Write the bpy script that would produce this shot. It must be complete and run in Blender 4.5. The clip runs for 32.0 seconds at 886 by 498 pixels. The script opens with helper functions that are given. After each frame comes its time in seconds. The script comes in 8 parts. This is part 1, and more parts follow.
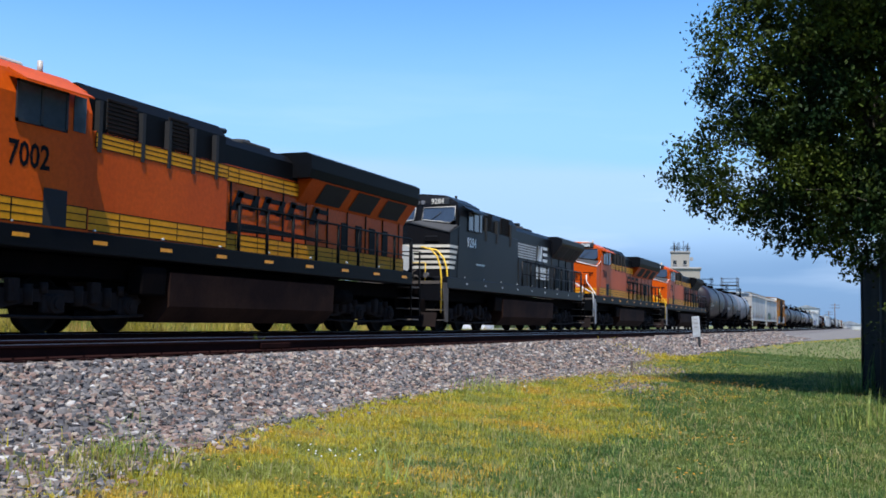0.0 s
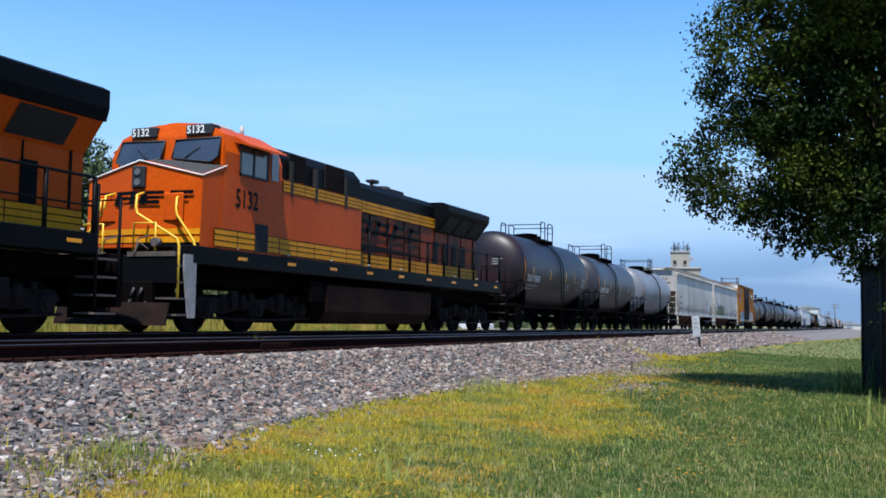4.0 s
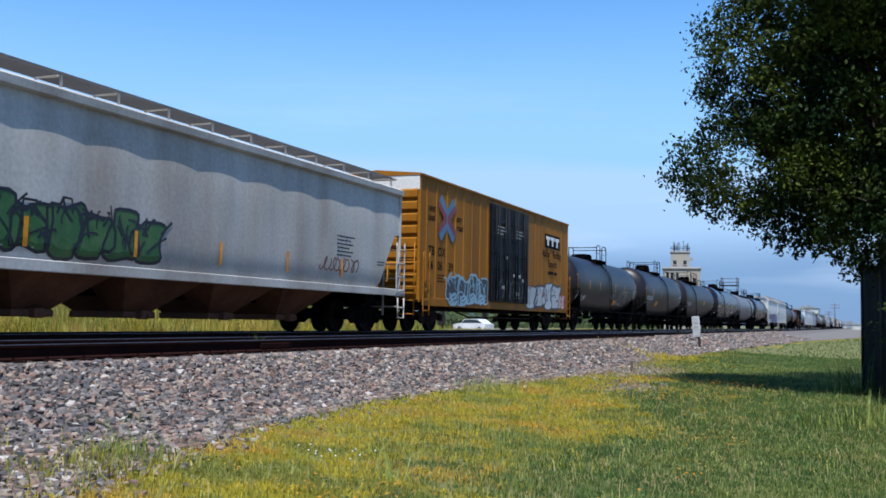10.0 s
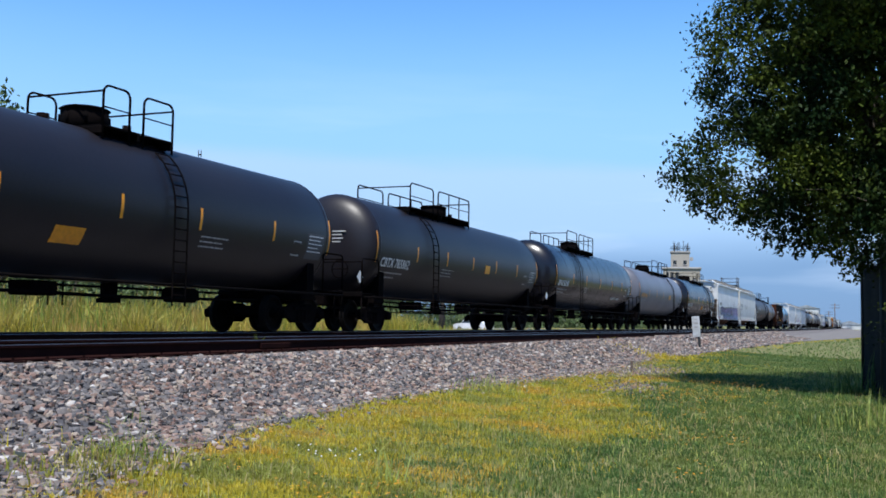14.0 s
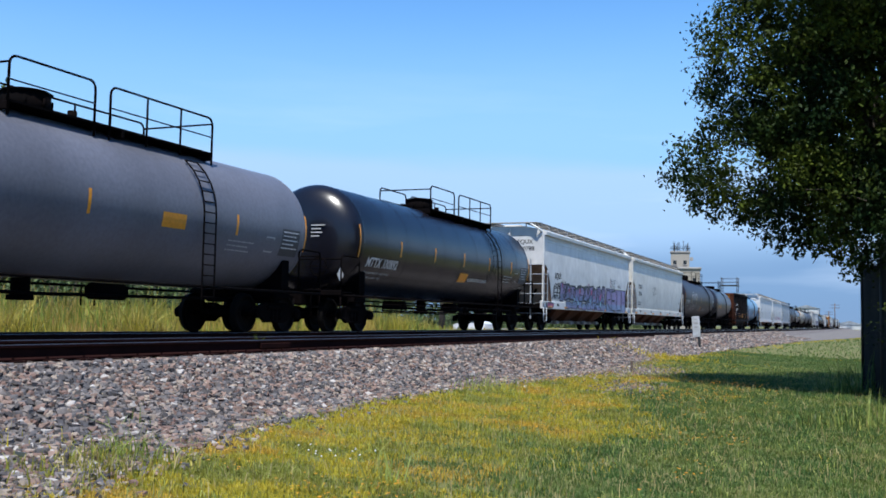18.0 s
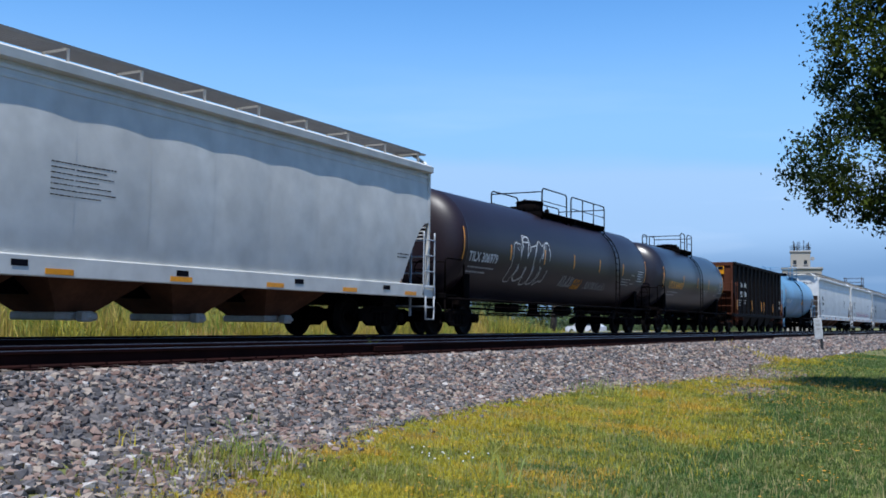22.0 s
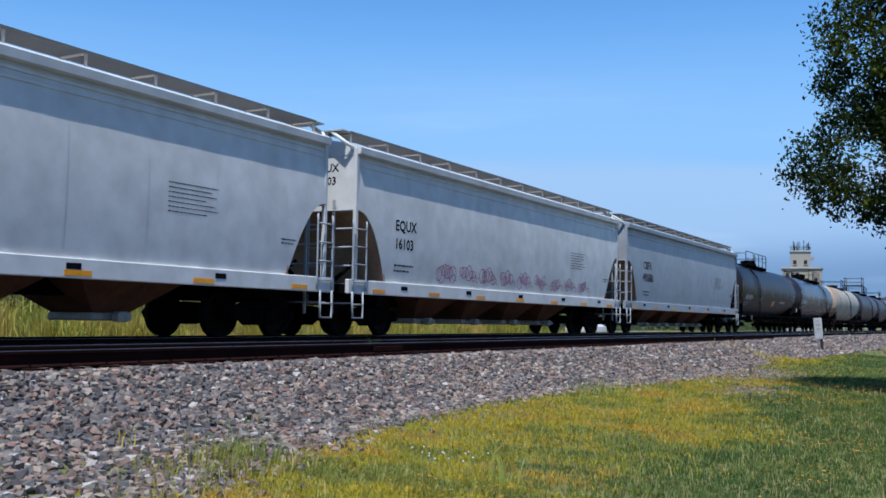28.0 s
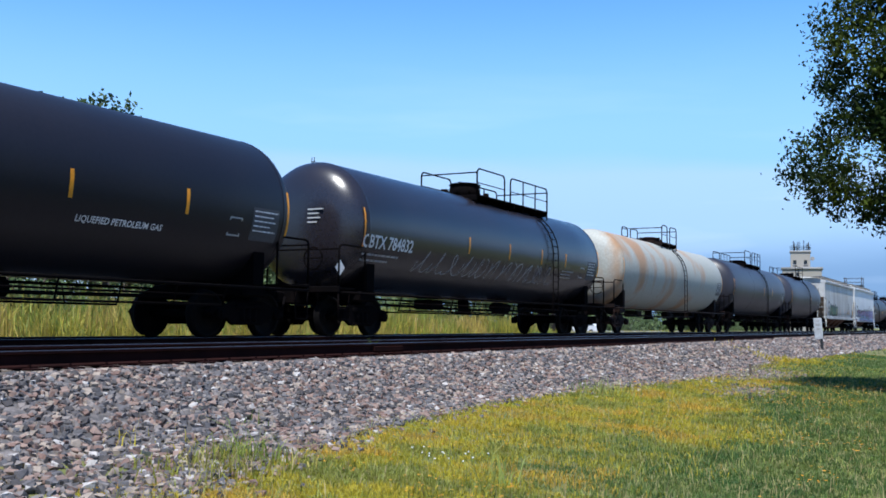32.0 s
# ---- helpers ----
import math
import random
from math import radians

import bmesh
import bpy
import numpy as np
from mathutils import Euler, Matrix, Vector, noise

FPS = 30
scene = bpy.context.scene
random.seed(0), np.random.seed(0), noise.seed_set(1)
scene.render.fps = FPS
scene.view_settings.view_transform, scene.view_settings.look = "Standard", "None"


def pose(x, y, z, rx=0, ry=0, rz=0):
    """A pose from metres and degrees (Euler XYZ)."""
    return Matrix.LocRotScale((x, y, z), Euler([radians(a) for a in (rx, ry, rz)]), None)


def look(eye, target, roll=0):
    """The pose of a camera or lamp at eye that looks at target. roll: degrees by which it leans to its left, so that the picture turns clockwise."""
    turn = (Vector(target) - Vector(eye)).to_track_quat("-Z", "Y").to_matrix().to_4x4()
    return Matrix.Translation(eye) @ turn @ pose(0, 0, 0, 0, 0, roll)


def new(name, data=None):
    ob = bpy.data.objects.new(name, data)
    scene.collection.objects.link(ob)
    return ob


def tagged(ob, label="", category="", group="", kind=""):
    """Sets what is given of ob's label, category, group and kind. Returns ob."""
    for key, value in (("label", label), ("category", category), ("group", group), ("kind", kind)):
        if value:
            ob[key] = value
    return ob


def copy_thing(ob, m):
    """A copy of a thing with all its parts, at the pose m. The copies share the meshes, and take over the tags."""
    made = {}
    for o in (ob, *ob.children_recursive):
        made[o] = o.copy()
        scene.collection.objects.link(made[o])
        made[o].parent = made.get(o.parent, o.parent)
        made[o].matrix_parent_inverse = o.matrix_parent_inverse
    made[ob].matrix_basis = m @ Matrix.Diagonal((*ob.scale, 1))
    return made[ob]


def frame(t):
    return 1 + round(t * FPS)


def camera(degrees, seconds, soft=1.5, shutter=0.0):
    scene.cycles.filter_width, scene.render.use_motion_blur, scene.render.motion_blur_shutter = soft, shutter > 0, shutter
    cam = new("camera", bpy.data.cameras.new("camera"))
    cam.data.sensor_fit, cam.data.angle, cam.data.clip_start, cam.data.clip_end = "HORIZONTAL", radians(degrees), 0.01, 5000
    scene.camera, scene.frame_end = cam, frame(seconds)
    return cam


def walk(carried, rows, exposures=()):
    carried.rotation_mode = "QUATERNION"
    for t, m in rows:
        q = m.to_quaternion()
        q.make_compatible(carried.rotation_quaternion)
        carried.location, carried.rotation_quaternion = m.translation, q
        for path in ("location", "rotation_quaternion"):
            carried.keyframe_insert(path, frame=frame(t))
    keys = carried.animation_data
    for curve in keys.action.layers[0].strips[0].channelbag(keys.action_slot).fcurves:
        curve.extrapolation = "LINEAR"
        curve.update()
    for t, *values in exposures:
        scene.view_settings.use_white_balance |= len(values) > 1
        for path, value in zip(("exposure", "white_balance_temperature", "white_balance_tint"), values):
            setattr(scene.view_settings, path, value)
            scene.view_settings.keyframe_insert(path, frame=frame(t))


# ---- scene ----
from mathutils.geometry import tessellate_polygon

# camera on a tripod: still, one short pan to the left, still again
EYE = (0.0, 0.0, 1.40)
cam = camera(47.3, 32.0, soft=1.7)


def aim(yaw, pitch, roll):
    y, p = radians(yaw), radians(pitch)
    way = Vector((-math.sin(y) * math.cos(p), math.cos(y) * math.cos(p), math.sin(p)))
    return look(EYE, Vector(EYE) + way * 10, roll)


STILL_A, STILL_B = aim(22.586, 4.058, 0.993), aim(28.858, 4.129, 0.76)
walk(cam, [(0.0, STILL_A), (10.0, STILL_A), (19.2, STILL_A), (19.5, aim(23.097, 4.226, 1.06)), (20.0, aim(25.741, 4.30, 0.97)),
           (20.5, aim(27.749, 4.30, 0.88)), (21.0, STILL_B), (26.0, STILL_B), (32.0, STILL_B)],
     exposures=[(t, e, 6150 if t < 19 else 6050 if t < 21 else 5900, 10) for t, e in ((0.0, 0.53), (7.0, 0.53), (8.5, 0.43), (11.0, 0.43), (13.0, 0.47), (18.0, 0.45), (20.0, 0.37), (22.0, 0.27), (23.5, 0.55), (25.0, 0.53), (27.5, 0.19), (29.5, 0.17), (31.5, 0.53), (32.0, 0.53))])

# ---- daylight ----
SUN_EL, SUN_AZ = radians(65), Vector((0.30, -0.954))   # towards the sun, in plan
world = bpy.data.worlds.new("sky")
scene.world = world
world.use_nodes = True
wn = world.node_tree.nodes
wl = world.node_tree.links
wn.clear()
sky = wn.new("ShaderNodeTexSky")
sky.sky_type = "NISHITA"
sky.sun_disc = False
sky.sun_elevation = SUN_EL
sky.sun_rotation = math.atan2(SUN_AZ.x, SUN_AZ.y)
sky.altitude = 1500
sky.air_density, sky.dust_density, sky.ozone_density = 1.0, 0.0, 3.0
tc = wn.new("ShaderNodeTexCoord")
mp = wn.new("ShaderNodeMapping")
mp.inputs["Rotation"].default_value = (0.0, radians(-5), radians(20))
mp.inputs["Scale"].default_value = (1.2, 1.2, 9.0)
cl = wn.new("ShaderNodeTexNoise")
cl.inputs["Scale"].default_value = 1.6
cl.inputs["Detail"].default_value = 5.0
cr = wn.new("ShaderNodeValToRGB")
cr.color_ramp.elements[0].position, cr.color_ramp.elements[1].position = 0.52, 0.78
sep = wn.new("ShaderNodeSeparateXYZ")
low = wn.new("ShaderNodeMapRange")
low.inputs["From Min"].default_value, low.inputs["From Max"].default_value = 0.26, 0.10
mulc = wn.new("ShaderNodeMath")
mulc.operation = "MULTIPLY"
mul2 = wn.new("ShaderNodeMath")
mul2.operation = "MULTIPLY"
mul2.inputs[1].default_value = 0.6
mx = wn.new("ShaderNodeMix")
mx.data_type = "RGBA"
mx.inputs[7].default_value = (4.6, 5.3, 6.3, 1)
hsv = wn.new("ShaderNodeHueSaturation")
hsv.inputs["Saturation"].default_value = 1.22
bg = wn.new("ShaderNodeBackground")
bg.inputs["Strength"].default_value = 0.147
wo = wn.new("ShaderNodeOutputWorld")
wl.new(tc.outputs["Generated"], mp.inputs["Vector"])
wl.new(tc.outputs["Generated"], sep.inputs[0])
wl.new(mp.outputs[0], cl.inputs["Vector"])
wl.new(cl.outputs[0], cr.inputs[0])
wl.new(sep.outputs[2], low.inputs[0])
wl.new(cr.outputs[0], mulc.inputs[0])
wl.new(low.outputs[0], mulc.inputs[1])
wl.new(mulc.outputs[0], mul2.inputs[0])
wl.new(mul2.outputs[0], mx.inputs[0])
# summer haze: a pale streaky bank low in the sky, duller and bluer again at the horizon, all round
haze = wn.new("ShaderNodeMix")
haze.data_type = "RGBA"
band = wn.new("ShaderNodeValToRGB")
band.color_ramp.interpolation = "EASE"
for k, (z, c) in enumerate(((0.0, (1.0, 1.75, 3.0)), (0.045, (1.15, 1.95, 3.25)), (0.10, (2.30, 3.40, 4.9)), (0.145, (2.40, 3.55, 5.1)), (0.168, (1.88, 3.42, 5.4)), (0.36, (1.22, 2.92, 5.6)))):
    e = band.color_ramp.elements[k] if k < 2 else band.color_ramp.elements.new(z * 2)
    e.position, e.color = z * 2, (*(v / 8 for v in c), 1)
gain = wn.new("ShaderNodeVectorMath")
gain.operation = "SCALE"
gain.inputs["Scale"].default_value = 8.0
wav = wn.new("ShaderNodeTexNoise")
wav.inputs["Scale"].default_value = 2.2
wav.inputs["Detail"].default_value = 4.0
wmap = wn.new("ShaderNodeMapping")
wmap.inputs["Scale"].default_value = (1.0, 1.0, 4.0)
tilt = wn.new("ShaderNodeMath")
tilt.operation = "MULTIPLY_ADD"
tilt.inputs[1].default_value = 0.06
twice = wn.new("ShaderNodeMath")
twice.operation = "MULTIPLY_ADD"
twice.inputs[1].default_value, twice.inputs[2].default_value = 2.0, -0.06
wl.new(tc.outputs["Generated"], wmap.inputs["Vector"])
wl.new(wmap.outputs[0], wav.inputs["Vector"])
wl.new(wav.outputs[0], tilt.inputs[0])
wl.new(sep.outputs[2], tilt.inputs[2])
wl.new(tilt.outputs[0], twice.inputs[0])
wl.new(twice.outputs[0], band.inputs[0])
wl.new(band.outputs[0], gain.inputs[0])
wl.new(gain.outputs[0], haze.inputs[7])
hz = wn.new("ShaderNodeMapRange")
hz.interpolation_type = "SMOOTHSTEP"
hz.inputs["From Min"].default_value, hz.inputs["From Max"].default_value = 0.42, 0.14
hz.inputs["To Max"].default_value = 0.97
wl.new(sep.outputs[2], hz.inputs[0])
wl.new(sky.outputs[0], hsv.inputs["Color"])
wl.new(hz.outputs[0], haze.inputs[0])
wl.new(hsv.outputs[0], haze.inputs[6])
wl.new(haze.outputs[2], mx.inputs[6])
wl.new(mx.outputs[2], bg.inputs[0])
wl.new(bg.outputs[0], wo.inputs[0])
sun = new("sun", bpy.data.lights.new("sun", "SUN"))
sun.data.energy, sun.data.angle, sun.data.color = 5.0, radians(0.53), (1.0, 0.95, 0.86)
sun_way = Vector((SUN_AZ.x * math.cos(SUN_EL), SUN_AZ.y * math.cos(SUN_EL), math.sin(SUN_EL)))
sun.matrix_world = look(sun_way * 50, (0, 0, 0))


# ---- materials ----
def mat(name, col, rough=0.6, metal=0.0, col2=None, amt=0.6, big=0.5, small=12.0, bump=0.12, streak=1.0, spec=0.5, coat=0.0,
        rand=0.0, island=0.0, lo=0.42, hi=0.68, through_light=0.0):
    """Paint or earth with stains (big noise, drawn out downwards by streak) and grain (small noise)."""
    m = bpy.data.materials.new(name)
    m.use_nodes = True
    n, l = m.node_tree.nodes, m.node_tree.links
    b = n["Principled BSDF"]
    b.inputs["Roughness"].default_value, b.inputs["Metallic"].default_value = rough, metal
    b.inputs["Specular IOR Level"].default_value = spec
    b.inputs["Coat Weight"].default_value = coat
    b.inputs["Coat Roughness"].default_value = 0.15
    col2 = col2 or tuple(c * 0.55 for c in col)
    co, ma = n.new("ShaderNodeTexCoord"), n.new("ShaderNodeMapping")
    ma.inputs["Scale"].default_value = (1, 1, 1 / streak)
    l.new(co.outputs["Object"], ma.inputs[0])
    nb, ns = n.new("ShaderNodeTexNoise"), n.new("ShaderNodeTexNoise")
    nb.inputs["Scale"].default_value, nb.inputs["Detail"].default_value = big, 6
    ns.inputs["Scale"].default_value, ns.inputs["Detail"].default_value = small, 4
    l.new(ma.outputs[0], nb.inputs["Vector"])
    l.new(co.outputs["Object"], ns.inputs["Vector"])
    rp = n.new("ShaderNodeMapRange")
    rp.inputs["From Min"].default_value, rp.inputs["From Max"].default_value = lo, hi
    rp.inputs["To Max"].default_value = amt
    l.new(nb.outputs[0], rp.inputs[0])
    m1 = n.new("ShaderNodeMix")
    m1.data_type = "RGBA"
    m1.inputs[6].default_value, m1.inputs[7].default_value = (*col, 1), (*col2, 1)
    l.new(rp.outputs[0], m1.inputs[0])
    hs = n.new("ShaderNodeHueSaturation")
    gr = n.new("ShaderNodeMapRange")
    gr.inputs["From Min"].default_value, gr.inputs["From Max"].default_value = 0.3, 0.7
    gr.inputs["To Min"].default_value, gr.inputs["To Max"].default_value = 0.88, 1.12
    l.new(ns.outputs[0], gr.inputs[0])
    last = gr.outputs[0]
    for weight, node, out in ((rand, "ShaderNodeObjectInfo", "Random"), (island, "ShaderNodeNewGeometry", "Random Per Island")):
        if weight:
            src, rg, mu = n.new(node), n.new("ShaderNodeMapRange"), n.new("ShaderNodeMath")
            rg.inputs["To Min"].default_value, rg.inputs["To Max"].default_value = 1 - weight, 1 + weight
            mu.operation = "MULTIPLY"
            l.new(src.outputs[out], rg.inputs[0])
            l.new(last, mu.inputs[0])
            l.new(rg.outputs[0], mu.inputs[1])
            last = mu.outputs[0]
    l.new(last, hs.inputs["Value"])
    l.new(m1.outputs[2], hs.inputs["Color"])
    l.new(hs.outputs[0], b.inputs["Base Color"])
    bp = n.new("ShaderNodeBump")
    bp.inputs["Strength"].default_value, bp.inputs["Distance"].default_value = bump, 0.02
    l.new(ns.outputs[0], bp.inputs["Height"])
    l.new(bp.outputs[0], b.inputs["Normal"])
    if through_light:
        tr, ms = n.new("ShaderNodeBsdfTranslucent"), n.new("ShaderNodeMixShader")
        ms.inputs[0].default_value = through_light
        l.new(hs.outputs[0], tr.inputs[0])
        l.new(b.outputs[0], ms.inputs[1])
        l.new(tr.outputs[0], ms.inputs[2])
        l.new(ms.outputs[0], n["Material Output"].inputs[0])
    return m


ORANGE = mat("orange_paint", (0.52, 0.076, 0.003), 0.42, spec=0.10, col2=(0.36, 0.045, 0.003), amt=0.6, streak=5, bump=0.05)
HOOD_BLACK = mat("hood_black_paint", (0.0035, 0.0042, 0.0055), 0.5, spec=0.06, col2=(0.006, 0.0055, 0.006), streak=4, bump=0.05)
NS_BLACK = mat("locomotive_black", (0.0038, 0.0042, 0.0060), 0.45, spec=0.14, col2=(0.008, 0.0072, 0.0078), streak=5, bump=0.05)
ORANGE_SOOT = mat("sooty_orange_paint", (0.36, 0.046, 0.005), 0.5, spec=0.10, col2=(0.045, 0.014, 0.006), amt=0.9, big=0.9, streak=4, bump=0.05, lo=0.36, hi=0.58)
YELLOW = mat("stripe_yellow", (0.66, 0.27, 0.006), 0.5, spec=0.12, col2=(0.45, 0.19, 0.01), streak=4)
RAILING_YELLOW = mat("safety_yellow", (0.85, 0.52, 0.03), 0.45)
WHITE = mat("white_marking", (0.78, 0.78, 0.76), 0.6, col2=(0.5, 0.49, 0.46), small=30)
DULL_WHITE = mat("faded_white_marking", (0.42, 0.42, 0.41), 0.7, col2=(0.2, 0.2, 0.2), small=30)
DARK_MARK = mat("dark_blue_marking", (0.006, 0.006, 0.010), 0.8, spec=0.06)
AMBER = mat("amber_reflector", (0.85, 0.33, 0.01), 0.4)
RED_MARK = mat("red_marking", (0.6, 0.03, 0.03), 0.5)
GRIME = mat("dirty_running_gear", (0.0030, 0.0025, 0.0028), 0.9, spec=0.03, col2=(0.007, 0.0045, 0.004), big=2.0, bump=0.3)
RUSTY_GEAR = mat("rusty_running_gear", (0.010, 0.0065, 0.006), 0.85, spec=0.12, col2=(0.026, 0.012, 0.008), big=2.0, bump=0.3)
TRUCK_DUST = mat("dusty_truck_casting", (0.020, 0.015, 0.014), 0.85, spec=0.1, col2=(0.008, 0.006, 0.006), big=2.5, bump=0.3)
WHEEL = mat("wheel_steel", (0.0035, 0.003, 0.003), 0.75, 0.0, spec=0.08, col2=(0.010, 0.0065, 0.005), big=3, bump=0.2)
TANK_GREY = mat("fuel_tank_grime", (0.012, 0.006, 0.0055), 0.8, spec=0.06, col2=(0.040, 0.020, 0.013), big=0.8, bump=0.25)
DUSTY = mat("dusty_steps", (0.10, 0.085, 0.075), 0.8, spec=0.2, col2=(0.05, 0.042, 0.038), big=2.0, bump=0.2)
STEP_GREY = mat("pale_step_plate", (0.30, 0.29, 0.29), 0.7, col2=(0.16, 0.15, 0.14), big=2.0, bump=0.1)
NOSE_TREAD = mat("dark_nonslip_tread", (0.035, 0.035, 0.037), 0.9, bump=0.3, small=40)
CREAM = mat("cream_band_paint", (0.60, 0.56, 0.48), 0.6)
WINDSHIELD = mat("windshield_glass", (0.035, 0.045, 0.06), 0.05, 0.0, bump=0.0, spec=0.8, coat=0.4)
GLASS = mat("dark_glass", (0.05, 0.065, 0.08), 0.06, 0.0, bump=0.0, spec=1.0)
HEADLAMP = mat("unlit_lamp_glass", (0.16, 0.15, 0.15), 0.12, 0.3, bump=0.0)
LAMP_GLASS = mat("headlight_glass", (0.6, 0.6, 0.58), 0.1, 0.2, bump=0.0)
GRILLE = mat("intake_grille", (0.008, 0.008, 0.009), 0.8, bump=0.4, small=40)
T_BLACK = mat("tank_black", (0.0090, 0.0080, 0.0118), 0.42, spec=0.34, col2=(0.014, 0.0115, 0.0135), streak=6, bump=0.06)
T_GLOSS = mat("tank_glossy_black", (0.0045, 0.005, 0.009), 0.27, spec=0.5, col2=(0.008, 0.007, 0.010), streak=6, bump=0.02)
T_RUST = mat("tank_black_rust", (0.0060, 0.0060, 0.0095), 0.44, spec=0.38, col2=(0.042, 0.015, 0.014), amt=0.75, big=0.6, streak=2.2, bump=0.12, lo=0.54, hi=0.74)
T_DUSTY = mat("tank_dusty_black", (0.013, 0.016, 0.025), 0.32, spec=0.52, col2=(0.020, 0.012, 0.012), amt=0.7, big=0.6, streak=3, bump=0.05)
T_SHEEN = mat("tank_dark_sheen", (0.016, 0.016, 0.022), 0.27, spec=0.62, col2=(0.022, 0.016, 0.017), streak=6, bump=0.03)
T_MAROON = mat("tank_dull_maroon_black", (0.015, 0.0095, 0.0145), 0.42, spec=0.34, col2=(0.019, 0.012, 0.0145), streak=5, bump=0.08)
T_GREY = mat("tank_grey", (0.17, 0.185, 0.22), 0.42, spec=0.45, col2=(0.09, 0.09, 0.10), amt=0.7, streak=6, bump=0.06)
T_SLATE = mat("tank_slate_grey", (0.125, 0.130, 0.160), 0.42, spec=0.45, col2=(0.075, 0.075, 0.088), amt=0.6, streak=6, bump=0.05)
T_DGREY = mat("tank_dark_grey", (0.034, 0.035, 0.048), 0.42, spec=0.40, col2=(0.020, 0.017, 0.020), streak=6, bump=0.06)
T_WHITE = mat("tank_white_rust", (0.33, 0.33, 0.29), 0.6, col2=(0.34, 0.17, 0.06), amt=0.8, big=0.5, streak=2.5, lo=0.56, hi=0.66)
T_BLUE = mat("tank_light_blue", (0.13, 0.30, 0.48), 0.4, col2=(0.10, 0.17, 0.24), amt=0.7, streak=5)
H_GREY = mat("hopper_grey", (0.48, 0.47, 0.445), 0.55, col2=(0.28, 0.24, 0.205), amt=0.8, big=0.7, streak=5, bump=0.08)
H_WHITE = mat("hopper_white", (0.61, 0.61, 0.60), 0.45, col2=(0.50, 0.495, 0.48), amt=0.6, big=0.45, small=2.0, streak=5, bump=0.0)
H_BLUEGREY = mat("hopper_blue_grey", (0.30, 0.33, 0.37), 0.45, col2=(0.25, 0.265, 0.285), amt=0.6, big=0.45, small=2.0, streak=5, bump=0.0)
H_CREAM = mat("hopper_warm_grey", (0.58, 0.57, 0.53), 0.45, col2=(0.48, 0.465, 0.43), amt=0.6, big=0.45, small=2.0, streak=5, bump=0.0)
H_BAY = mat("rust_stained_hopper_bay", (0.115, 0.052, 0.030), 0.85, spec=0.1, col2=(0.045, 0.022, 0.014), amt=0.8, big=0.9, streak=2, bump=0.25)
SLOPE = mat("tan_rust_slope_sheet", (0.36, 0.235, 0.16), 0.8, spec=0.2, col2=(0.20, 0.12, 0.08), amt=0.8, big=1.2, streak=2, bump=0.1)
RUST = mat("rust_brown", (0.14, 0.055, 0.03), 0.85, col2=(0.06, 0.03, 0.02), big=1.5, bump=0.3)
FADED_RUST = mat("faded_rust_tag", (0.30, 0.20, 0.16), 0.8, col2=(0.36, 0.33, 0.31), amt=1.0, big=3, bump=0)
ROOF_GREY = mat("hopper_roof_grey", (0.42, 0.42, 0.40), 0.6, col2=(0.22, 0.2, 0.17), big=1.2)
GALV_DARK = mat("weathered_grating", (0.16, 0.15, 0.14), 0.7, 0.1, bump=0.3, small=60)
GALV = mat("galvanised_grating", (0.44, 0.41, 0.37), 0.6, 0.15, bump=0.3, small=60)
BOX_YELLOW = mat("boxcar_yellow", (0.31, 0.125, 0.008), 0.6, spec=0.12, col2=(0.17, 0.066, 0.010), amt=0.7, big=0.7, streak=6, bump=0.08)
BOX_BLACK = mat("boxcar_door_black", (0.0035, 0.0038, 0.0065), 0.5, spec=0.12, col2=(0.007, 0.0065, 0.009), streak=4)
BOX_END_TOP = mat("boxcar_white_end", (0.62, 0.60, 0.56), 0.6)
GON_DARK = mat("hopper_car_dark_brown", (0.0045, 0.004, 0.005), 0.7, spec=0.05, col2=(0.007, 0.0055, 0.0055), amt=0.6, big=0.8, streak=5, bump=0.15)
GON_RUST = mat("hopper_car_rusty_end", (0.075, 0.024, 0.012), 0.8, spec=0.15, col2=(0.045, 0.017, 0.010), big=1.2, bump=0.2)
G_BLUE = mat("spray_pale_blue", (0.20, 0.27, 0.46), 0.5, bump=0)
G_PURPLE = mat("spray_lilac", (0.25, 0.19, 0.38), 0.5, col2=(0.16, 0.19, 0.36), big=1.2, bump=0)
G_PINK = mat("spray_pink", (0.46, 0.08, 0.22), 0.5, bump=0)
G_GREEN = mat("spray_green", (0.03, 0.11, 0.03), 0.5, col2=(0.09, 0.17, 0.05), big=2.5, bump=0)
G_DARK = mat("spray_dark", (0.015, 0.018, 0.03), 0.5, bump=0)
G_SILVER = mat("spray_silver", (0.50, 0.52, 0.54), 0.4, 0.2, bump=0)
G_RED = mat("spray_red", (0.42, 0.05, 0.05), 0.5, bump=0)
G_WHITE = mat("spray_white", (0.68, 0.68, 0.66), 0.6, bump=0)
G_PALE = mat("spray_light_blue", (0.30, 0.50, 0.62), 0.5, bump=0)
FADED_SILVER = mat("faded_silver_tag", (0.16, 0.17, 0.18), 0.6, bump=0)
EMBLEM_BLUE = mat("emblem_blue", (0.06, 0.16, 0.30), 0.55, col2=(0.12, 0.18, 0.24), bump=0)
EMBLEM_RED = mat("emblem_red", (0.22, 0.025, 0.04), 0.55, bump=0)
RAIL = mat("rusty_rail", (0.020, 0.007, 0.006), 0.9, spec=0.05, col2=(0.008, 0.004, 0.004), big=1.5, bump=0.2)
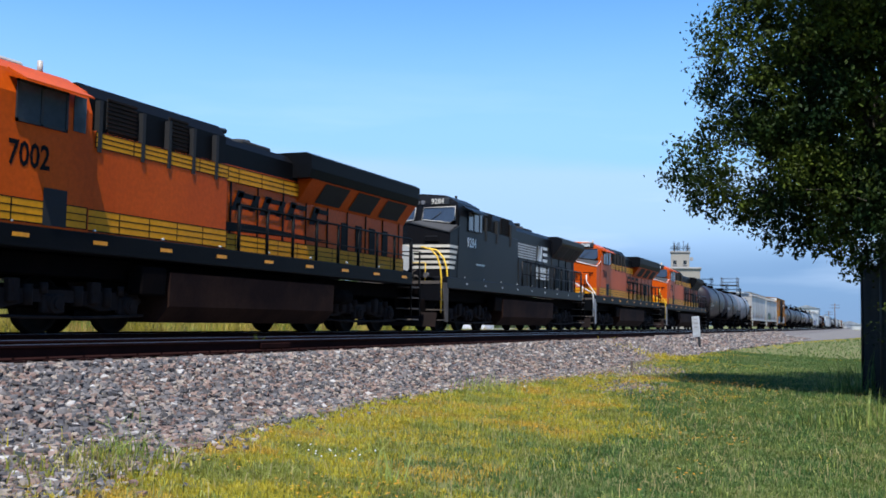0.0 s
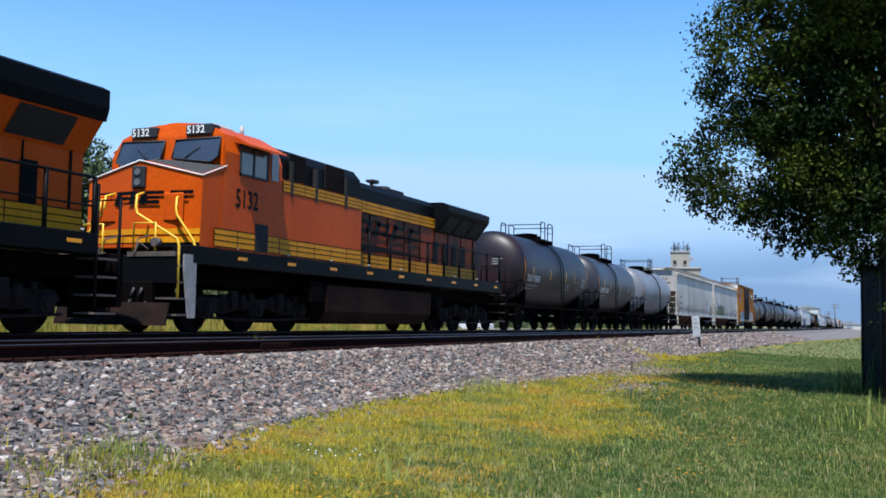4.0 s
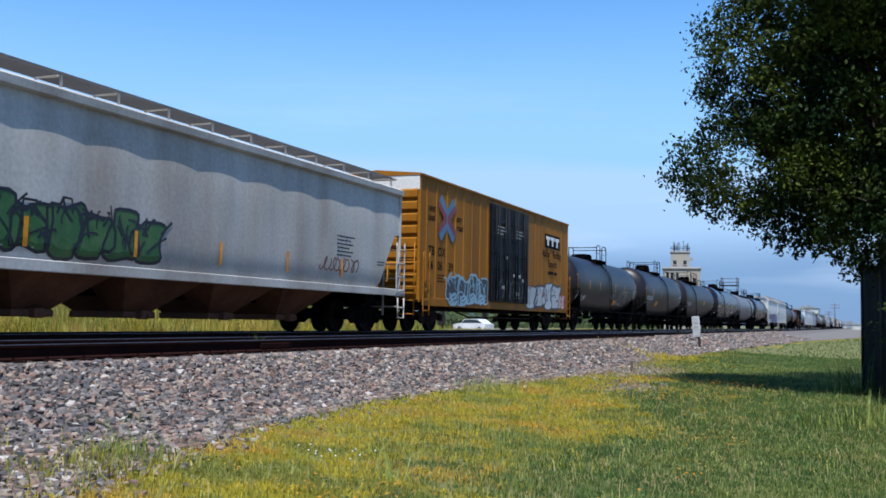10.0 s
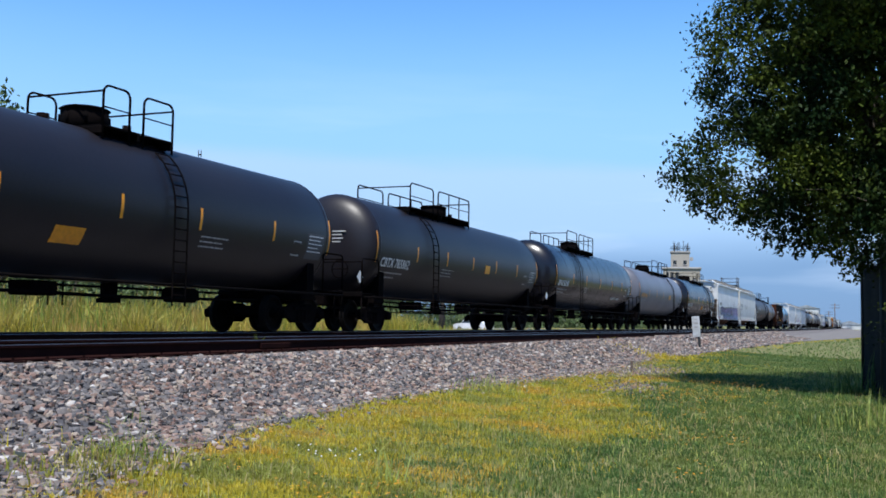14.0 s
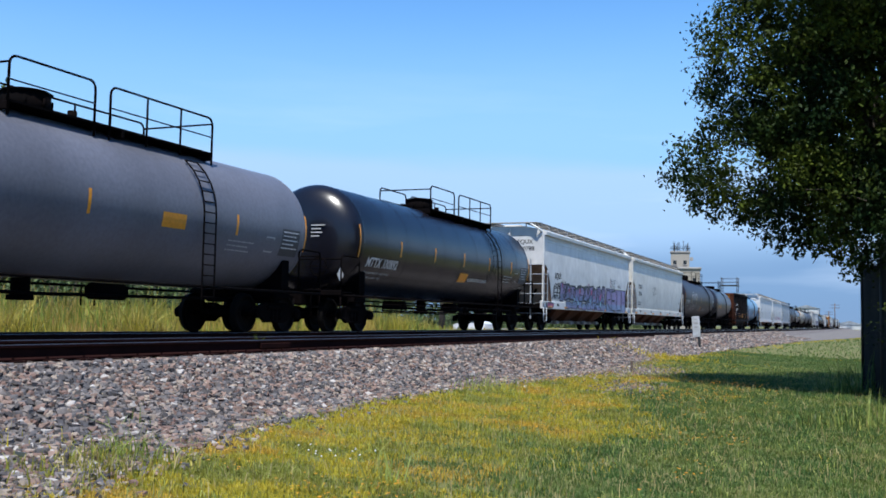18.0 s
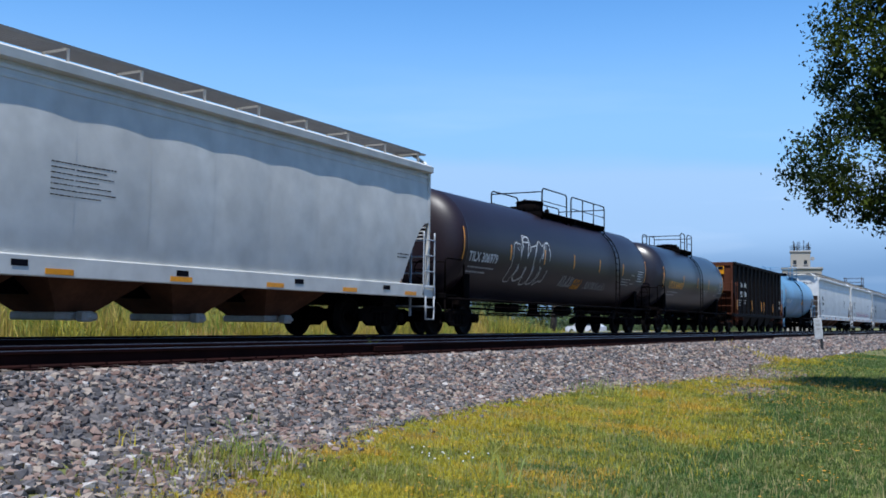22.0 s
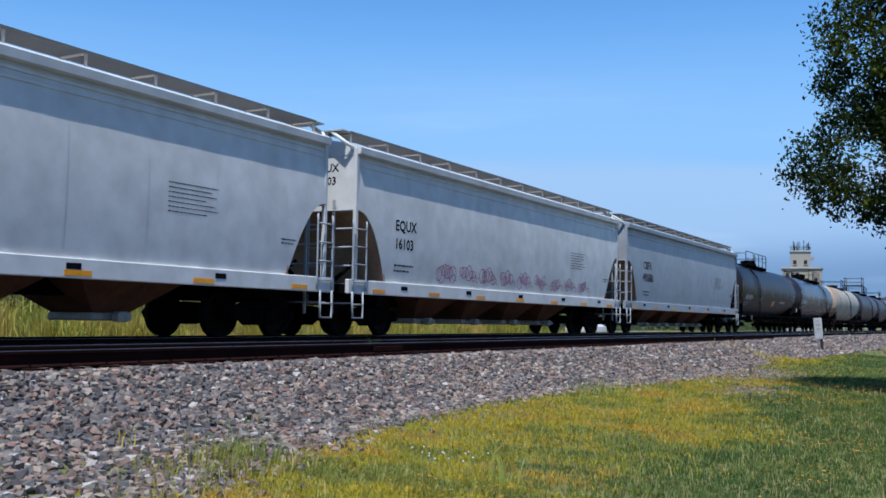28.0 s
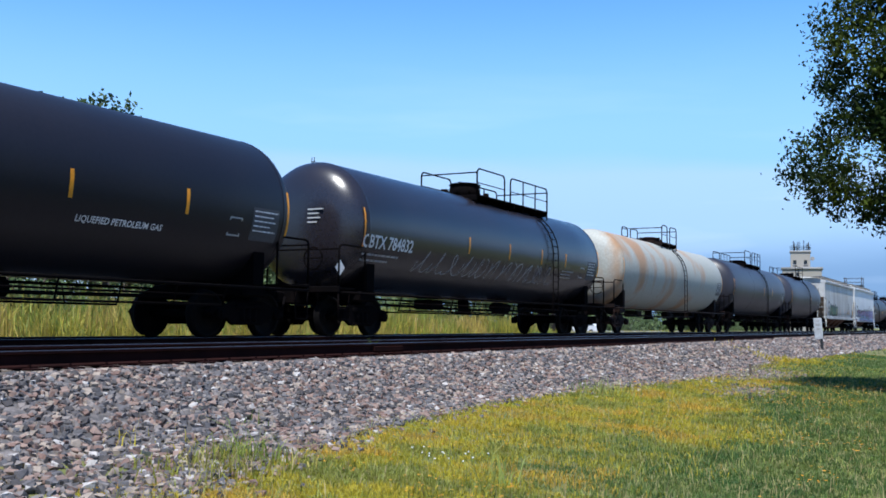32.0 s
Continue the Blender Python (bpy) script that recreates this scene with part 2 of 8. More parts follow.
RAIL_HEAD = mat("worn_rail_head", (0.20, 0.20, 0.21), 0.35, 0.9, col2=(0.10, 0.07, 0.06), amt=0.6, bump=0.05)
TIE = mat("weathered_tie", (0.10, 0.08, 0.065), 0.9, col2=(0.05, 0.04, 0.035), big=4, bump=0.5, rand=0.25)
STONE = mat("ballast_stone", (0.20, 0.18, 0.175), 0.85, col2=(0.24, 0.18, 0.15), amt=0.8, big=1.4, small=25, bump=0.4, island=0.25)


def stone_tones(m):
    """Each stone its own rock: slate, grey, pinkish, tan, rusty or nearly white."""
    n, l = m.node_tree.nodes, m.node_tree.links
    geo, ramp, mx_ = n.new("ShaderNodeNewGeometry"), n.new("ShaderNodeValToRGB"), n.new("ShaderNodeMix")
    ramp.color_ramp.interpolation = "CONSTANT"
    tones = ((0.0, (0.028, 0.028, 0.032)), (0.18, (0.085, 0.082, 0.088)), (0.40, (0.155, 0.135, 0.125)), (0.58, (0.20, 0.13, 0.10)), (0.73, (0.25, 0.20, 0.155)), (0.84, (0.10, 0.05, 0.035)), (0.955, (0.32, 0.30, 0.28)))
    for k, (p, c) in enumerate(tones):
        e = ramp.color_ramp.elements[k] if k < 2 else ramp.color_ramp.elements.new(p)
        e.position, e.color = p, (*c, 1)
    l.new(geo.outputs["Random Per Island"], ramp.inputs[0])
    old = next(x for x in n if x.bl_idname == "ShaderNodeHueSaturation")
    mx_.data_type, mx_.inputs[0].default_value = "RGBA", 0.8
    src = old.inputs["Color"].links[0].from_socket
    l.new(src, mx_.inputs[6])
    l.new(ramp.outputs[0], mx_.inputs[7])
    l.new(mx_.outputs[2], old.inputs["Color"])


stone_tones(STONE)
BALLAST_BED = mat("ballast_bed", (0.07, 0.064, 0.062), 0.95, col2=(0.20, 0.175, 0.165), amt=1.0, big=9, small=40, bump=0.9)
GRAVEL = mat("pale_fine_gravel", (0.145, 0.132, 0.122), 0.95, col2=(0.10, 0.09, 0.08), amt=0.8, big=0.6, small=9, bump=0.6)
SOIL = mat("grassy_soil", (0.105, 0.116, 0.026), 0.95, col2=(0.15, 0.122, 0.042), amt=0.8, big=0.9, small=14, bump=0.9)
GRASS = mat("green_grass", (0.066, 0.134, 0.029), 0.6, col2=(0.145, 0.182, 0.038), amt=0.9, big=0.8, small=3, bump=0, island=0.45, through_light=0.35)
GRASS_DRY = mat("yellowing_grass", (0.40, 0.35, 0.02), 0.65, col2=(0.50, 0.35, 0.025), amt=0.9, big=0.6, small=3, bump=0, island=0.35, through_light=0.3)
GRASS_OLIVE = mat("olive_grass", (0.20, 0.22, 0.03), 0.65, col2=(0.30, 0.27, 0.03), amt=0.9, big=0.8, small=3, bump=0, island=0.4, through_light=0.3)
GRASS_LIGHT = mat("pale_grass_blades", (0.36, 0.38, 0.10), 0.6, col2=(0.22, 0.30, 0.06), amt=0.9, big=1.0, small=3, bump=0, island=0.35, through_light=0.35)
GRASS_OCHRE = mat("ochre_grass", (0.54, 0.33, 0.03), 0.65, col2=(0.44, 0.31, 0.04), amt=0.9, big=0.6, small=3, bump=0, island=0.35, through_light=0.3)
STRAW = mat("dry_straw", (0.46, 0.37, 0.17), 0.7, bump=0, island=0.3, through_light=0.2)
WEED = mat("tall_weeds", (0.34, 0.30, 0.03), 0.65, col2=(0.40, 0.29, 0.08), amt=0.9, big=0.6, small=2, bump=0, island=0.45, through_light=0.3)
WEED_GREEN = mat("rank_green_weeds", (0.16, 0.22, 0.03), 0.65, col2=(0.28, 0.30, 0.05), amt=0.9, big=0.5, small=2, bump=0, island=0.45, through_light=0.3)
WEED_BROWN = mat("brown_seed_weeds", (0.34, 0.22, 0.06), 0.7, col2=(0.44, 0.36, 0.07), amt=0.9, big=0.5, small=2, bump=0, island=0.45, through_light=0.2)
FLOWER = mat("orange_wildflower", (0.80, 0.36, 0.02), 0.6, bump=0, island=0.2, through_light=0.2)
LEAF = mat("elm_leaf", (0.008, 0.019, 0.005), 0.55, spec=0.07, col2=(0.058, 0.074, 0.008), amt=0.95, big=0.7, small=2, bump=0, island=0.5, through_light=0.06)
LEAF_FAR = mat("far_tree_leaf", (0.045, 0.075, 0.018), 0.7, col2=(0.07, 0.10, 0.025), big=0.3, small=1, bump=0, island=0.4)
BARK = mat("dark_bark", (0.055, 0.042, 0.032), 0.95, col2=(0.03, 0.024, 0.02), big=2.5, small=18, bump=1.0, streak=4)
CONCRETE = mat("weathered_concrete", (0.33, 0.30, 0.26), 0.9, col2=(0.30, 0.27, 0.22), big=0.15, small=4, streak=5)
CONCRETE_TRIM = mat("grey_coping", (0.30, 0.29, 0.28), 0.8)
WINDOW_DARK = mat("window_dark", (0.02, 0.025, 0.03), 0.2)
POST_WHITE = mat("weathered_white_post", (0.40, 0.42, 0.44), 0.7, col2=(0.26, 0.26, 0.25), big=4)
STEEL_DARK = mat("dark_steel", (0.03, 0.032, 0.035), 0.6, 0.4)
CHAIN = mat("chain_link_wire", (0.12, 0.13, 0.14), 0.55, 0.5, bump=0)
SCREEN = mat("dark_fence_screen", (0.007, 0.009, 0.010), 0.9, spec=0.1, col2=(0.014, 0.017, 0.015), big=1.5, bump=0.5)
CAR_WHITE = mat("car_white_paint", (0.7, 0.7, 0.7), 0.3, bump=0, coat=0.5)
SHED_WALL = mat("pale_shed_cladding", (0.55, 0.56, 0.56), 0.6, streak=4)
SHED_ROOF = mat("shed_roof_metal", (0.40, 0.42, 0.44), 0.45, 0.5)
WOOD_POLE = mat("utility_pole_wood", (0.12, 0.09, 0.07), 0.9)
ROAD = mat("grey_road", (0.22, 0.21, 0.20), 0.9, big=0.3, small=8)


# ---- mesh building ----
class Geo:
    """Collects faces for one mesh."""

    def __init__(self):
        self.v, self.f, self.s = [], [], []

    def add(self, verts, faces, smooth=False):
        k = len(self.v)
        self.v += [tuple(p) for p in verts]
        self.f += [tuple(k + i for i in q) for q in faces]
        self.s += [smooth] * len(faces)
        return self

    def box(self, x0, x1, y0, y1, z0, z1, c=0.0):
        lo, hi = (x0, y0, z0), (x1, y1, z1)
        c = min(c, 0.45 * min(abs(x1 - x0), abs(y1 - y0), abs(z1 - z0)))
        if c <= 0:
            vs = [(a, b, d) for d in (z0, z1) for b in (y0, y1) for a in (x0, x1)]
            return self.add(vs, [(0, 2, 3, 1), (4, 5, 7, 6), (0, 1, 5, 4), (2, 6, 7, 3), (0, 4, 6, 2), (1, 3, 7, 5)])
        vs, idx = [], {}
        for sx in (0, 1):
            for sy in (0, 1):
                for sz in (0, 1):
                    for ax in range(3):
                        p = []
                        for i, sgn in enumerate((sx, sy, sz)):
                            e = (lo, hi)[sgn][i]
                            p.append(e if i == ax else e + (c if sgn == 0 else -c))
                        idx[sx, sy, sz, ax] = len(vs)
                        vs.append(p)
        fs = []
        for ax in range(3):
            o1, o2 = [i for i in range(3) if i != ax]
            for sgn in (0, 1):
                q = []
                for a, b in ((0, 0), (1, 0), (1, 1), (0, 1)):
                    k = [0, 0, 0]
                    k[ax], k[o1], k[o2] = sgn, a, b
                    q.append(idx[(*k, ax)])
                flip = (sgn == 0) != (ax == 1)
                fs.append(tuple(q[::-1]) if flip else tuple(q))
        for ax in range(3):
            o1, o2 = [i for i in range(3) if i != ax]
            for a in (0, 1):
                for b in (0, 1):
                    k0, k1 = [0, 0, 0], [0, 0, 0]
                    k0[o1] = k1[o1] = a
                    k0[o2] = k1[o2] = b
                    k1[ax] = 1
                    fs.append((idx[(*k0, o1)], idx[(*k1, o1)], idx[(*k1, o2)], idx[(*k0, o2)]))
        for sx in (0, 1):
            for sy in (0, 1):
                for sz in (0, 1):
                    fs.append(tuple(idx[sx, sy, sz, ax] for ax in range(3)))
        return self.add(vs, fs)

    def prism(self, prof, a, b, axis="y", smooth=False):
        """A closed outline drawn out along y (outline in x, z) or x (outline in y, z) or z (outline in x, y)."""
        n = len(prof)
        put = {"y": lambda p, t: (p[0], t, p[1]), "x": lambda p, t: (t, p[0], p[1]), "z": lambda p, t: (p[0], p[1], t)}[axis]
        vs = [put(p, a) for p in prof] + [put(p, b) for p in prof]
        self.add(vs, [(i, (i + 1) % n, n + (i + 1) % n, n + i) for i in range(n)], smooth)
        tris = tessellate_polygon([[Vector((p[0], p[1], 0)) for p in prof]])
        k = len(self.v) - 2 * n
        for t in tris:
            self.f += [tuple(k + i for i in t), tuple(k + n + i for i in t[::-1])]
            self.s += [False, False]
        return self

    def rings(self, rings, cap=True, smooth=True, closed=True):
        n = len(rings[0])
        vs = [p for r in rings for p in r]
        fs = []
        for j in range(len(rings) - 1):
            for i in range(n if closed else n - 1):
                a, b = j * n + i, j * n + (i + 1) % n
                fs.append((a, b, b + n, a + n))
        self.add(vs, fs, smooth)
        if cap:
            k = len(self.v) - len(vs)
            self.f += [tuple(k + i for i in range(n))[::-1], tuple(k + len(vs) - n + i for i in range(n))]
            self.s += [False, False]
        return self

    def cyl(self, a, b, r, n=10, r2=None, smooth=True):
        a, b = Vector(a), Vector(b)
        w = (b - a).normalized()
        u = w.orthogonal().normalized()
        q = w.cross(u)
        r2 = r if r2 is None else r2
        ring = lambda p, rr: [p + (u * math.cos(2 * math.pi * i / n) + q * math.sin(2 * math.pi * i / n)) * rr for i in range(n)]
        return self.rings([ring(a, r), ring(b, r2)], True, smooth)

    def tube(self, pts, r, n=6):
        pts = [Vector(p) for p in pts]
        rings = []
        for i, p in enumerate(pts):
            w = (pts[min(i + 1, len(pts) - 1)] - pts[max(i - 1, 0)]).normalized()
            u = w.cross(Vector((0.31, 0.17, 0.93)) if abs(w.z) < 0.9 else Vector((1, 0.1, 0))).normalized()
            q = w.cross(u)
            rings.append([p + (u * math.cos(2 * math.pi * k / n) + q * math.sin(2 * math.pi * k / n)) * r for k in range(n)])
        return self.rings(rings, True, True)

    def dome(self, c, rx, ry, rz, n=12, m=5):
        rings = []
        for j in range(m + 1):
            a = math.pi / 2 * j / m
            k = max(math.cos(a), 0.02)
            rings.append([(c[0] + rx * k * math.cos(2 * math.pi * i / n), c[1] + ry * k * math.sin(2 * math.pi * i / n), c[2] + rz * math.sin(a)) for i in range(n)])
        return self.rings(rings)

    def mesh(self, name, material):
        me = bpy.data.meshes.new(name)
        me.from_pydata(self.v, [], self.f)
        me.polygons.foreach_set("use_smooth", self.s)
        me.materials.append(material)
        return me


def part(name, geo, material, parent, label="", m=None):
    """One mesh object under a thing or a part (or on its own, with parent None)."""
    ob = new(name, geo if isinstance(geo, bpy.types.Mesh) else geo.mesh(name, material))
    ob.parent = parent
    if m is not None:
        ob.matrix_basis = m
    if label:
        ob["label"] = label
    return ob


def empty(name, m, label, category, group="", kind=""):
    e = new(name)
    e.empty_display_size = 0.3
    e.matrix_basis = m
    return tagged(e, label, category, group, kind)


def bulk(name, verts, faces, material, smooth=False):
    """A mesh from numpy arrays, all faces of one size."""
    k = faces.shape[1]
    me = bpy.data.meshes.new(name)
    me.vertices.add(len(verts))
    me.vertices.foreach_set("co", verts.astype(np.float32).ravel())
    me.loops.add(faces.size)
    me.loops.foreach_set("vertex_index", faces.astype(np.int32).ravel())
    me.polygons.add(len(faces))
    me.polygons.foreach_set("loop_start", np.arange(0, faces.size, k, dtype=np.int32))
    me.polygons.foreach_set("loop_total", np.full(len(faces), k, dtype=np.int32))
    me.polygons.foreach_set("use_smooth", np.full(len(faces), smooth, dtype=bool))
    me.materials.append(material)
    me.update()
    return new(name, me)


TEXTS = {}


def text_mesh(body, size):
    if (body, size) not in TEXTS:
        cu = bpy.data.curves.new("lettering", "FONT")
        cu.body, cu.size, cu.resolution_u, cu.offset = body, size, 2, 0.022 * size
        ob = bpy.data.objects.new("lettering", cu)
        me = bpy.data.meshes.new_from_object(ob)
        TEXTS[body, size] = ([v.co.copy() for v in me.vertices], [tuple(p.vertices) for p in me.polygons])
        bpy.data.objects.remove(ob)
        bpy.data.meshes.remove(me)
        bpy.data.curves.remove(cu)
    return TEXTS[body, size]


def letters(body, size, material, parent, y, z, surf, name="lettering", wide=1.0, lean=0.0, lift=0.002):
    """Lettering laid on a car's side: y is where it starts, z its foot, surf(z) the side's half width there."""
    vs, fs = text_mesh(body, size)
    bm = bmesh.new()
    bv = [bm.verts.new((p.x, p.y, 0)) for p in vs]
    for f in fs:
        if len(set(f)) > 2:
            try:
                bm.faces.new([bv[k] for k in f])
            except ValueError:
                pass
    # strips that let tall strokes follow the curve of a tank
    for k in range(-1, 6):
        bmesh.ops.bisect_plane(bm, geom=bm.verts[:] + bm.edges[:] + bm.faces[:], plane_co=(0, (k + 0.5) * size / 6, 0), plane_no=(0, 1, 0))
    bm.verts.index_update()
    vs, fs = [v.co.copy() for v in bm.verts], [tuple(v.index for v in f.verts) for f in bm.faces]
    bm.free()
    g = Geo()
    g.add([(surf(z + p.y, y + p.x * wide) + lift, y + p.x * wide + p.y * lean, z + p.y) for p in vs], fs)
    return part(name, g, material, parent)


def front_letters(body, size, material, parent, x, y, z, name="lettering", wide=1.0):
    """Lettering on a face that looks to -y; x is its left end as seen from there."""
    vs, fs = text_mesh(body, size)
    return part(name, Geo().add([(x + p.x * wide, y, z + p.y) for p in vs], fs), material, parent)


def patch(g, surf, y0, y1, z0, z1, lift=0.003, rows=4, skew=0.0):
    """A painted rectangle that lies on the side, in strips that follow its curve."""
    vs = []
    for i in range(rows + 1):
        z = z0 + (z1 - z0) * i / rows
        vs += [(surf(z, y0) + lift, y0 + skew * i / rows, z), (surf(z, y1) + lift, y1 + skew * i / rows, z)]
    return g.add(vs, [(2 * i, 2 * i + 1, 2 * i + 3, 2 * i + 2) for i in range(rows)])


def ribbon(g, surf, pts, w, lift=0.004):
    """A brush stroke through points (y, z) on the side."""
    vs, k = [], len(pts)
    for i, (y, z) in enumerate(pts):
        a, b = pts[max(i - 1, 0)], pts[min(i + 1, k - 1)]
        d = Vector((b[0] - a[0], b[1] - a[1]))
        d = d.normalized() if d.length > 0 else Vector((1, 0))
        ny, nz = -d.y * w / 2, d.x * w / 2
        vs += [(surf(z + nz, y + ny) + lift, y + ny, z + nz), (surf(z - nz, y - ny) + lift, y - ny, z - nz)]
    return g.add(vs, [(2 * i, 2 * i + 1, 2 * i + 3, 2 * i + 2) for i in range(k - 1)])


def bars(parent, material, surf, y, z, widths, h=0.05, gap=0.09, name="small_print"):
    """Small print that cannot be read: plain bars, line under line."""
    g, rng = Geo(), random.Random(int(1000 * (abs(y) + z)))
    for i, w in enumerate(widths):
        at, top = 0.0, z - i * gap
        while at < w:
            ln = min(rng.uniform(1.2, 4.5) * h, w - at)
            patch(g, surf, y + at, y + at + ln, top - 0.72 * h, top, rows=1, lift=0.002)
            at += ln + 0.55 * h
    ob = part(name, g, material, parent)
    ob["kind"] = "stuff"
    return ob


def bubble(rng, y0, y1, z0, z1, kind):
    """Outline of one round-cornered sprayed form, as (y, z) points."""
    n, cy, cz = 22, (y0 + y1) / 2, (z0 + z1) / 2
    pts = []
    for i in range(n + 1):
        a = 2 * math.pi * i / n + 0.4
        k = 1 + 0.16 * math.sin(3 * a + kind * 1.7) + 0.1 * math.sin(5 * a + kind)
        s = lambda c: math.copysign(abs(c) ** 0.55, c)
        pts.append((cy + s(math.cos(a)) * (y1 - y0) / 2 * k + 0.12 * math.sin(a) * (z1 - z0), cz + s(math.sin(a)) * (z1 - z0) / 2 * min(k, 1.04)))
    return pts


def graffiti(parent, surf, y0, y1, z0, z1, n, fill, line, w=0.05, seed=1, accent=None, inner=6, under=None, overlap=0.10):
    """A sprayed piece: n filled forms with outlines and inner strokes; its writing cannot be read."""
    rng = random.Random(seed)
    step = (y1 - y0) / n
    for i in range(n):
        a, b = y0 + i * step - overlap * step, y0 + (i + 1) * step + overlap * step
        zb, zt = z0 + rng.uniform(0, 0.10) * (z1 - z0), z1 - rng.uniform(0, 0.22) * (z1 - z0)
        out = bubble(rng, a, b, zb, zt, i + seed)
        cy, cz = (a + b) / 2, (zb + zt) / 2
        form, lift = parent, 0.0008 * (i % 4)
        if fill:
            g, m = Geo(), len(out)
            for k in range(1, 4):
                r0 = [(cy + (p[0] - cy) * (k - 1) / 3, cz + (p[1] - cz) * (k - 1) / 3) for p in out]
                r1 = [(cy + (p[0] - cy) * k / 3, cz + (p[1] - cz) * k / 3) for p in out]
                g.add([(surf(p[1], p[0]) + 0.002 + lift, *p) for p in r0 + r1], [(j, j + 1, m + j + 1, m + j) for j in range(m - 1)])
            form = part("spray_form", g, fill, parent)
        part("spray_outline", ribbon(Geo(), surf, out, w * rng.uniform(0.7, 1.3), 0.007 + lift), line, form)
        if under:
            for q in range(3):
                za = zb + (zt - zb) * (0.06 + 0.13 * q)
                part("spray_shade", ribbon(Geo(), surf, [(a + (b - a) * (0.22 + 0.14 * j), za + 0.05 * math.sin(2.1 * j + i + q)) for j in range(5)], 0.10 * (zt - zb), 0.005 + lift), under, form)
        for _ in range(inner):
            q0 = (rng.uniform(a + 0.1 * step, b - 0.1 * step), rng.uniform(zb + 0.1, zt - 0.1))
            an, ln, bend = rng.uniform(0.6, 2.5), rng.uniform(0.25, 0.6) * (z1 - z0), rng.uniform(-1.8, 1.8)
            pts = [q0]
            for _ in range(6):
                pts.append((pts[-1][0] + ln / 5 * math.cos(an), min(max(pts[-1][1] + ln / 5 * math.sin(an), zb + 0.05), zt + 0.05)))
                an += bend / 5
            part("spray_line", ribbon(Geo(), surf, pts, w * rng.uniform(0.45, 0.9), 0.0075 + lift), line, form)
        if accent and rng.random() < 0.8:
            cy2, cz2, r = rng.uniform(a, b), rng.uniform(z0, z1 + 0.05), rng.uniform(0.03, 0.08)
            disc = [(cy2 + r * math.cos(2 * math.pi * k / 10), cz2 + r * math.sin(2 * math.pi * k / 10)) for k in range(11)]
            part("spray_blot", ribbon(Geo(), surf, disc, r * 1.6, 0.010), accent, form)


def scrawl(parent, surf, y0, y1, z0, z1, n, material, w=0.03, seed=1):
    """A thin sprayed tag."""
    rng, g = random.Random(seed), Geo()
    step = (y1 - y0) / n
    for i in range(n):
        a = y0 + i * step
        ph, turns = rng.uniform(0, 6), rng.uniform(1.2, 2.0)
        pts = []
        for k in range(14):
            q = k / 13
            pts.append((a + step * (0.15 + 0.75 * q) + 0.25 * step * math.sin(turns * 6.28 * q + ph),
                        (z0 + z1) / 2 + (z1 - z0) / 2 * math.cos(turns * 6.28 * q * 0.9 + ph * 0.5)))
        ribbon(g, surf, pts, w)
    part("spray_tag", g, material, parent)


# ---- ground and tracks ----
RAIL_TOP = 1.045          # over the ground at the camera
NEAR_TRACK, FAR_TRACK = -9.67, -14.25


def ground_z(x):
    """Height of the ground across the tracks (the same all along them)."""
    pts = [(-400, 0.1), (-60, 0.12), (-24, 0.2), (-18.4, 0.35), (-16.6, 0.80), (-8.05, 0.80), (-6.7, 0.30), (-4.5, 0.15), (-1.0, 0.03), (3, 0.0), (400, 0.0)]
    for (a, za), (b, zb) in zip(pts, pts[1:]):
        if a <= x <= b:
            return za + (zb - za) * (x - a) / (b - a)
    return pts[-1][1] if x > 0 else pts[0][1]


gz = np.vectorize(ground_z)


def verge(y):
    """Where the stones end and the grass begins, along the track."""
    return np.interp(y, [4, 5.5, 7.1, 9.2, 10.5, 12.5, 14.4, 16.5, 18.8, 22, 26, 29, 33, 39, 54, 84, 133, 300], [-5.3, -5.4, -5.75, -6.3, -6.4, -6.7, -6.75, -6.65, -6.4, -6.2, -6.1, -6.5, -6.75, -6.45, -6.2, -5.2, -1.8, 9.0])


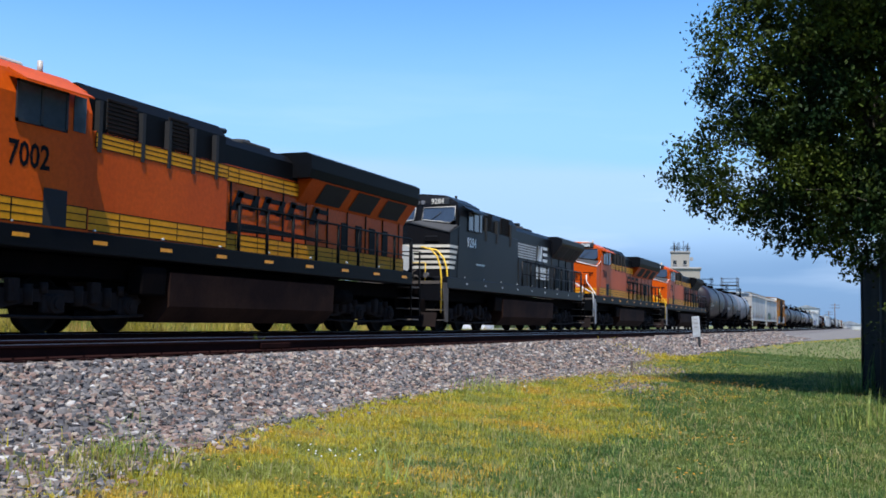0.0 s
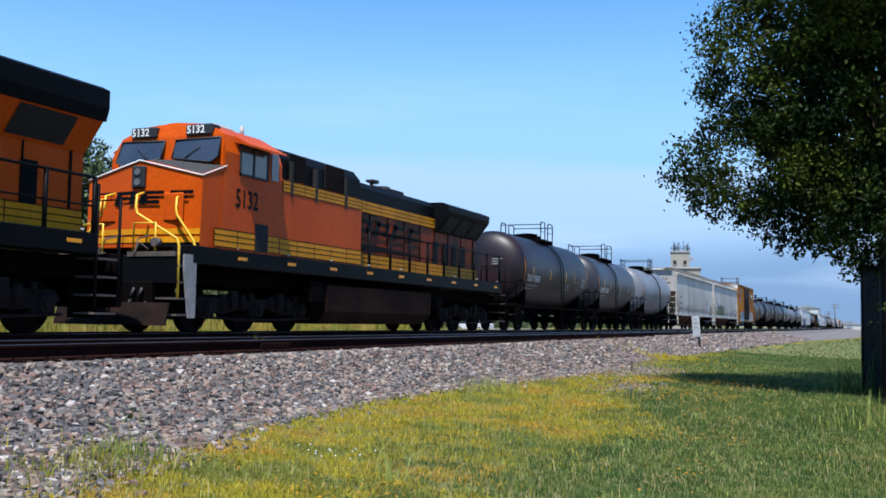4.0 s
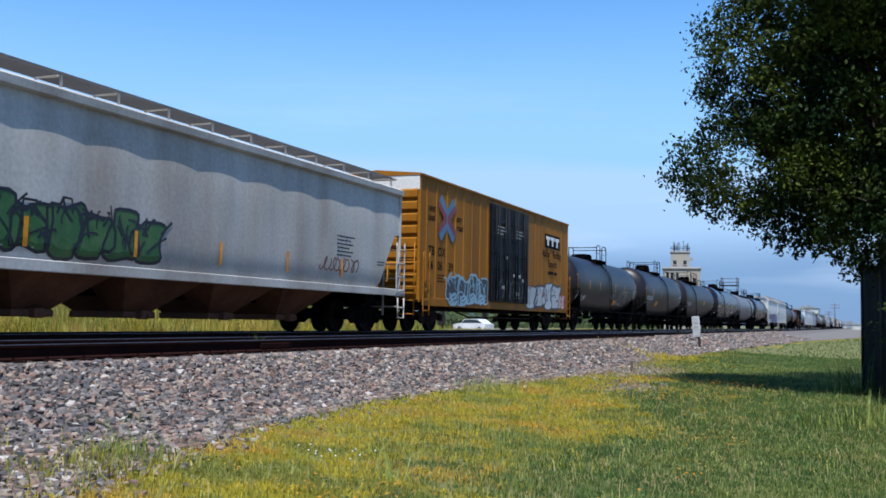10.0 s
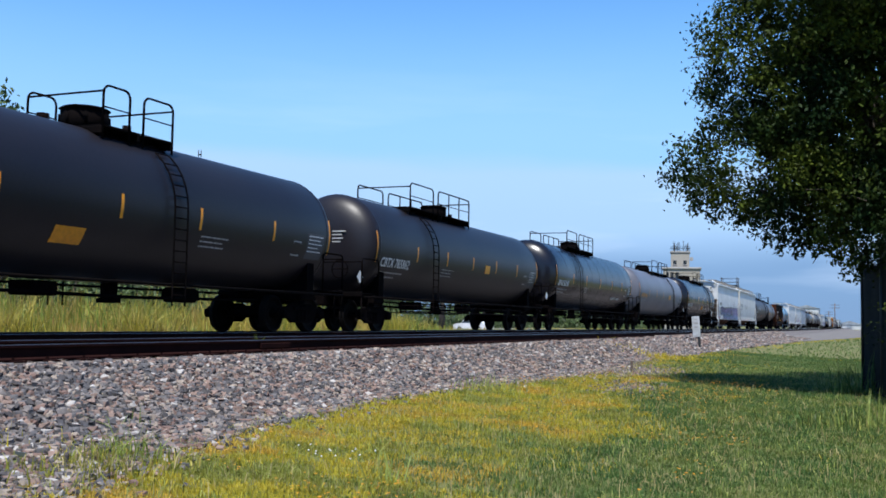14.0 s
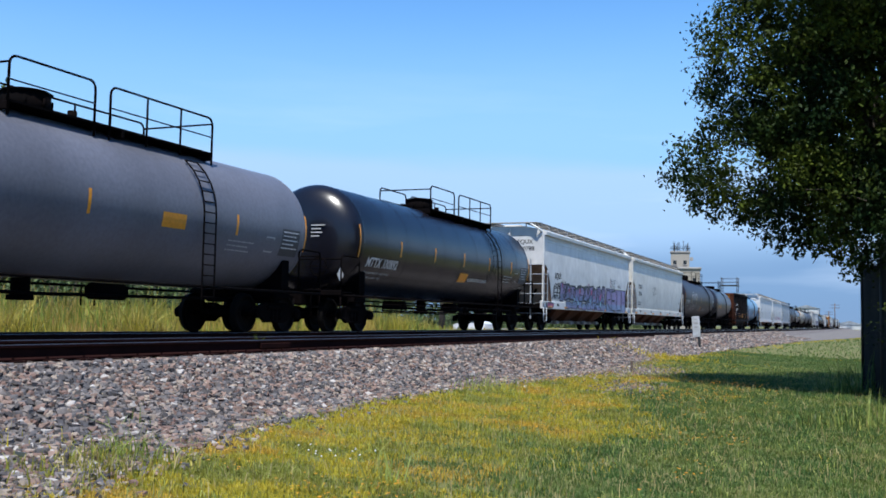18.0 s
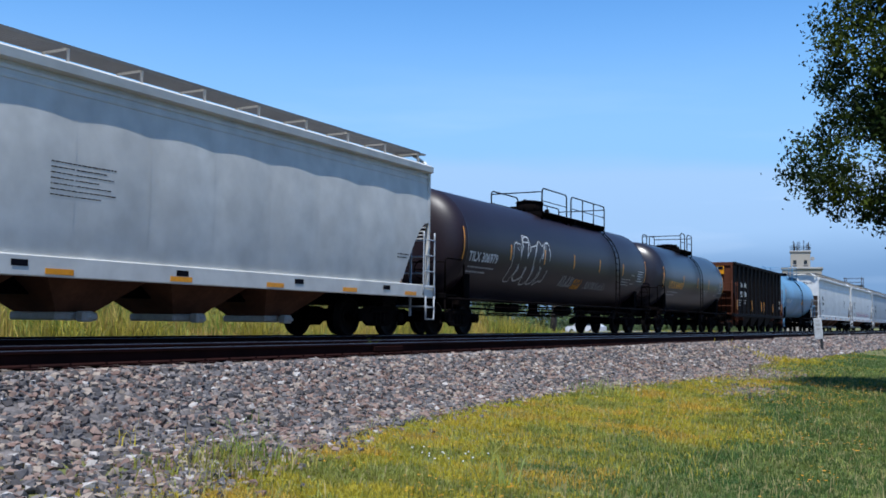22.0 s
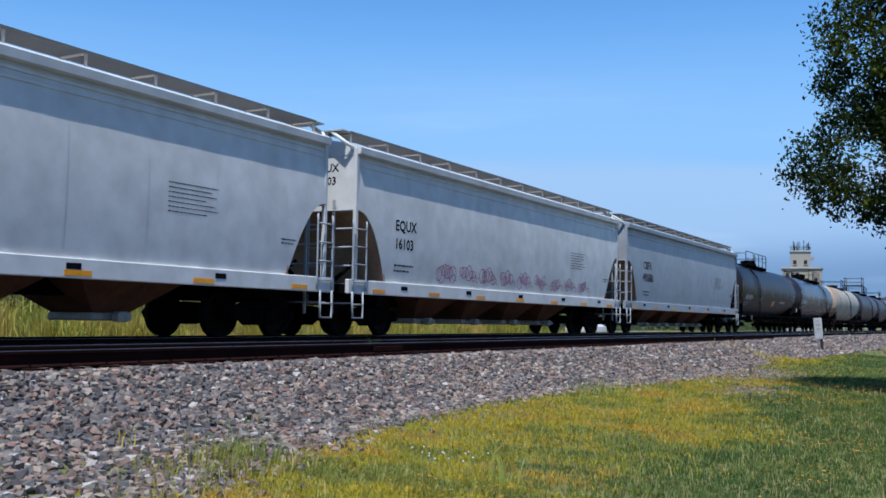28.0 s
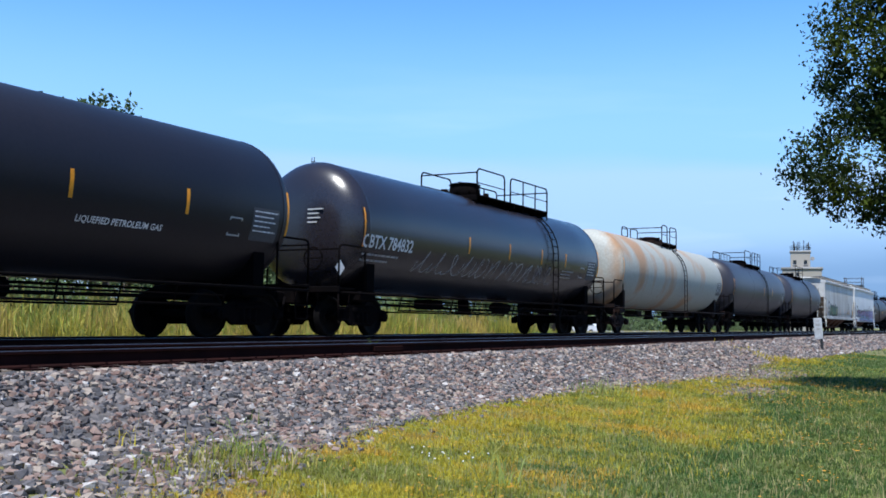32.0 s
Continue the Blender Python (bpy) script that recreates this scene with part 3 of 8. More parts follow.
def build_ground():
    xs = sorted({-3000.0, -1500, -800, -400, -200, -100, -60, -40, -30, -24, -21, -18.4, -16.6, -8.05, *np.arange(-6.7, 8.1, 0.35).round(2), 12, 20, 40, 80, 200, 500, 1500, 3000})
    ys = sorted({-3000.0, -1000, -300, -100, -40, -15, *np.arange(0, 45, 0.6).round(2), 50, 60, 75, 90, 120, 160, 220, 300, 450, 700, 1200, 2000, 4500})
    vs, fs = [], []
    for y in ys:
        for x in xs:
            z = ground_z(x)
            if -6.5 < x < 8 and 0 < y < 60:
                z += 0.008 * noise.noise(Vector((x * 0.6, y * 0.5, 1.0))) - 0.006
            vs.append((x, y, z))
    n = len(xs)
    for j in range(len(ys) - 1):
        for i in range(n - 1):
            fs.append((j * n + i, j * n + i + 1, (j + 1) * n + i + 1, (j + 1) * n + i))
    g = Geo().add(vs, fs, True)
    tagged(part("ground", g, SOIL, None), "flat grassy ground with yellowing patches beside the tracks", "ground", kind="structure")
    b = Geo()
    prof = [(-18.4, 0.36), (-16.6, 0.815), (-8.05, 0.815), (-6.55, 0.285), (-6.5, 0.0), (-18.5, 0.0)]
    b.prism(prof, -400, 2500)
    far = [54, 70, 84, 110, 133, 180, 240, 300, 600]
    g = Geo()
    g.rings([[(-8.3, y, 0.80 if y < 60 else 0.82), (-6.6, y, 0.33), (float(verge(y)), y, ground_z(float(verge(y))) + 0.03)] for y in far], False, True, False)
    tagged(part("gravel_shoulder", g, GRAVEL, None), "pale fine gravel shoulder widening beside the far tracks", "gravel", kind="structure")
    tagged(part("track_bed", b, BALLAST_BED, None), "grey crushed-stone ballast bed under two railway tracks", "ballast", kind="structure")


def rail_profile(x, up=1.0):
    z = RAIL_TOP
    return [(x - 0.07, z - 0.18), (x + 0.07, z - 0.18), (x + 0.07, z - 0.165), (x + 0.012, z - 0.145), (x + 0.010, z - 0.05), (x + 0.036, z - 0.036),
            (x + 0.036, z - 0.008), (x - 0.036, z - 0.008), (x - 0.036, z - 0.036), (x - 0.010, z - 0.05), (x - 0.012, z - 0.145), (x - 0.07, z - 0.165)]


def build_tracks():
    for i, c in enumerate((NEAR_TRACK, FAR_TRACK)):
        tr = empty("railway_track", pose(0, 0, 0), ("empty railway track with rusty-sided rails on ballast", "railway track carrying the moving train")[i], "railway track", "tracks", "structure")
        for s in (1, -1):
            x = c + s * 0.7535
            rail = part("rail", Geo().prism(rail_profile(x), -300, 2500), RAIL, tr)
            part("rail_head", Geo().prism([(x - 0.034, RAIL_TOP - 0.008), (x + 0.034, RAIL_TOP - 0.008), (x + 0.030, RAIL_TOP), (x - 0.030, RAIL_TOP)], -300, 2500), RAIL_HEAD, rail, "worn bright rail head")
        if i == 0:
            for y, s in ((14.3, 1), (39.5, 1), (27.0, -1)):
                part("joint_bar", Geo().box(c + s * 0.7535 + 0.012, c + s * 0.7535 + 0.045, y - 0.45, y + 0.45, RAIL_TOP - 0.14, RAIL_TOP - 0.05, 0.01), RAIL, tr)
        tie = Geo().box(-1.29, 1.29, -0.115, 0.115, -0.16, 0.0, 0.012).mesh("tie", TIE)
        plate = Geo()
        for s in (1, -1):
            plate.box(s * 0.7535 - 0.19, s * 0.7535 + 0.19, -0.09, 0.09, 0.0, 0.022, 0.004)
            for a in (-0.1, 0.1):
                plate.box(s * 0.7535 + a - 0.012, s * 0.7535 + a + 0.012, -0.05, -0.03, 0.022, 0.06)
        plate = plate.mesh("tie_plate", RAIL)
        rng = random.Random(5 + i)
        top = RAIL_TOP - 0.18 - 0.022
        for k in range(130 if i == 0 else 110):
            y = 2.0 + 0.52 * k
            t = part("tie", tie, None, tr, m=pose(c + rng.uniform(-0.04, 0.04), y, top, 0, 0, rng.uniform(-0.8, 0.8)))
            part("tie_plate", plate, None, t)


STONES = []


def stone_shapes():
    """Broken rock: angular hulls of a few points."""
    rng = random.Random(11)
    for _ in range(14):
        bm = bmesh.new()
        sx, sy, sz = rng.uniform(0.9, 1.35), rng.uniform(0.7, 1.0), rng.uniform(0.5, 0.85)
        for k in range(8):
            u = Vector(((1, -1)[k & 1], (1, -1)[k >> 1 & 1], (1, -1)[k >> 2])) * 0.62
            u += Vector((rng.uniform(-0.42, 0.42), rng.uniform(-0.42, 0.42), rng.uniform(-0.42, 0.42)))
            bm.verts.new((u.x * sx, u.y * sy, u.z * sz))
        bmesh.ops.convex_hull(bm, input=bm.verts)
        bmesh.ops.triangulate(bm, faces=bm.faces)
        bm.verts.index_update()
        STONES.append((np.array([v.co for v in bm.verts]), np.array([[v.index for v in f.verts] for f in bm.faces])))
        bm.free()


def scatter_stones(name, xy, size, rng, z_of):
    vs, fs, k = [], [], 0
    which = rng.integers(0, len(STONES), len(xy))
    ang = rng.uniform(0, 2 * np.pi, (len(xy), 2))
    for s in range(len(STONES)):
        m = which == s
        p, f = STONES[s]
        c, sn = np.cos(ang[m, 0])[:, None], np.sin(ang[m, 0])[:, None]
        c2, s2 = np.cos(ang[m, 1])[:, None], np.sin(ang[m, 1])[:, None]
        sz = size[m][:, None]
        x, y, z = p[:, 0][None], p[:, 1][None], p[:, 2][None]
        y, z = y * c2 - z * s2, y * s2 + z * c2
        x, y = x * c - y * sn, x * sn + y * c
        q = np.stack([x * sz + xy[m, 0][:, None], y * sz + xy[m, 1][:, None], z * sz + z_of(xy[m, 0], xy[m, 1])[:, None] + sz * 0.25], 2)
        n = q.shape[0]
        vs.append(q.reshape(-1, 3))
        fs.append((f[None] + (np.arange(n) * len(p))[:, None, None]).reshape(-1, 3) + k)
        k += n * len(p)
    return bulk(name, np.concatenate(vs), np.concatenate(fs), STONE)


def build_ballast():
    stone_shapes()
    rng = np.random.default_rng(3)
    bed = lambda x, y: np.where(x > -8.05, 0.815 - (x + 8.05) * 0.353, 0.815)
    xs, ys, ss = [], [], []
    for y0, y1, dens, size in ((3.5, 14, 430, 0.037), (14, 26, 330, 0.041), (26, 45, 190, 0.052), (45, 110, 60, 0.085)):
        n = int((y1 - y0) * 2.2 * dens)
        yy = rng.uniform(y0, y1, n)
        q = rng.random(n)
        xs.append(-8.42 + (np.minimum(verge(yy), -5.4) + 0.35 + 8.42) * q + 0.08 * rng.standard_normal(n))
        ys.append(yy)
        ss.append(size * rng.uniform(0.6, 1.35, n))
    # strays in the verge
    n = 2600
    yy = 4 + 36 * rng.random(n) ** 1.2
    xs.append(verge(yy) + 0.1 + np.abs(rng.standard_normal(n)) * 0.3)
    ys.append(yy)
    ss.append(0.032 * rng.uniform(0.6, 1.3, n))
    # a bare stony patch near the stake
    for px_, py_, n, ax, ay in ((-5.3, 25.6, 900, 0.45, 1.7), (-4.3, 20.0, 260, 0.35, 0.9)):
        xs.append(px_ + rng.standard_normal(n) * ax)
        ys.append(py_ + rng.standard_normal(n) * ay)
        ss.append(0.036 * rng.uniform(0.5, 1.3, n))
    xy = np.stack([np.concatenate(xs), np.concatenate(ys)], 1)
    z_of = lambda x, y: np.where(x < -6.55, bed(x, y), gz(x))
    tagged(scatter_stones("ballast_stones", xy, np.concatenate(ss), rng, z_of), "loose grey and pinkish crushed ballast stones", "ballast", kind="stuff")
    n = 9000
    xy = np.stack([rng.uniform(-10.9, -8.4, n), 3.5 + 40 * rng.random(n) ** 1.3], 1)
    tagged(scatter_stones("crib_ballast", xy, 0.042 * rng.uniform(0.6, 1.3, n), rng, lambda x, y: 0.80 + 0 * x), "crushed stones between the ties", "ballast", kind="stuff")


build_ground()
build_tracks()
build_ballast()


# ---- the train: each car is built round its middle, on the rail tops, its front towards -y ----
# Where each coupling stood at the start, along the track.
JOINTS = [15.0, 35.2, 55.4, 75.85, 97.8, 110.6, 122.4, 134.7, 154.8, 174.2, 193.2, 209.7, 225.8, 243.9, 262.6, 281.0, 299.0, 317.2, 336.1, 355.0, 368.5, 383.6,
          397.9, 418.1, 437.0, 456.7, 476.05, 494.3, 512.9, 530.5, 546.0]
TRAIN = []


def car_at(i, name, label, category, group="cars of the freight train"):
    e = empty(name, pose(FAR_TRACK, (JOINTS[i] + JOINTS[i + 1]) / 2, RAIL_TOP), label, category, group)
    TRAIN.append((e, (JOINTS[i] + JOINTS[i + 1]) / 2))
    return e, JOINTS[i + 1] - JOINTS[i]


SHARED = {}


def shared(key, make, material):
    if key not in SHARED:
        g = Geo()
        make(g)
        SHARED[key] = g.mesh(key, material)
    return SHARED[key]


def wheel_geo(r):
    def make(g):
        prof = [(0.0, -0.05), (0.10, -0.05), (0.12, -0.03), (r * 0.55, 0.0), (r - 0.07, 0.0), (r - 0.07, 0.035), (r, 0.035), (r - 0.012, -0.07), (r + 0.025, -0.075), (r + 0.025, -0.10), (r - 0.09, -0.105), (r - 0.12, -0.07), (r * 0.5, -0.06), (0.1, -0.1), (0.0, -0.1)]
        n = 28
        g.rings([[(q, max(p, 0.001) * math.cos(2 * math.pi * k / n), max(p, 0.001) * math.sin(2 * math.pi * k / n)) for k in range(n)] for p, q in prof], False)
    return make


def side_frame(g):
    """Cast side frame of a two-axle truck, at x = 0, with its two windows."""
    g.prism([(-1.15, 0.47), (-1.0, 0.62), (-0.72, 0.62), (-0.45, 0.72), (0.45, 0.72), (0.72, 0.62), (1.0, 0.62), (1.15, 0.47), (1.0, 0.40), (0.68, 0.40), (0.42, 0.24), (-0.42, 0.24), (-0.68, 0.40), (-1.0, 0.40)], -0.05, 0.05, "x")
    for y in (-0.88, 0.88):
        g.cyl((0.02, y, 0.46), (0.16, y, 0.46), 0.12, 12)
        g.cyl((0.16, y, 0.46), (0.18, y, 0.46), 0.07, 8)
    for y in (-0.18, 0.0, 0.18):
        g.cyl((0.0, y, 0.30), (0.0, y, 0.56), 0.085, 10)
    g.box(-0.03, 0.09, -0.40, 0.40, 0.56, 0.66, 0.02)
    g.box(-0.02, 0.08, -0.36, 0.36, 0.25, 0.31, 0.015)


def truck_core(g):
    g.box(-1.05, 1.05, -0.2, 0.2, 0.42, 0.66, 0.04)
    for y in (-0.88, 0.88):
        g.cyl((-0.9, y, 0.457), (0.9, y, 0.457), 0.085, 10)
        g.box(-0.95, 0.95, y - 0.16 + (0.62 if y < 0 else -0.62), y + 0.16 + (0.62 if y < 0 else -0.62) - 0.2, 0.36, 0.46, 0.02)


def truck(parent, y, mat_=None):
    """Two-axle freight truck: bolster, side frames, four wheels."""
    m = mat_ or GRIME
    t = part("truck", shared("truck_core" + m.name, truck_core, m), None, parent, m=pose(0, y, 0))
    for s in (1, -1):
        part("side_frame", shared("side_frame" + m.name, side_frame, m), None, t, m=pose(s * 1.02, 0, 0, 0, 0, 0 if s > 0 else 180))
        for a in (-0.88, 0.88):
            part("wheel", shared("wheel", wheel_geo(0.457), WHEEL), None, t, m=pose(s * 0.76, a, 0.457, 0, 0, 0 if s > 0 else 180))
    return t


def coupler_geo(g):
    g.box(-0.09, 0.09, 0.0, 0.62, 0.75, 0.98, 0.02)
    g.box(-0.16, 0.14, -0.14, 0.12, 0.70, 1.02, 0.05)
    g.tube([(0.16, 0.15, 0.86), (0.24, -0.02, 0.62), (0.22, -0.14, 0.52)], 0.03)


def couplers(parent, half, m=None):
    me = shared("coupler" + (m or GRIME).name, coupler_geo, m or GRIME)
    part("coupler", me, None, parent, m=pose(0, -half + 0.13, 0))
    part("coupler", me, None, parent, m=pose(0, half - 0.13, 0, 0, 0, 180))


def ladder(g, x, y0, y1, z0, z1, n, r=0.018, lean=None):
    """Upright ladder in the plane x; lean(z) shifts it outwards to follow a curved side."""
    off = lean or (lambda z: 0.0)
    zs = [z0 + (z1 - z0) * i / 10 for i in range(11)]
    for y in (y0, y1):
        g.tube([(x + off(z), y, z) for z in zs], r, 5)
    for i in range(n):
        z = z0 + (z1 - z0) * (i + 0.5) / n
        g.cyl((x + off(z), y0, z), (x + off(z), y1, z), r * 0.8, 5)


def arch(p0, p1, h, x, steps=4, r=0.12):
    """Hand rail shaped like an upturned U from y p0 to y p1, foot to foot, in plane x: points."""
    (y0, z0), (y1, z1) = p0, p1
    s = 1 if y1 > y0 else -1
    pts = [(x, y0, z0)]
    for i in range(steps + 1):
        a = math.pi / 2 * i / steps
        pts.append((x, y0 + s * r * (1 - math.cos(a)), h - r + r * math.sin(a)))
    for i in range(steps + 1):
        a = math.pi / 2 * i / steps
        pts.append((x, y1 - s * r * (1 - math.sin(a)), h - r + r * math.cos(a)))
    pts.append((x, y1, z1))
    return pts


# ---- tank cars ----
def tank_car(i, label, body, tank_r=1.56, zc=2.56, text_dz=-0.50, top="open", text=None, text2=(), text_mat=None, ladder_at=0.0, stripes=(), stripe_mat=None, plat=(-1.6, 1.0),
             bands=0, mark=None, tag=None, under=True, gear=None, rails_mat=None, data=True, hatch_at=None, diamond=False, seam_mat=None, text_at=None, text_size=0.37):
    car, L = car_at(i, "tank_car", label, "tank car")
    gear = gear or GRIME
    half = L / 2 - 0.02
    a, b = -L / 2 + 0.95, L / 2 - 0.95
    R = tank_r
    surf = lambda z, y=0.0: math.sqrt(max(R * R - (z - zc) ** 2, 0.01))
    # shell with dished heads
    n, rings = 44, []
    dep = R * 0.42
    ring = lambda y, r: [(r * math.sin(2 * math.pi * k / n), y, zc + r * math.cos(2 * math.pi * k / n)) for k in range(n)]
    for k in range(9):
        q = math.pi / 2 * k / 8
        rings.append(ring(a + dep * (1 - math.sin(q)), max(R * math.cos(q) ** 0.72, 0.03)) if k else ring(a + dep, R))
    rings = rings[::-1]
    m = 8
    rings += [ring(a + dep + (b - a - 2 * dep) * k / m, R) for k in range(1, m)]
    for k in range(9):
        q = math.pi / 2 * k / 8
        rings.append(ring(b - dep * (1 - math.sin(q)), max(R * math.cos(q) ** 0.72, 0.03)) if k else ring(b - dep, R))
    g = Geo()
    g.rings(rings, True, True)
    part("tank_shell", g, body, car)
    # jacket seams
    seams = [a + dep, b - dep] + [a + dep + (b - a - 2 * dep) * k / (bands + 1) for k in range(1, bands + 1)]
    for y in seams:
        g = Geo()
        for w, rr in ((0.035, R + 0.006),):
            rg = [[(rr * math.sin(2 * math.pi * k / n), y + d, zc + rr * math.cos(2 * math.pi * k / n)) for k in range(n)] for d in (-w, -w * 0.6, w * 0.6, w)]
            for k in (0, 3):
                rg[k] = [(p[0] * (R - 0.002) / rr, p[1], zc + (p[2] - zc) * (R - 0.002) / rr) for p in rg[k]]
            g.rings(rg, False, True)
        part("jacket_seam", g, seam_mat or body, car)
    # stub sill, bolsters, cradles
    for s in (-1, 1):
        g = Geo()
        ye = s * half
        yb = s * (L / 2 - 2.05)
        g.box(-0.33, 0.33, min(ye - s * 0.35, yb + s * -0.9), max(ye - s * 0.35, yb + s * -0.9), 0.72, 1.12, 0.03)
        g.box(-1.25, 1.25, yb - 0.35, yb + 0.35, 0.80, 1.05, 0.04)
        prof = [(-1.3, 1.05), (1.3, 1.05)] + [(1.3 * math.cos(q) , zc - math.sqrt(max(R * R - (1.3 * math.cos(q)) ** 2, 0))) for q in [math.pi * k / 10 for k in range(11)]]
        g.prism(prof, yb - 0.16, yb + 0.16)
        g.box(-1.45, 1.45, ye - s * 0.55 - 0.04, ye - s * 0.55 + 0.04, 0.98, 1.12, 0.015)
        g.box(-1.45, 1.45, min(ye - s * 0.55, ye - s * 1.15), max(ye - s * 0.55, ye - s * 1.15), 1.06, 1.09)
        part("stub_sill", g, gear, car)
    # running rail along the sill, hung pipes
    g = Geo()
    for x in (1.48, -1.48):
        g = Geo()
        g.tube([(x, -half + 0.6, 0.98), (x, half - 0.6, 0.98)], 0.03)
        if under:
            y0, y1 = -L / 2 + 3.2, L / 2 - 3.2
            g.tube([(x - 0.1 * (1 if x > 0 else -1), y0, 0.62), (x - 0.1 * (1 if x > 0 else -1), y1, 0.62)], 0.022)
            g.tube([(x - 0.1 * (1 if x > 0 else -1), y0, 0.80), (x - 0.1 * (1 if x > 0 else -1), y1, 0.80)], 0.018)
            k = max(3, int((y1 - y0) / 1.25))
            for j in range(k + 1):
                y = y0 + (y1 - y0) * j / k
                g.tube([(x, y, 0.98), (x - 0.1 * (1 if x > 0 else -1), y, 0.60)], 0.016, 5)
        part("running_rail", g, gear, car)
    g = Geo()
    g.tube([(0.5, -L / 2 + 2.5, 0.78), (0.55, 0, 0.72), (0.5, L / 2 - 2.5, 0.78)], 0.035)
    g.cyl((0, 0.1, zc - R - 0.32), (0, 0.1, zc - R + 0.1), 0.17, 12)
    g.cyl((0.0, 0.1, zc - R - 0.40), (0.0, 0.1, zc - R - 0.30), 0.24, 12)
    g.cyl((0.3, 1.6, 0.82), (0.3, 2.5, 0.82), 0.17, 12)
    g.box(-0.4, 0.2, -2.2, -1.5, 0.70, 0.98, 0.04)
    part("bottom_valve_and_brake_gear", g, gear, car)
    for s in (-1, 1):
        truck(car, s * (L / 2 - 2.05), gear)
    couplers(car, L / 2, gear)
    # end steps and grab rails
    for s in (-1, 1):
        g = Geo()
        ye = s * (half - 0.55)
        for x in (1.42, -1.42):
            g.tube(arch((ye, 1.08), (ye - s * 1.05, 1.08), 2.05 if R > 1.35 else 1.95, x), 0.024)
            g.tube([(x, ye, 1.0), (x, ye, 0.38), (x, ye - s * 0.42, 0.38), (x, ye - s * 0.42, 1.0)], 0.022)
            g.cyl((x, ye, 0.66), (x, ye - s * 0.42, 0.66), 0.018, 5)
        g.tube([(1.42, ye, 1.95), (-1.42, ye + s * 0.02, 1.95)], 0.02)
        part("end_handrail", g, rails_mat or gear, car)
    part("brake_wheel", Geo().tube([(0.75 + 0.25 * math.cos(k * math.pi / 8), -half + 0.5, 1.75 + 0.25 * math.sin(k * math.pi / 8)) for k in range(17)], 0.02, 5).cyl((0.5, -half + 0.5, 1.75), (1.0, -half + 0.5, 1.75), 0.015, 5), gear, car)
    # top platform, dome and rails
    y0, y1 = plat
    zt = zc + R
    g = Geo()
    for x in (0.62, -0.62):
        g.box(x - 0.32, x + 0.32, y0, y1, zt - 0.06, zt - 0.02)
    for y in (y0, (y0 + y1) / 2, y1):
        g.box(-0.95, 0.95, y - 0.04, y + 0.04, zt - 0.2, zt - 0.06, 0.01)
    part("top_platform", g, rails_mat or gear, car)
    g = Geo()
    hy = hatch_at if hatch_at is not None else (y0 + y1) / 2
    g.cyl((0, hy, zt - 0.08), (0, hy, zt + 0.22 + (0.18 if top == "dome" else 0)), 0.46, 20)
    g.dome((0, hy, zt + 0.22 + (0.18 if top == "dome" else 0)), 0.50, 0.50, 0.08, 20, 3)
    for k in range(8):
        q = 2 * math.pi * k / 8
        g.cyl((0.47 * math.cos(q), hy + 0.47 * math.sin(q), zt + 0.08), (0.47 * math.cos(q), hy + 0.47 * math.sin(q), zt + 0.28), 0.028, 6)
    g.cyl((0.25, hy + 0.95, zt - 0.05), (0.25, hy + 0.95, zt + 0.25), 0.09, 8)
    g.cyl((-0.2, hy - 0.9, zt - 0.05), (-0.2, hy - 0.9, zt + 0.18), 0.12, 8)
    part("manway_dome", g, gear, car, "bolted manway dome")
    for x in (0.94, -0.94):
        g = Geo()
        h = zt + 0.74
        mid = y0 + (y1 - y0) * 0.36
        g.tube(arch((y0, zt - 0.3), (mid, zt - 0.3), h, x, r=0.16), 0.025)
        g.tube(arch((mid + 0.42, zt - 0.3), (y1, zt - 0.3), h, x, r=0.16), 0.025)
        for y in [mid + 0.42 + (y1 - mid - 0.42) * q for q in (0.33, 0.66)] if y1 - mid > 2.2 else []:
            g.cyl((x, y, zt - 0.25), (x, y, h), 0.022, 6)
        g.tube([(x, y0, zt + 0.32), (x, mid, zt + 0.32)], 0.016)
        g.tube([(x, mid + 0.42, zt + 0.32), (x, y1, zt + 0.32)], 0.016)
        part("platform_handrail", g, rails_mat or gear, car)
    for y in (y0, y1):
        g = Geo()
        g.tube([(0.94, y, zt + 0.62), (-0.94, y, zt + 0.62)], 0.02)
        part("cross_rail", g, rails_mat or gear, car)
    # side ladders that follow the curve
    for s in (1, -1):
        ya, yb = ladder_at - 0.21, ladder_at + 0.21
        zs = [0.55 + k * (zt - 0.35 - 0.55) / 14 for k in range(15)]
        xo = lambda z, y=0.0: s * ((surf(z) if z > zc else R) + 0.09)
        rail_a = Geo().tube([(xo(z), ya, z) for z in zs], 0.02, 5)
        lad = part("side_ladder", rail_a, gear, car)
        part("stile", Geo().tube([(xo(z), yb, z) for z in zs], 0.02, 5), gear, lad)
        for z in zs[1:]:
            if s > 0:
                part("rung", shared("rung" + gear.name, lambda q: q.cyl((0, -0.21, 0), (0, 0.21, 0), 0.015, 5), gear), None, lad, m=pose(xo(z), ladder_at, z))
    # markings
    sm = stripe_mat or AMBER
    for y in stripes:
        part("reflective_stripe", patch(Geo(), surf, y - 0.04, y + 0.04, zc - 0.34, zc + 0.12, rows=5), sm, car)
    for y, d in ((a + dep * 0.75, -0.25), (b - dep * 0.75, 0.25)):
        g = Geo()
        patch(g, lambda z, y=0.0: surf(z) * 0.985, y - 0.03, y + 0.03, zc - 0.5, zc + 0.4, rows=6, skew=0)
        part("end_reflective_stripe", g, sm, car)
    tm = text_mat or WHITE
    ty = a + dep + 0.15 if text_at is None else text_at
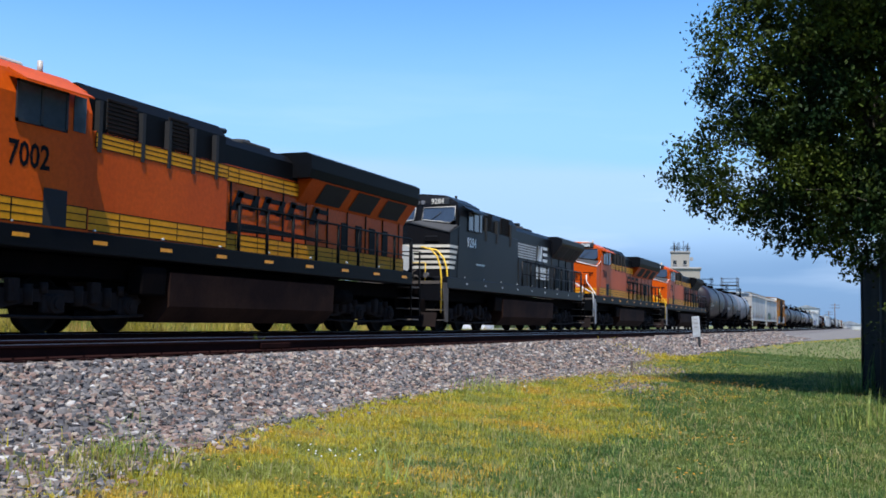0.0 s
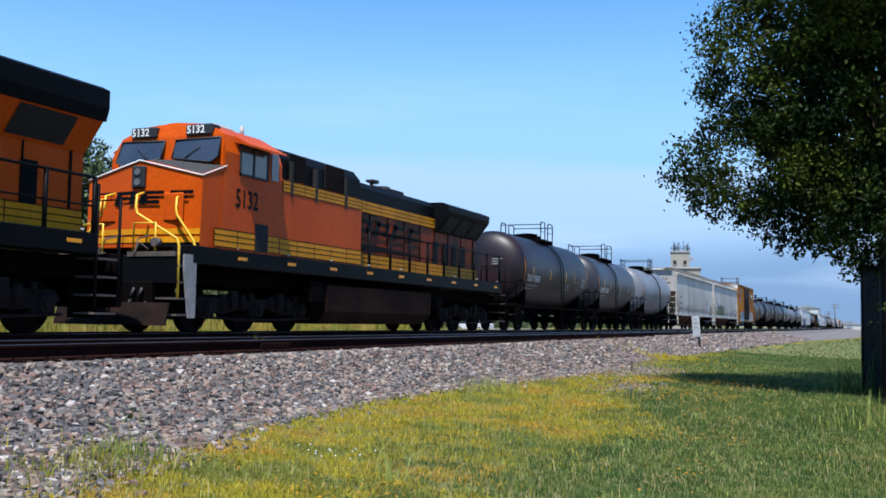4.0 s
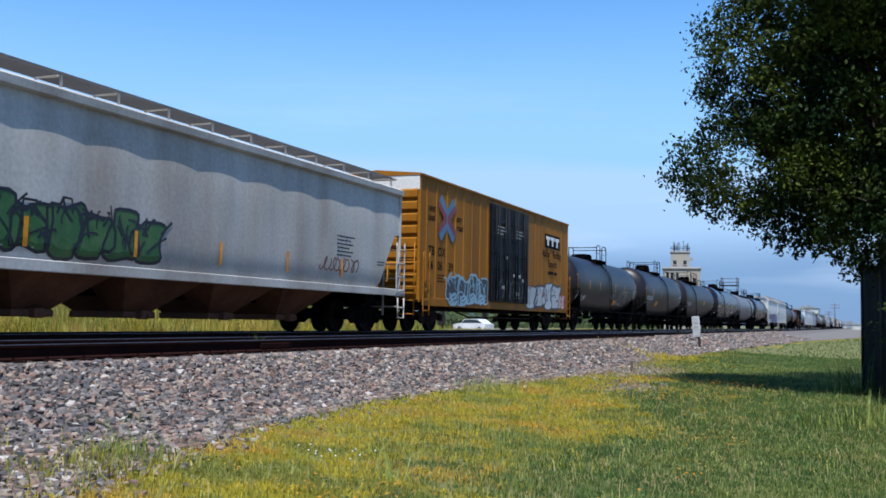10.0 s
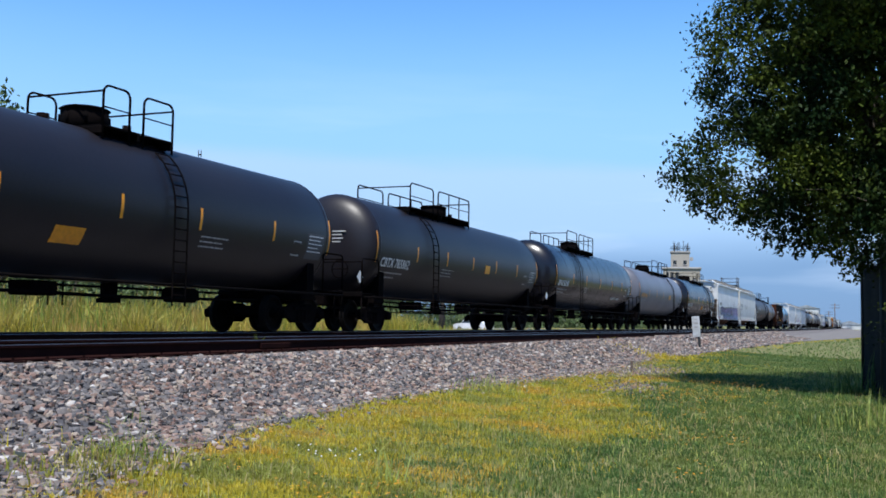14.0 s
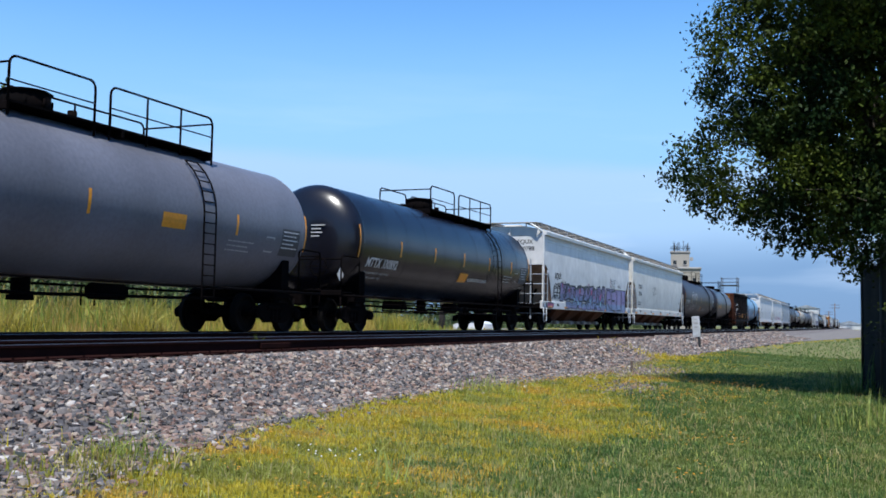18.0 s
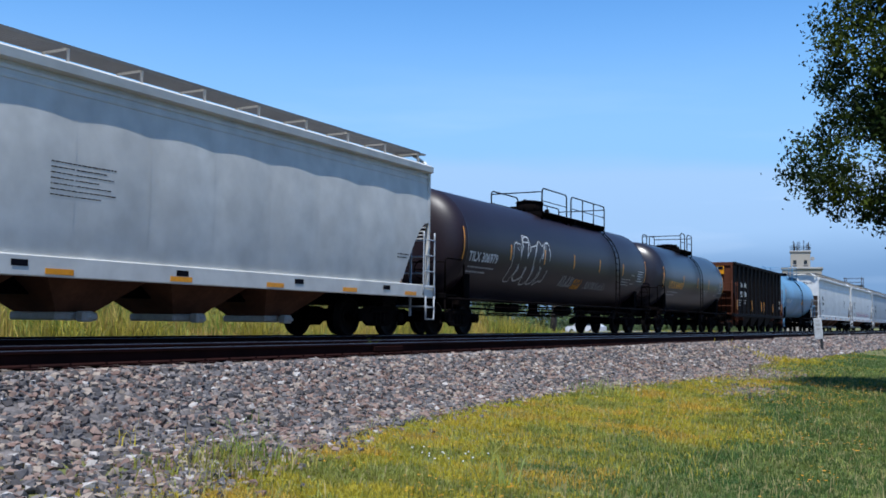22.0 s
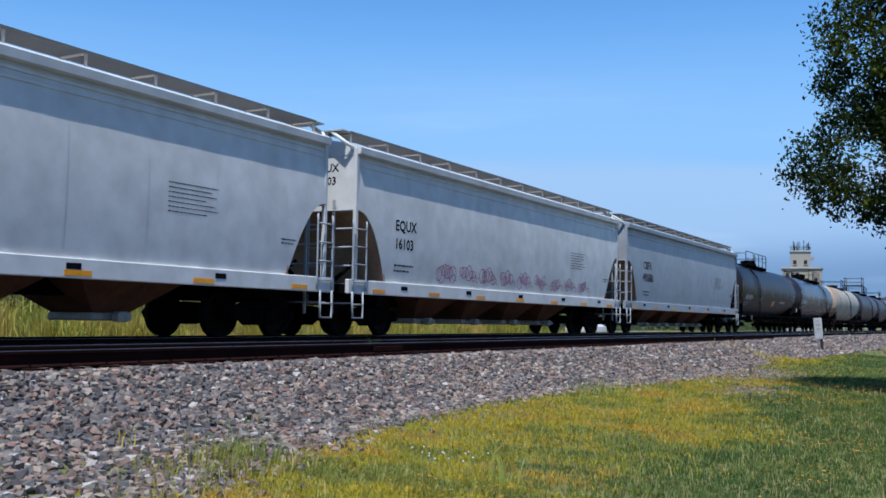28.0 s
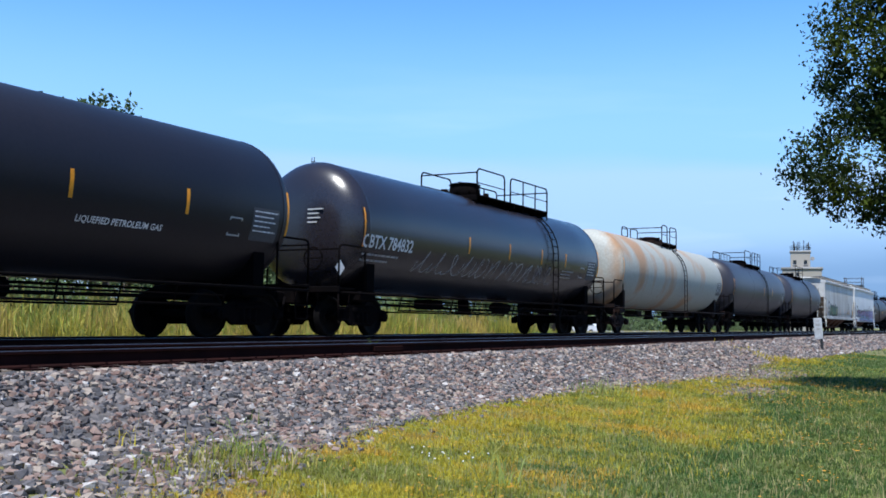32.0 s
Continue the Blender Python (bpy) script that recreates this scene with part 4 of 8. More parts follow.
    if text:
        letters(text, text_size, tm, car, ty, zc + text_dz, surf, "reporting_mark", 0.92)
        bars(car, DULL_WHITE, surf, ty + 0.1, zc + text_dz - 0.14, (1.6, 1.2), 0.06, 0.13)
    for body_, size, y, z in text2:
        letters(body_, size, tm, car, y, zc + z, surf, "hazard_text")
    if data:
        g = Geo()
        patch(g, surf, b - dep - 0.95, b - dep - 0.15, zc - 0.66, zc - 0.02, rows=4)
        part("data_panel", g, mat_panel, car, "stencilled data panel")
        bars(car, WHITE, lambda z, y=0.0: surf(z, y) + 0.002, b - dep - 0.9, zc - 0.08, (0.7, 0.6, 0.66, 0.5, 0.68), 0.035, 0.095)
        g = Geo()
        for y_, z_ in ((b - dep - 1.6, zc - 0.62),):
            for k in range(4):
                d = [(0, 0, 0.36, 0.03), (0, 0.33, 0.36, 0.36), (0, 0, 0.03, 0.36), (0.33, 0, 0.36, 0.36)][k]
                patch(g, surf, y_ + d[0], y_ + d[2], z_ + d[1], z_ + d[3], rows=1)
        part("stencil_box", g, DULL_WHITE, car)
        bars(car, DULL_WHITE, surf, ladder_at + 0.9, zc - 0.45, (1.0, 0.8, 0.9), 0.04, 0.1)
    if mark:
        y, z, w = mark
        part("orange_placard", patch(Geo(), surf, y, y + w, zc + z, zc + z + 0.30, rows=3, lift=0.01), AMBER, car)
    if diamond:
        for y, mt in ((b - dep * 0.5 - 0.75, RED_MARK), (-half + 0.9, WHITE)):
            g = Geo()
            zz = 1.55
            x = surf(zz) + 0.02
            g.add([(x, y, zz - 0.19), (x, y + 0.19, zz), (x, y, zz + 0.19), (x, y - 0.19, zz)], [(0, 1, 2, 3)])
            part("hazard_placard", g, mt, car)
    if tag:
        tag(car, surf, zc)
    # tank head lettering
    g = Geo()
    for k, w in enumerate((0.42, 0.3, 0.34, 0.26)):
        zz = zc + 0.34 - k * 0.10
        g.box(0.25, 0.25 + w, a - 0.006 + k * 0.001, a + 0.04, zz, zz + 0.032)
    part("head_stencil", g, DULL_WHITE, car)
    return car


mat_panel = mat("stencil_panel", (0.06, 0.06, 0.065), 0.6, bump=0)


# ---- covered hoppers ----
def hopper_car(i, label, body, style="round", text=(), text_mat=None, deco=None, bay=None, end_text=None, zt=4.38, sill_mat=None, panels=11, eave_mat=None, wave=0.004, panel_at=None):
    car, L = car_at(i, "covered_hopper", label, "hopper car")
    bay = bay or H_BAY
    a, b = -L / 2 + 0.62, L / 2 - 0.62
    W = 1.56

    def bow(y, z):
        """Bulge of the side panels between their posts."""
        k = math.sin(math.pi * min(max((z - 1.18) / (zt - 1.4), 0), 1)) ** 0.5
        return (wave if style == "round" else 0.022) * abs(math.sin(math.pi * (y - a) / (b - a) * panels)) * k

    def surf(z, y=None):
        if style == "round":
            q = (z - 2.65) / 1.75
            w = W + 0.03 - 0.10 * q * q
        else:
            q = max(0.0, (z - 2.9) / 1.5)
            w = W + 0.01 - 0.09 * q * q - (0.10 * max(0, (1.5 - z)) / 0.4)
        return w if y is None else w + bow(y, z)

    # body: levels from sill to eave, bowed panels, end slopes below
    zs = [1.18, 1.45, 1.8, 2.15, 2.4, 2.6, 2.74, 2.82, 2.86, 3.2, 3.6, 3.95, zt - 0.22]
    def end_in(z):
        if z >= 2.86:
            return 0.0
        q = (2.86 - z) / 1.68
        return 0.02 + 1.25 * q ** 0.5 if style == "round" else 0.3 + 1.1 * q ** 0.8
    rings = []
    m = panels * 6
    for z in zs:
        ya, yb = a + end_in(z), b - end_in(z)
        w = surf(z)
        right, left = [], []
        for k in range(m + 1):
            y = a + (b - a) * k / m
            if y < a + 3:
                y = ya + (y - a) * (a + 3 - ya) / 3
            elif y > b - 3:
                y = yb - (b - y) * (yb - b + 3) / 3
            bulge = bow(y, z)
            right.append((w + bulge, y, z))
            left.append((-w - bulge, y, z))
        rings.append((right, left))
    g = Geo()
    g.rings([r[0] for r in rings], False, True, False)
    g.rings([r[1][::-1] for r in rings], False, True, False)
    part("body", g, body, car)
    if style == "round":
        for k in range(1, panels):
            y = a + (b - a) * k / panels
            if a + 1.6 < y < b - 1.6:
                part("panel_seam", patch(Geo(), surf, y - 0.012, y + 0.012, 1.30, zt - 0.58, rows=8, lift=0.005), body, car)
    # slope sheets behind the end openings
    for s, e in ((1, a), (-1, b)):
        g = Geo()
        zz = [2.87, 2.8, 2.7, 2.5, 2.2, 1.8, 1.45, 1.17]
        q = [(e + s * (end_in(z) + 0.02), z) for z in zz] + [(e + s * (end_in(z) + 0.06), z) for z in zz[::-1]]
        g.prism(q, -W + 0.015, W - 0.015, "x")
        part("slope_sheet", g, SLOPE, car, "rust-brown slope sheet")
    # eave and roof
    g = Geo()
    e = zt
    roof = [(-W - 0.02, e - 0.26), (-W - 0.10, e - 0.24), (-W - 0.11, e - 0.10), (-W + 0.06, e - 0.02), (-0.75, e + 0.13), (0.75, e + 0.13), (W - 0.06, e - 0.02), (W + 0.11, e - 0.10), (W + 0.10, e - 0.24), (W + 0.02, e - 0.26)]
    if style == "round":
        roof = [(x + math.copysign(0.012, x) if abs(x) > W + 0.03 else x, z) for x, z in roof]
    g.prism(roof, a - 0.04, b + 0.04)
    part("roof", g, eave_mat or body, car)
    if style == "round":
        g = Geo()
        for z, d in ((e - 0.36, 0.03), (e - 0.50, 0.022)):
            for s in (1, -1):
                g.box(s * (surf(z) - 0.02) if s > 0 else -(surf(z) + d), s * (surf(z) + d) if s > 0 else -(surf(z) - 0.02), a, b, z - 0.03, z + 0.03, 0.008)
        part("eave_moulding", g, body, car)
    # running board, brackets and hatches
    for x in (1.0, -1.0):
        g = Geo()
        for k in range(7):
            xx = x - 0.27 + 0.09 * k
            g.box(xx - 0.02, xx + 0.02, a + 0.05, b - 0.05, e + 0.27, e + 0.295)
        for xx in (x - 0.31, x + 0.31):
            g.box(xx - 0.012, xx + 0.012, a + 0.05, b - 0.05, e + 0.255, e + 0.31)
        part("roof_walkway", g, GALV_DARK, car, "galvanised roof walkway grating")["kind"] = "stuff"
    for y in (a - 0.1, b + 0.1):
        part("end_walkway", Geo().box(-1.3, 1.3, y - 0.18, y + 0.18, e + 0.27, e + 0.30), GALV, car)
    k = int((b - a) / 1.5)
    br = shared("walkway_bracket", lambda q: q.box(-0.31, 0.31, -0.02, 0.02, -0.035, 0.0).box(0.27, 0.31, -0.02, 0.02, -0.27, -0.035).box(-0.31, -0.27, -0.02, 0.02, -0.15, -0.035), GALV)
    for j in range(k + 1):
        for x in (1.0, -1.0):
            part("walkway_bracket", br, None, car, m=pose(x, a + 0.1 + (b - a - 0.2) * j / k, e + 0.27))
    k = 9
    for j in range(k):
        y = a + 0.9 + (b - a - 1.8) * j / (k - 1)
        part("trough_hatch", Geo().box(-0.42, 0.42, y - 0.6, y + 0.6, e + 0.12, e + 0.24, 0.05), ROOF_GREY, car)
    # side sill
    for s in (1, -1):
        g = Geo()
        x0, x1 = (W - 0.05, W + 0.045) if s > 0 else (-W - 0.045, -W + 0.05)
        if style == "round":
            g.box(x0, x1, a - 0.35, b + 0.35, 0.96, 1.28, 0.015)
        else:
            g.box(x0, x1, a - 0.35, b + 0.35, 1.06, 1.26, 0.015)
        part("side_sill", g, sill_mat or body, car)
    # discharge bays
    nb = 4 if style == "round" else 4
    y0, y1 = -L / 2 + 4.0, L / 2 - 4.0
    step = (y1 - y0) / nb
    for j in range(nb):
        ya, yb = y0 + j * step + 0.04, y0 + (j + 1) * step - 0.04
        yc = (ya + yb) / 2
        g = Geo()
        tx, bx, by = (1.30, 0.50, 0.38) if style == "round" else (W - 0.1, 0.62, 0.42)
        top = [(tx, ya, 1.2), (tx, yb, 1.2), (-tx, yb, 1.2), (-tx, ya, 1.2)]
        bot = [(bx, yc - by, 0.42), (bx, yc + by, 0.42), (-bx, yc + by, 0.42), (-bx, yc - by, 0.42)]
        g.rings([bot, top], True, False)
        part("discharge_bay", g, bay, car)
        g = Geo()
        g.box(-bx - 0.08, bx + 0.08, yc - by - 0.08, yc + by + 0.08, 0.30, 0.44, 0.03)
        g.cyl((-0.95, yc, 0.36), (0.95, yc, 0.36), 0.035, 8)
        g.box(0.66, 0.86, yc - 0.12, yc + 0.12, 0.28, 0.46, 0.03)
        part("outlet_gate", g, ROOF_GREY if style == "round" else RUST, car)
    g = Geo()
    g.box(-0.3, 0.3, -L / 2 + 0.4, L / 2 - 0.4, 0.72, 1.06, 0.03)
    for s in (-1, 1):
        yb = s * (L / 2 - 2.1)
        g.box(-1.4, 1.4, yb - 0.3, yb + 0.3, 0.80, 1.1, 0.04)
        ye = s * (L / 2 - 0.42)
        g.box(-1.5, 1.5, ye - 0.05, ye + 0.05, 0.95, 1.18, 0.02)
        g.box(-1.45, 1.45, min(ye, ye - s * 1.3), max(ye, ye - s * 1.3), 1.13, 1.17)
        for x in (-0.9, 0.9):
            g.tube([(x, ye, 1.1), (x, ye - s * 1.9, 2.2)], 0.05, 6)
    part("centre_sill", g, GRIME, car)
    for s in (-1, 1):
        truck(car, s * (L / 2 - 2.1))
    couplers(car, L / 2)
    # end posts and ladders
    for s in (-1, 1):
        ye = s * (L / 2 - 0.36)
        yt = a if s < 0 else b
        g = Geo()
        for x in (W - 0.02, -W + 0.02):
            g.box(x - 0.045, x + 0.045, yt + s * 0.02 - 0.05, yt + s * 0.02 + 0.05, 1.1, e - 0.1, 0.01)
        g.box(-0.05, 0.05, yt + s * 0.05 - 0.05, yt + s * 0.05 + 0.05, 2.8, e, 0.01)
        part("end_post", g, body, car)
        g = Geo()
        for x in (1.0, 0.3):
            g.box(x - 0.03, x + 0.03, yt + s * 0.1 - 0.02, yt + s * 0.1 + 0.02, 0.5 if x > 0.5 else 0.8, 3.1, 0.005)
        zz = 0.75
        while zz < 3.1:
            g.cyl((0.3, yt + s * 0.12, zz), (1.52, yt + s * 0.12, zz), 0.02, 6)
            zz += 0.42
        # round cars: the ladder's shade is put into its colour, blue-grey
        part("end_ladder", g, H_BLUEGREY if style == "round" else ROOF_GREY, car)
        g = Geo()
        ladder(g, W + 0.07, yt + s * 0.22, yt - s * 0.32, 1.02, 2.62, 4, 0.022)
        g.tube([(W + 0.07, yt + s * 0.22, 1.0), (W + 0.07, yt + s * 0.22, 0.42), (W + 0.07, yt - s * 0.2, 0.42), (W + 0.07, yt - s * 0.2, 1.0)], 0.024)
        g.cyl((W + 0.07, yt + s * 0.22, 0.72), (W + 0.07, yt - s * 0.2, 0.72), 0.018, 5)
        # darker than a white body in the same way, shade as colour
        part("side_ladder", g, H_BLUEGREY if style == "round" else ROOF_GREY, car)
        if style == "round":
            g = Geo()
            g.tube([(W - 0.05, yt, e - 0.15), (W - 0.25, yt + s * 0.25, e + 0.05), (0.95, yt + s * 0.22, e + 0.29)], 0.045, 6)
            part("walkway_grab_rail", g, WHITE, car)
    # reflectors and lettering
    for k in range(7):
        y = a + 0.9 + (b - a - 1.8) * k / 6
        if style == "round":
            part("reflector", Geo().box(W + 0.045, W + 0.052, y - 0.27, y + 0.27, 1.0, 1.09), AMBER, car)
        else:
            part("reflector", patch(Geo(), surf, y - 0.05, y + 0.05, 1.45, 1.95, rows=3, lift=0.03), AMBER, car)
    tm = text_mat or DARK_MARK
    off = 0.0015
    for body_, size, y, z in text:
        letters(body_, size, tm, car, a + y, z, lambda q, y=0.0: surf(q, y) + off, "reporting_mark")
    if text:
        bars(car, tm, lambda q, y=0.0: surf(q, y) + off, a + text[0][2], 1.72, (0.9, 0.7), 0.06, 0.13)
    if style == "round":
        bars(car, tm, lambda q, y=0.0: surf(q, y) + off, b - 4.7 if panel_at is None else a + panel_at, 2.75, (1.3, 1.1, 1.25, 0.95, 1.2, 1.3, 1.0), 0.028, 0.085)
        bars(car, tm, lambda q, y=0.0: surf(q, y) + off, a + 3.9, 1.16 + 0.02, (0.85,), 0.07, 0.1)
        for j in range(5):
            part("sill_stencil", patch(Geo(), lambda q, y=0.0: W + 0.05, a + 1.9 + 3.4 * j, a + 2.2 + 3.4 * j, 1.10, 1.20, rows=1), tm, car)
    else:
        bars(car, tm, lambda q, y=0.0: surf(q, y) + off, b - 3.9, 2.55, (1.0, 0.8, 0.95, 0.7, 0.9, 0.8), 0.05, 0.1)
    bars(car, tm, lambda q, y=0.0: surf(q, y) + off, b - 1.5, 2.0, (0.5, 0.4), 0.04, 0.08)
    if end_text:
        for k, t_ in enumerate(end_text):
            front_letters(t_, 0.26, tm, car, 0.35, a - 0.0275, e - 0.62 - 0.3 * k, "end_mark")
    for y in (a, b):
        part("end_sheet", Geo().box(-W + 0.03, W - 0.03, y - 0.025, y + 0.025, 2.84, e - 0.24, 0.01), body, car)
    if deco:
        deco(car, lambda q, y=0.0: surf(q, y) + 0.002, a, b)
    return car


# ---- boxcar ----
def box_car(i):
    car, L = car_at(i, "boxcar", "yellow ribbed boxcar with black double doors and sprayed graffiti", "boxcar")
    a, b, W, z0, z1 = -L / 2 + 0.93, L / 2 - 0.93, 1.50, 0.98, 4.96
    surf = lambda z, y=0.0: W
    part("body", Geo().box(-W, W, a, b, z0, z1, 0.02), BOX_YELLOW, car)
    part("roof", Geo().prism([(-W - 0.06, z1 - 0.06), (W + 0.06, z1 - 0.06), (W + 0.06, z1), (0, z1 + 0.14), (-W - 0.06, z1)], a - 0.03, b + 0.03), BOX_YELLOW, car)
    dl, dr = a + 6.38, a + 10.89
    for s in (1, -1):
        y = a + 0.06
        ribs = [a + q for q in (0.08, 0.58, 1.37, 2.28, 3.03, 3.80, 4.62, 5.45, 6.22)] + [dr + 0.2 + (b - dr - 0.26) * k / 6 for k in range(7)]
        for y in ribs:
            g = Geo()
            g.prism([(s * W, y - 0.06), (s * (W + 0.022), y - 0.045), (s * (W + 0.022), y + 0.045), (s * W, y + 0.06)], z0 - 0.05, z1 - 0.08, "z")
            part("side_post", g, BOX_YELLOW, car)
        for k in range(2):
            ya = dl + (dr - dl) * k / 2 + 0.02
            yb = dl + (dr - dl) * (k + 1) / 2 - 0.02
            g = Geo().box(min(s * (W - 0.02), s * (W + 0.10)), max(s * (W - 0.02), s * (W + 0.10)), ya, yb, z0 + 0.12, z1 - 0.22, 0.02)
            beams = []
            for q in range(1, 6):
                z = z0 + 0.12 + (z1 - z0 - 0.34) * q / 6
                beams.append(Geo().box(min(s * (W + 0.102), s * (W + 0.125)), max(s * (W + 0.102), s * (W + 0.125)), ya + 0.08, yb - 0.08, z - 0.05, z + 0.05, 0.01))
            d = part("door", g, BOX_BLACK, car, "black sliding door")
            for beam in beams:
                part("door_rib", beam, BOX_BLACK, d)
            for q in (0.18, 0.32, 0.68, 0.82):
                yy = ya + (yb - ya) * q
                part("locking_bar", Geo().cyl((s * (W + 0.15), yy, z0 + 0.15), (s * (W + 0.15), yy, z1 - 0.25), 0.028, 6), BOX_BLACK, d)
        g = Geo()
        g.box(min(s * W, s * (W + 0.026)), max(s * W, s * (W + 0.026)), a + 0.3, b - 0.3, z0 - 0.16, z0 + 0.10, 0.02)
        part("side_sill", g, BOX_YELLOW, car)
    for s, ye in ((-1, a), (1, b)):
        n = 9
        for k in range(n):
            z = z0 + 0.30 + (z1 - z0 - 0.95) * k / (n - 1)
            part("end_corrugation", Geo().prism([(ye, z - 0.17), (ye + s * 0.09, z - 0.10), (ye + s * 0.09, z + 0.10), (ye, z + 0.17)], -W + 0.05, W - 0.05, "x"), BOX_YELLOW, car)
        part("white_end_band", Geo().box(-W, W, min(ye, ye + s * 0.012), max(ye, ye + s * 0.012), z1 - 0.52, z1 - 0.06), BOX_END_TOP, car)
        g = Geo()
        ladder(g, W + 0.14, ye - s * 0.08, ye - s * 0.55, 0.5, 2.5, 6)
        part("side_ladder", g, BOX_YELLOW, car)
        g = Geo()
        for k in range(6):
            z = 0.55 + 0.42 * k
            g.cyl((W - 0.62, ye + s * 0.14, z), (W - 0.08, ye + s * 0.14, z), 0.02, 6)
        for x in (W - 0.62, W - 0.08):
            g.tube([(x, ye + s * 0.14, 0.5), (x, ye + s * 0.14, 2.75)], 0.02)
        part("end_ladder", g, BOX_YELLOW, car)
        part("end_platform", Geo().box(-0.9, 0.9, min(ye, ye + s * 0.5), max(ye, ye + s * 0.5), 1.02, 1.06), BOX_YELLOW, car)
    part("brake_wheel", Geo().cyl((-0.5, a - 0.2, 1.9), (-0.5, a - 0.16, 1.9), 0.26, 14), YELLOW, car)
    g = Geo().box(-0.33, 0.33, -L / 2 + 0.4, L / 2 - 0.4, 0.70, 1.0, 0.03)
    for y in (-4, 0, 4):
        g.box(-1.45, 1.45, y - 0.08, y + 0.08, 0.78, 0.98, 0.02)
    g.tube([(1.2, -5.5, 0.8), (1.2, -3.5, 0.5), (1.2, 3.5, 0.5), (1.2, 5.5, 0.8)], 0.03)
    part("underframe", g, RUSTY_GEAR, car)
    for s in (-1, 1):
        truck(car, s * (L / 2 - 2.75), RUSTY_GEAR)
    couplers(car, L / 2, RUSTY_GEAR)
    proud = lambda z, y=0.0: W + 0.024
    flat = lambda z, y=0.0: W + 0.004
    letters("next", 0.33, DARK_MARK, car, a + 0.68, 3.86, flat, "slogan", lean=0.15)
    letters("load", 0.33, DARK_MARK, car, a + 0.68, 3.56, flat, "slogan", lean=0.15)
    letters("any", 0.33, DARK_MARK, car, a + 3.13, 3.72, flat, "slogan", lean=0.15)
    letters("road", 0.33, DARK_MARK, car, a + 3.13, 3.42, flat, "slogan", lean=0.15)
    c = a + 2.22
    for sg in (1, -1):
        part("cross_emblem", ribbon(Geo(), proud, [(c - 0.62 * sg, 4.36), (c - 0.05 * sg, 3.85), (c + 0.02 * sg, 3.6), (c + 0.62 * sg, 3.08)], 0.36, 0.004 if sg > 0 else 0.006), EMBLEM_BLUE, car)
        part("cross_emblem", ribbon(Geo(), proud, [(c - 0.74 * sg, 4.16), (c - 0.10 * sg, 3.74), (c - 0.10 * sg, 3.70), (c - 0.74 * sg, 3.28)], 0.22, 0.010), EMBLEM_RED, car)
    for word, y, z in (("TB", 0.74, 2.45), ("OX", 1.51, 2.45), ("66", 0.73, 2.0), ("06", 1.50, 2.0), ("39", 2.43, 2.0)):
        letters(word, 0.42, DARK_MARK, car, a + y, z, flat, "reporting_mark")
    bars(car, DARK_MARK, flat, a + 1.5, 1.85, (0.6, 0.5, 0.6), 0.05, 0.1)
    pan = part("owner_panel", Geo().box(W + 0.024, W + 0.028, b - 3.72, b - 1.42, 3.62, 4.22), DARK_MARK, car, "dark owner's panel with plain white shapes")
    for k in range(3):
        y = b - 3.58 + 0.7 * k
        part("owner_shape", Geo().box(W + 0.029, W + 0.031, y, y + 0.62, 3.98, 4.12), WHITE, pan)
        part("owner_shape", Geo().box(W + 0.029, W + 0.031, y + 0.2, y + 0.42, 3.72, 3.98), WHITE, pan)
    letters("Railcar", 0.42, DARK_MARK, car, b - 4.1, 3.22, proud, "slogan")
    letters("Pooling", 0.42, DARK_MARK, car, b - 2.5, 3.22, proud, "slogan")
    letters("Experts", 0.42, DARK_MARK, car, b - 3.2, 2.80, proud, "slogan")
    bars(car, DARK_MARK, proud, b - 3.25, 2.6, (1.5,), 0.2, 0.42, "owner_wording")
    for y in (dl + 0.6, dl + 2.75):
        bars(car, DULL_WHITE, lambda z, y=0.0: W + 0.128, y, 3.95, (0.8, 0.95, 0.6), 0.06, 0.13, "door_stencil")
    for y, z in ((dl + 1.5, 2.75), (dl + 2.5, 2.1), (dl + 3.1, 2.1), (dl + 3.6, 1.95), (dl + 1.2, 1.6), (dl + 2.9, 1.4)):
        part("door_notice", Geo().box(W + 0.126, W + 0.13, y, y + 0.28, z, z + 0.12), DULL_WHITE, car)
    for y in (a + 2.55, dl - 0.55, b - 1.0):
        part("reflective_stripe", Geo().box(W + 0.027, W + 0.034, y, y + 0.08, 1.1, 1.6), AMBER, car)
    gs = lambda z, y=0.0: W + 0.033
    graffiti(car, lambda z, y=0.0: W + 0.036, a + 2.35, dl - 0.25, 0.88, 2.05, 4, G_DARK, G_PALE, 0.07, 3, under=G_PALE)
    graffiti(car, gs, dr + 0.05, b - 1.5, 0.9, 2.15, 4, G_SILVER, G_DARK, 0.08, 8, G_RED, inner=4)
    graffiti(car, gs, b - 1.6, b - 0.7, 0.95, 1.6, 2, G_WHITE, G_RED, 0.05, 9)
    scrawl(car, lambda z, y=0.0: W + 0.13, dl + 0.4, dr - 0.5, 1.25, 1.95, 5, FADED_SILVER, 0.03, 4)
    return car


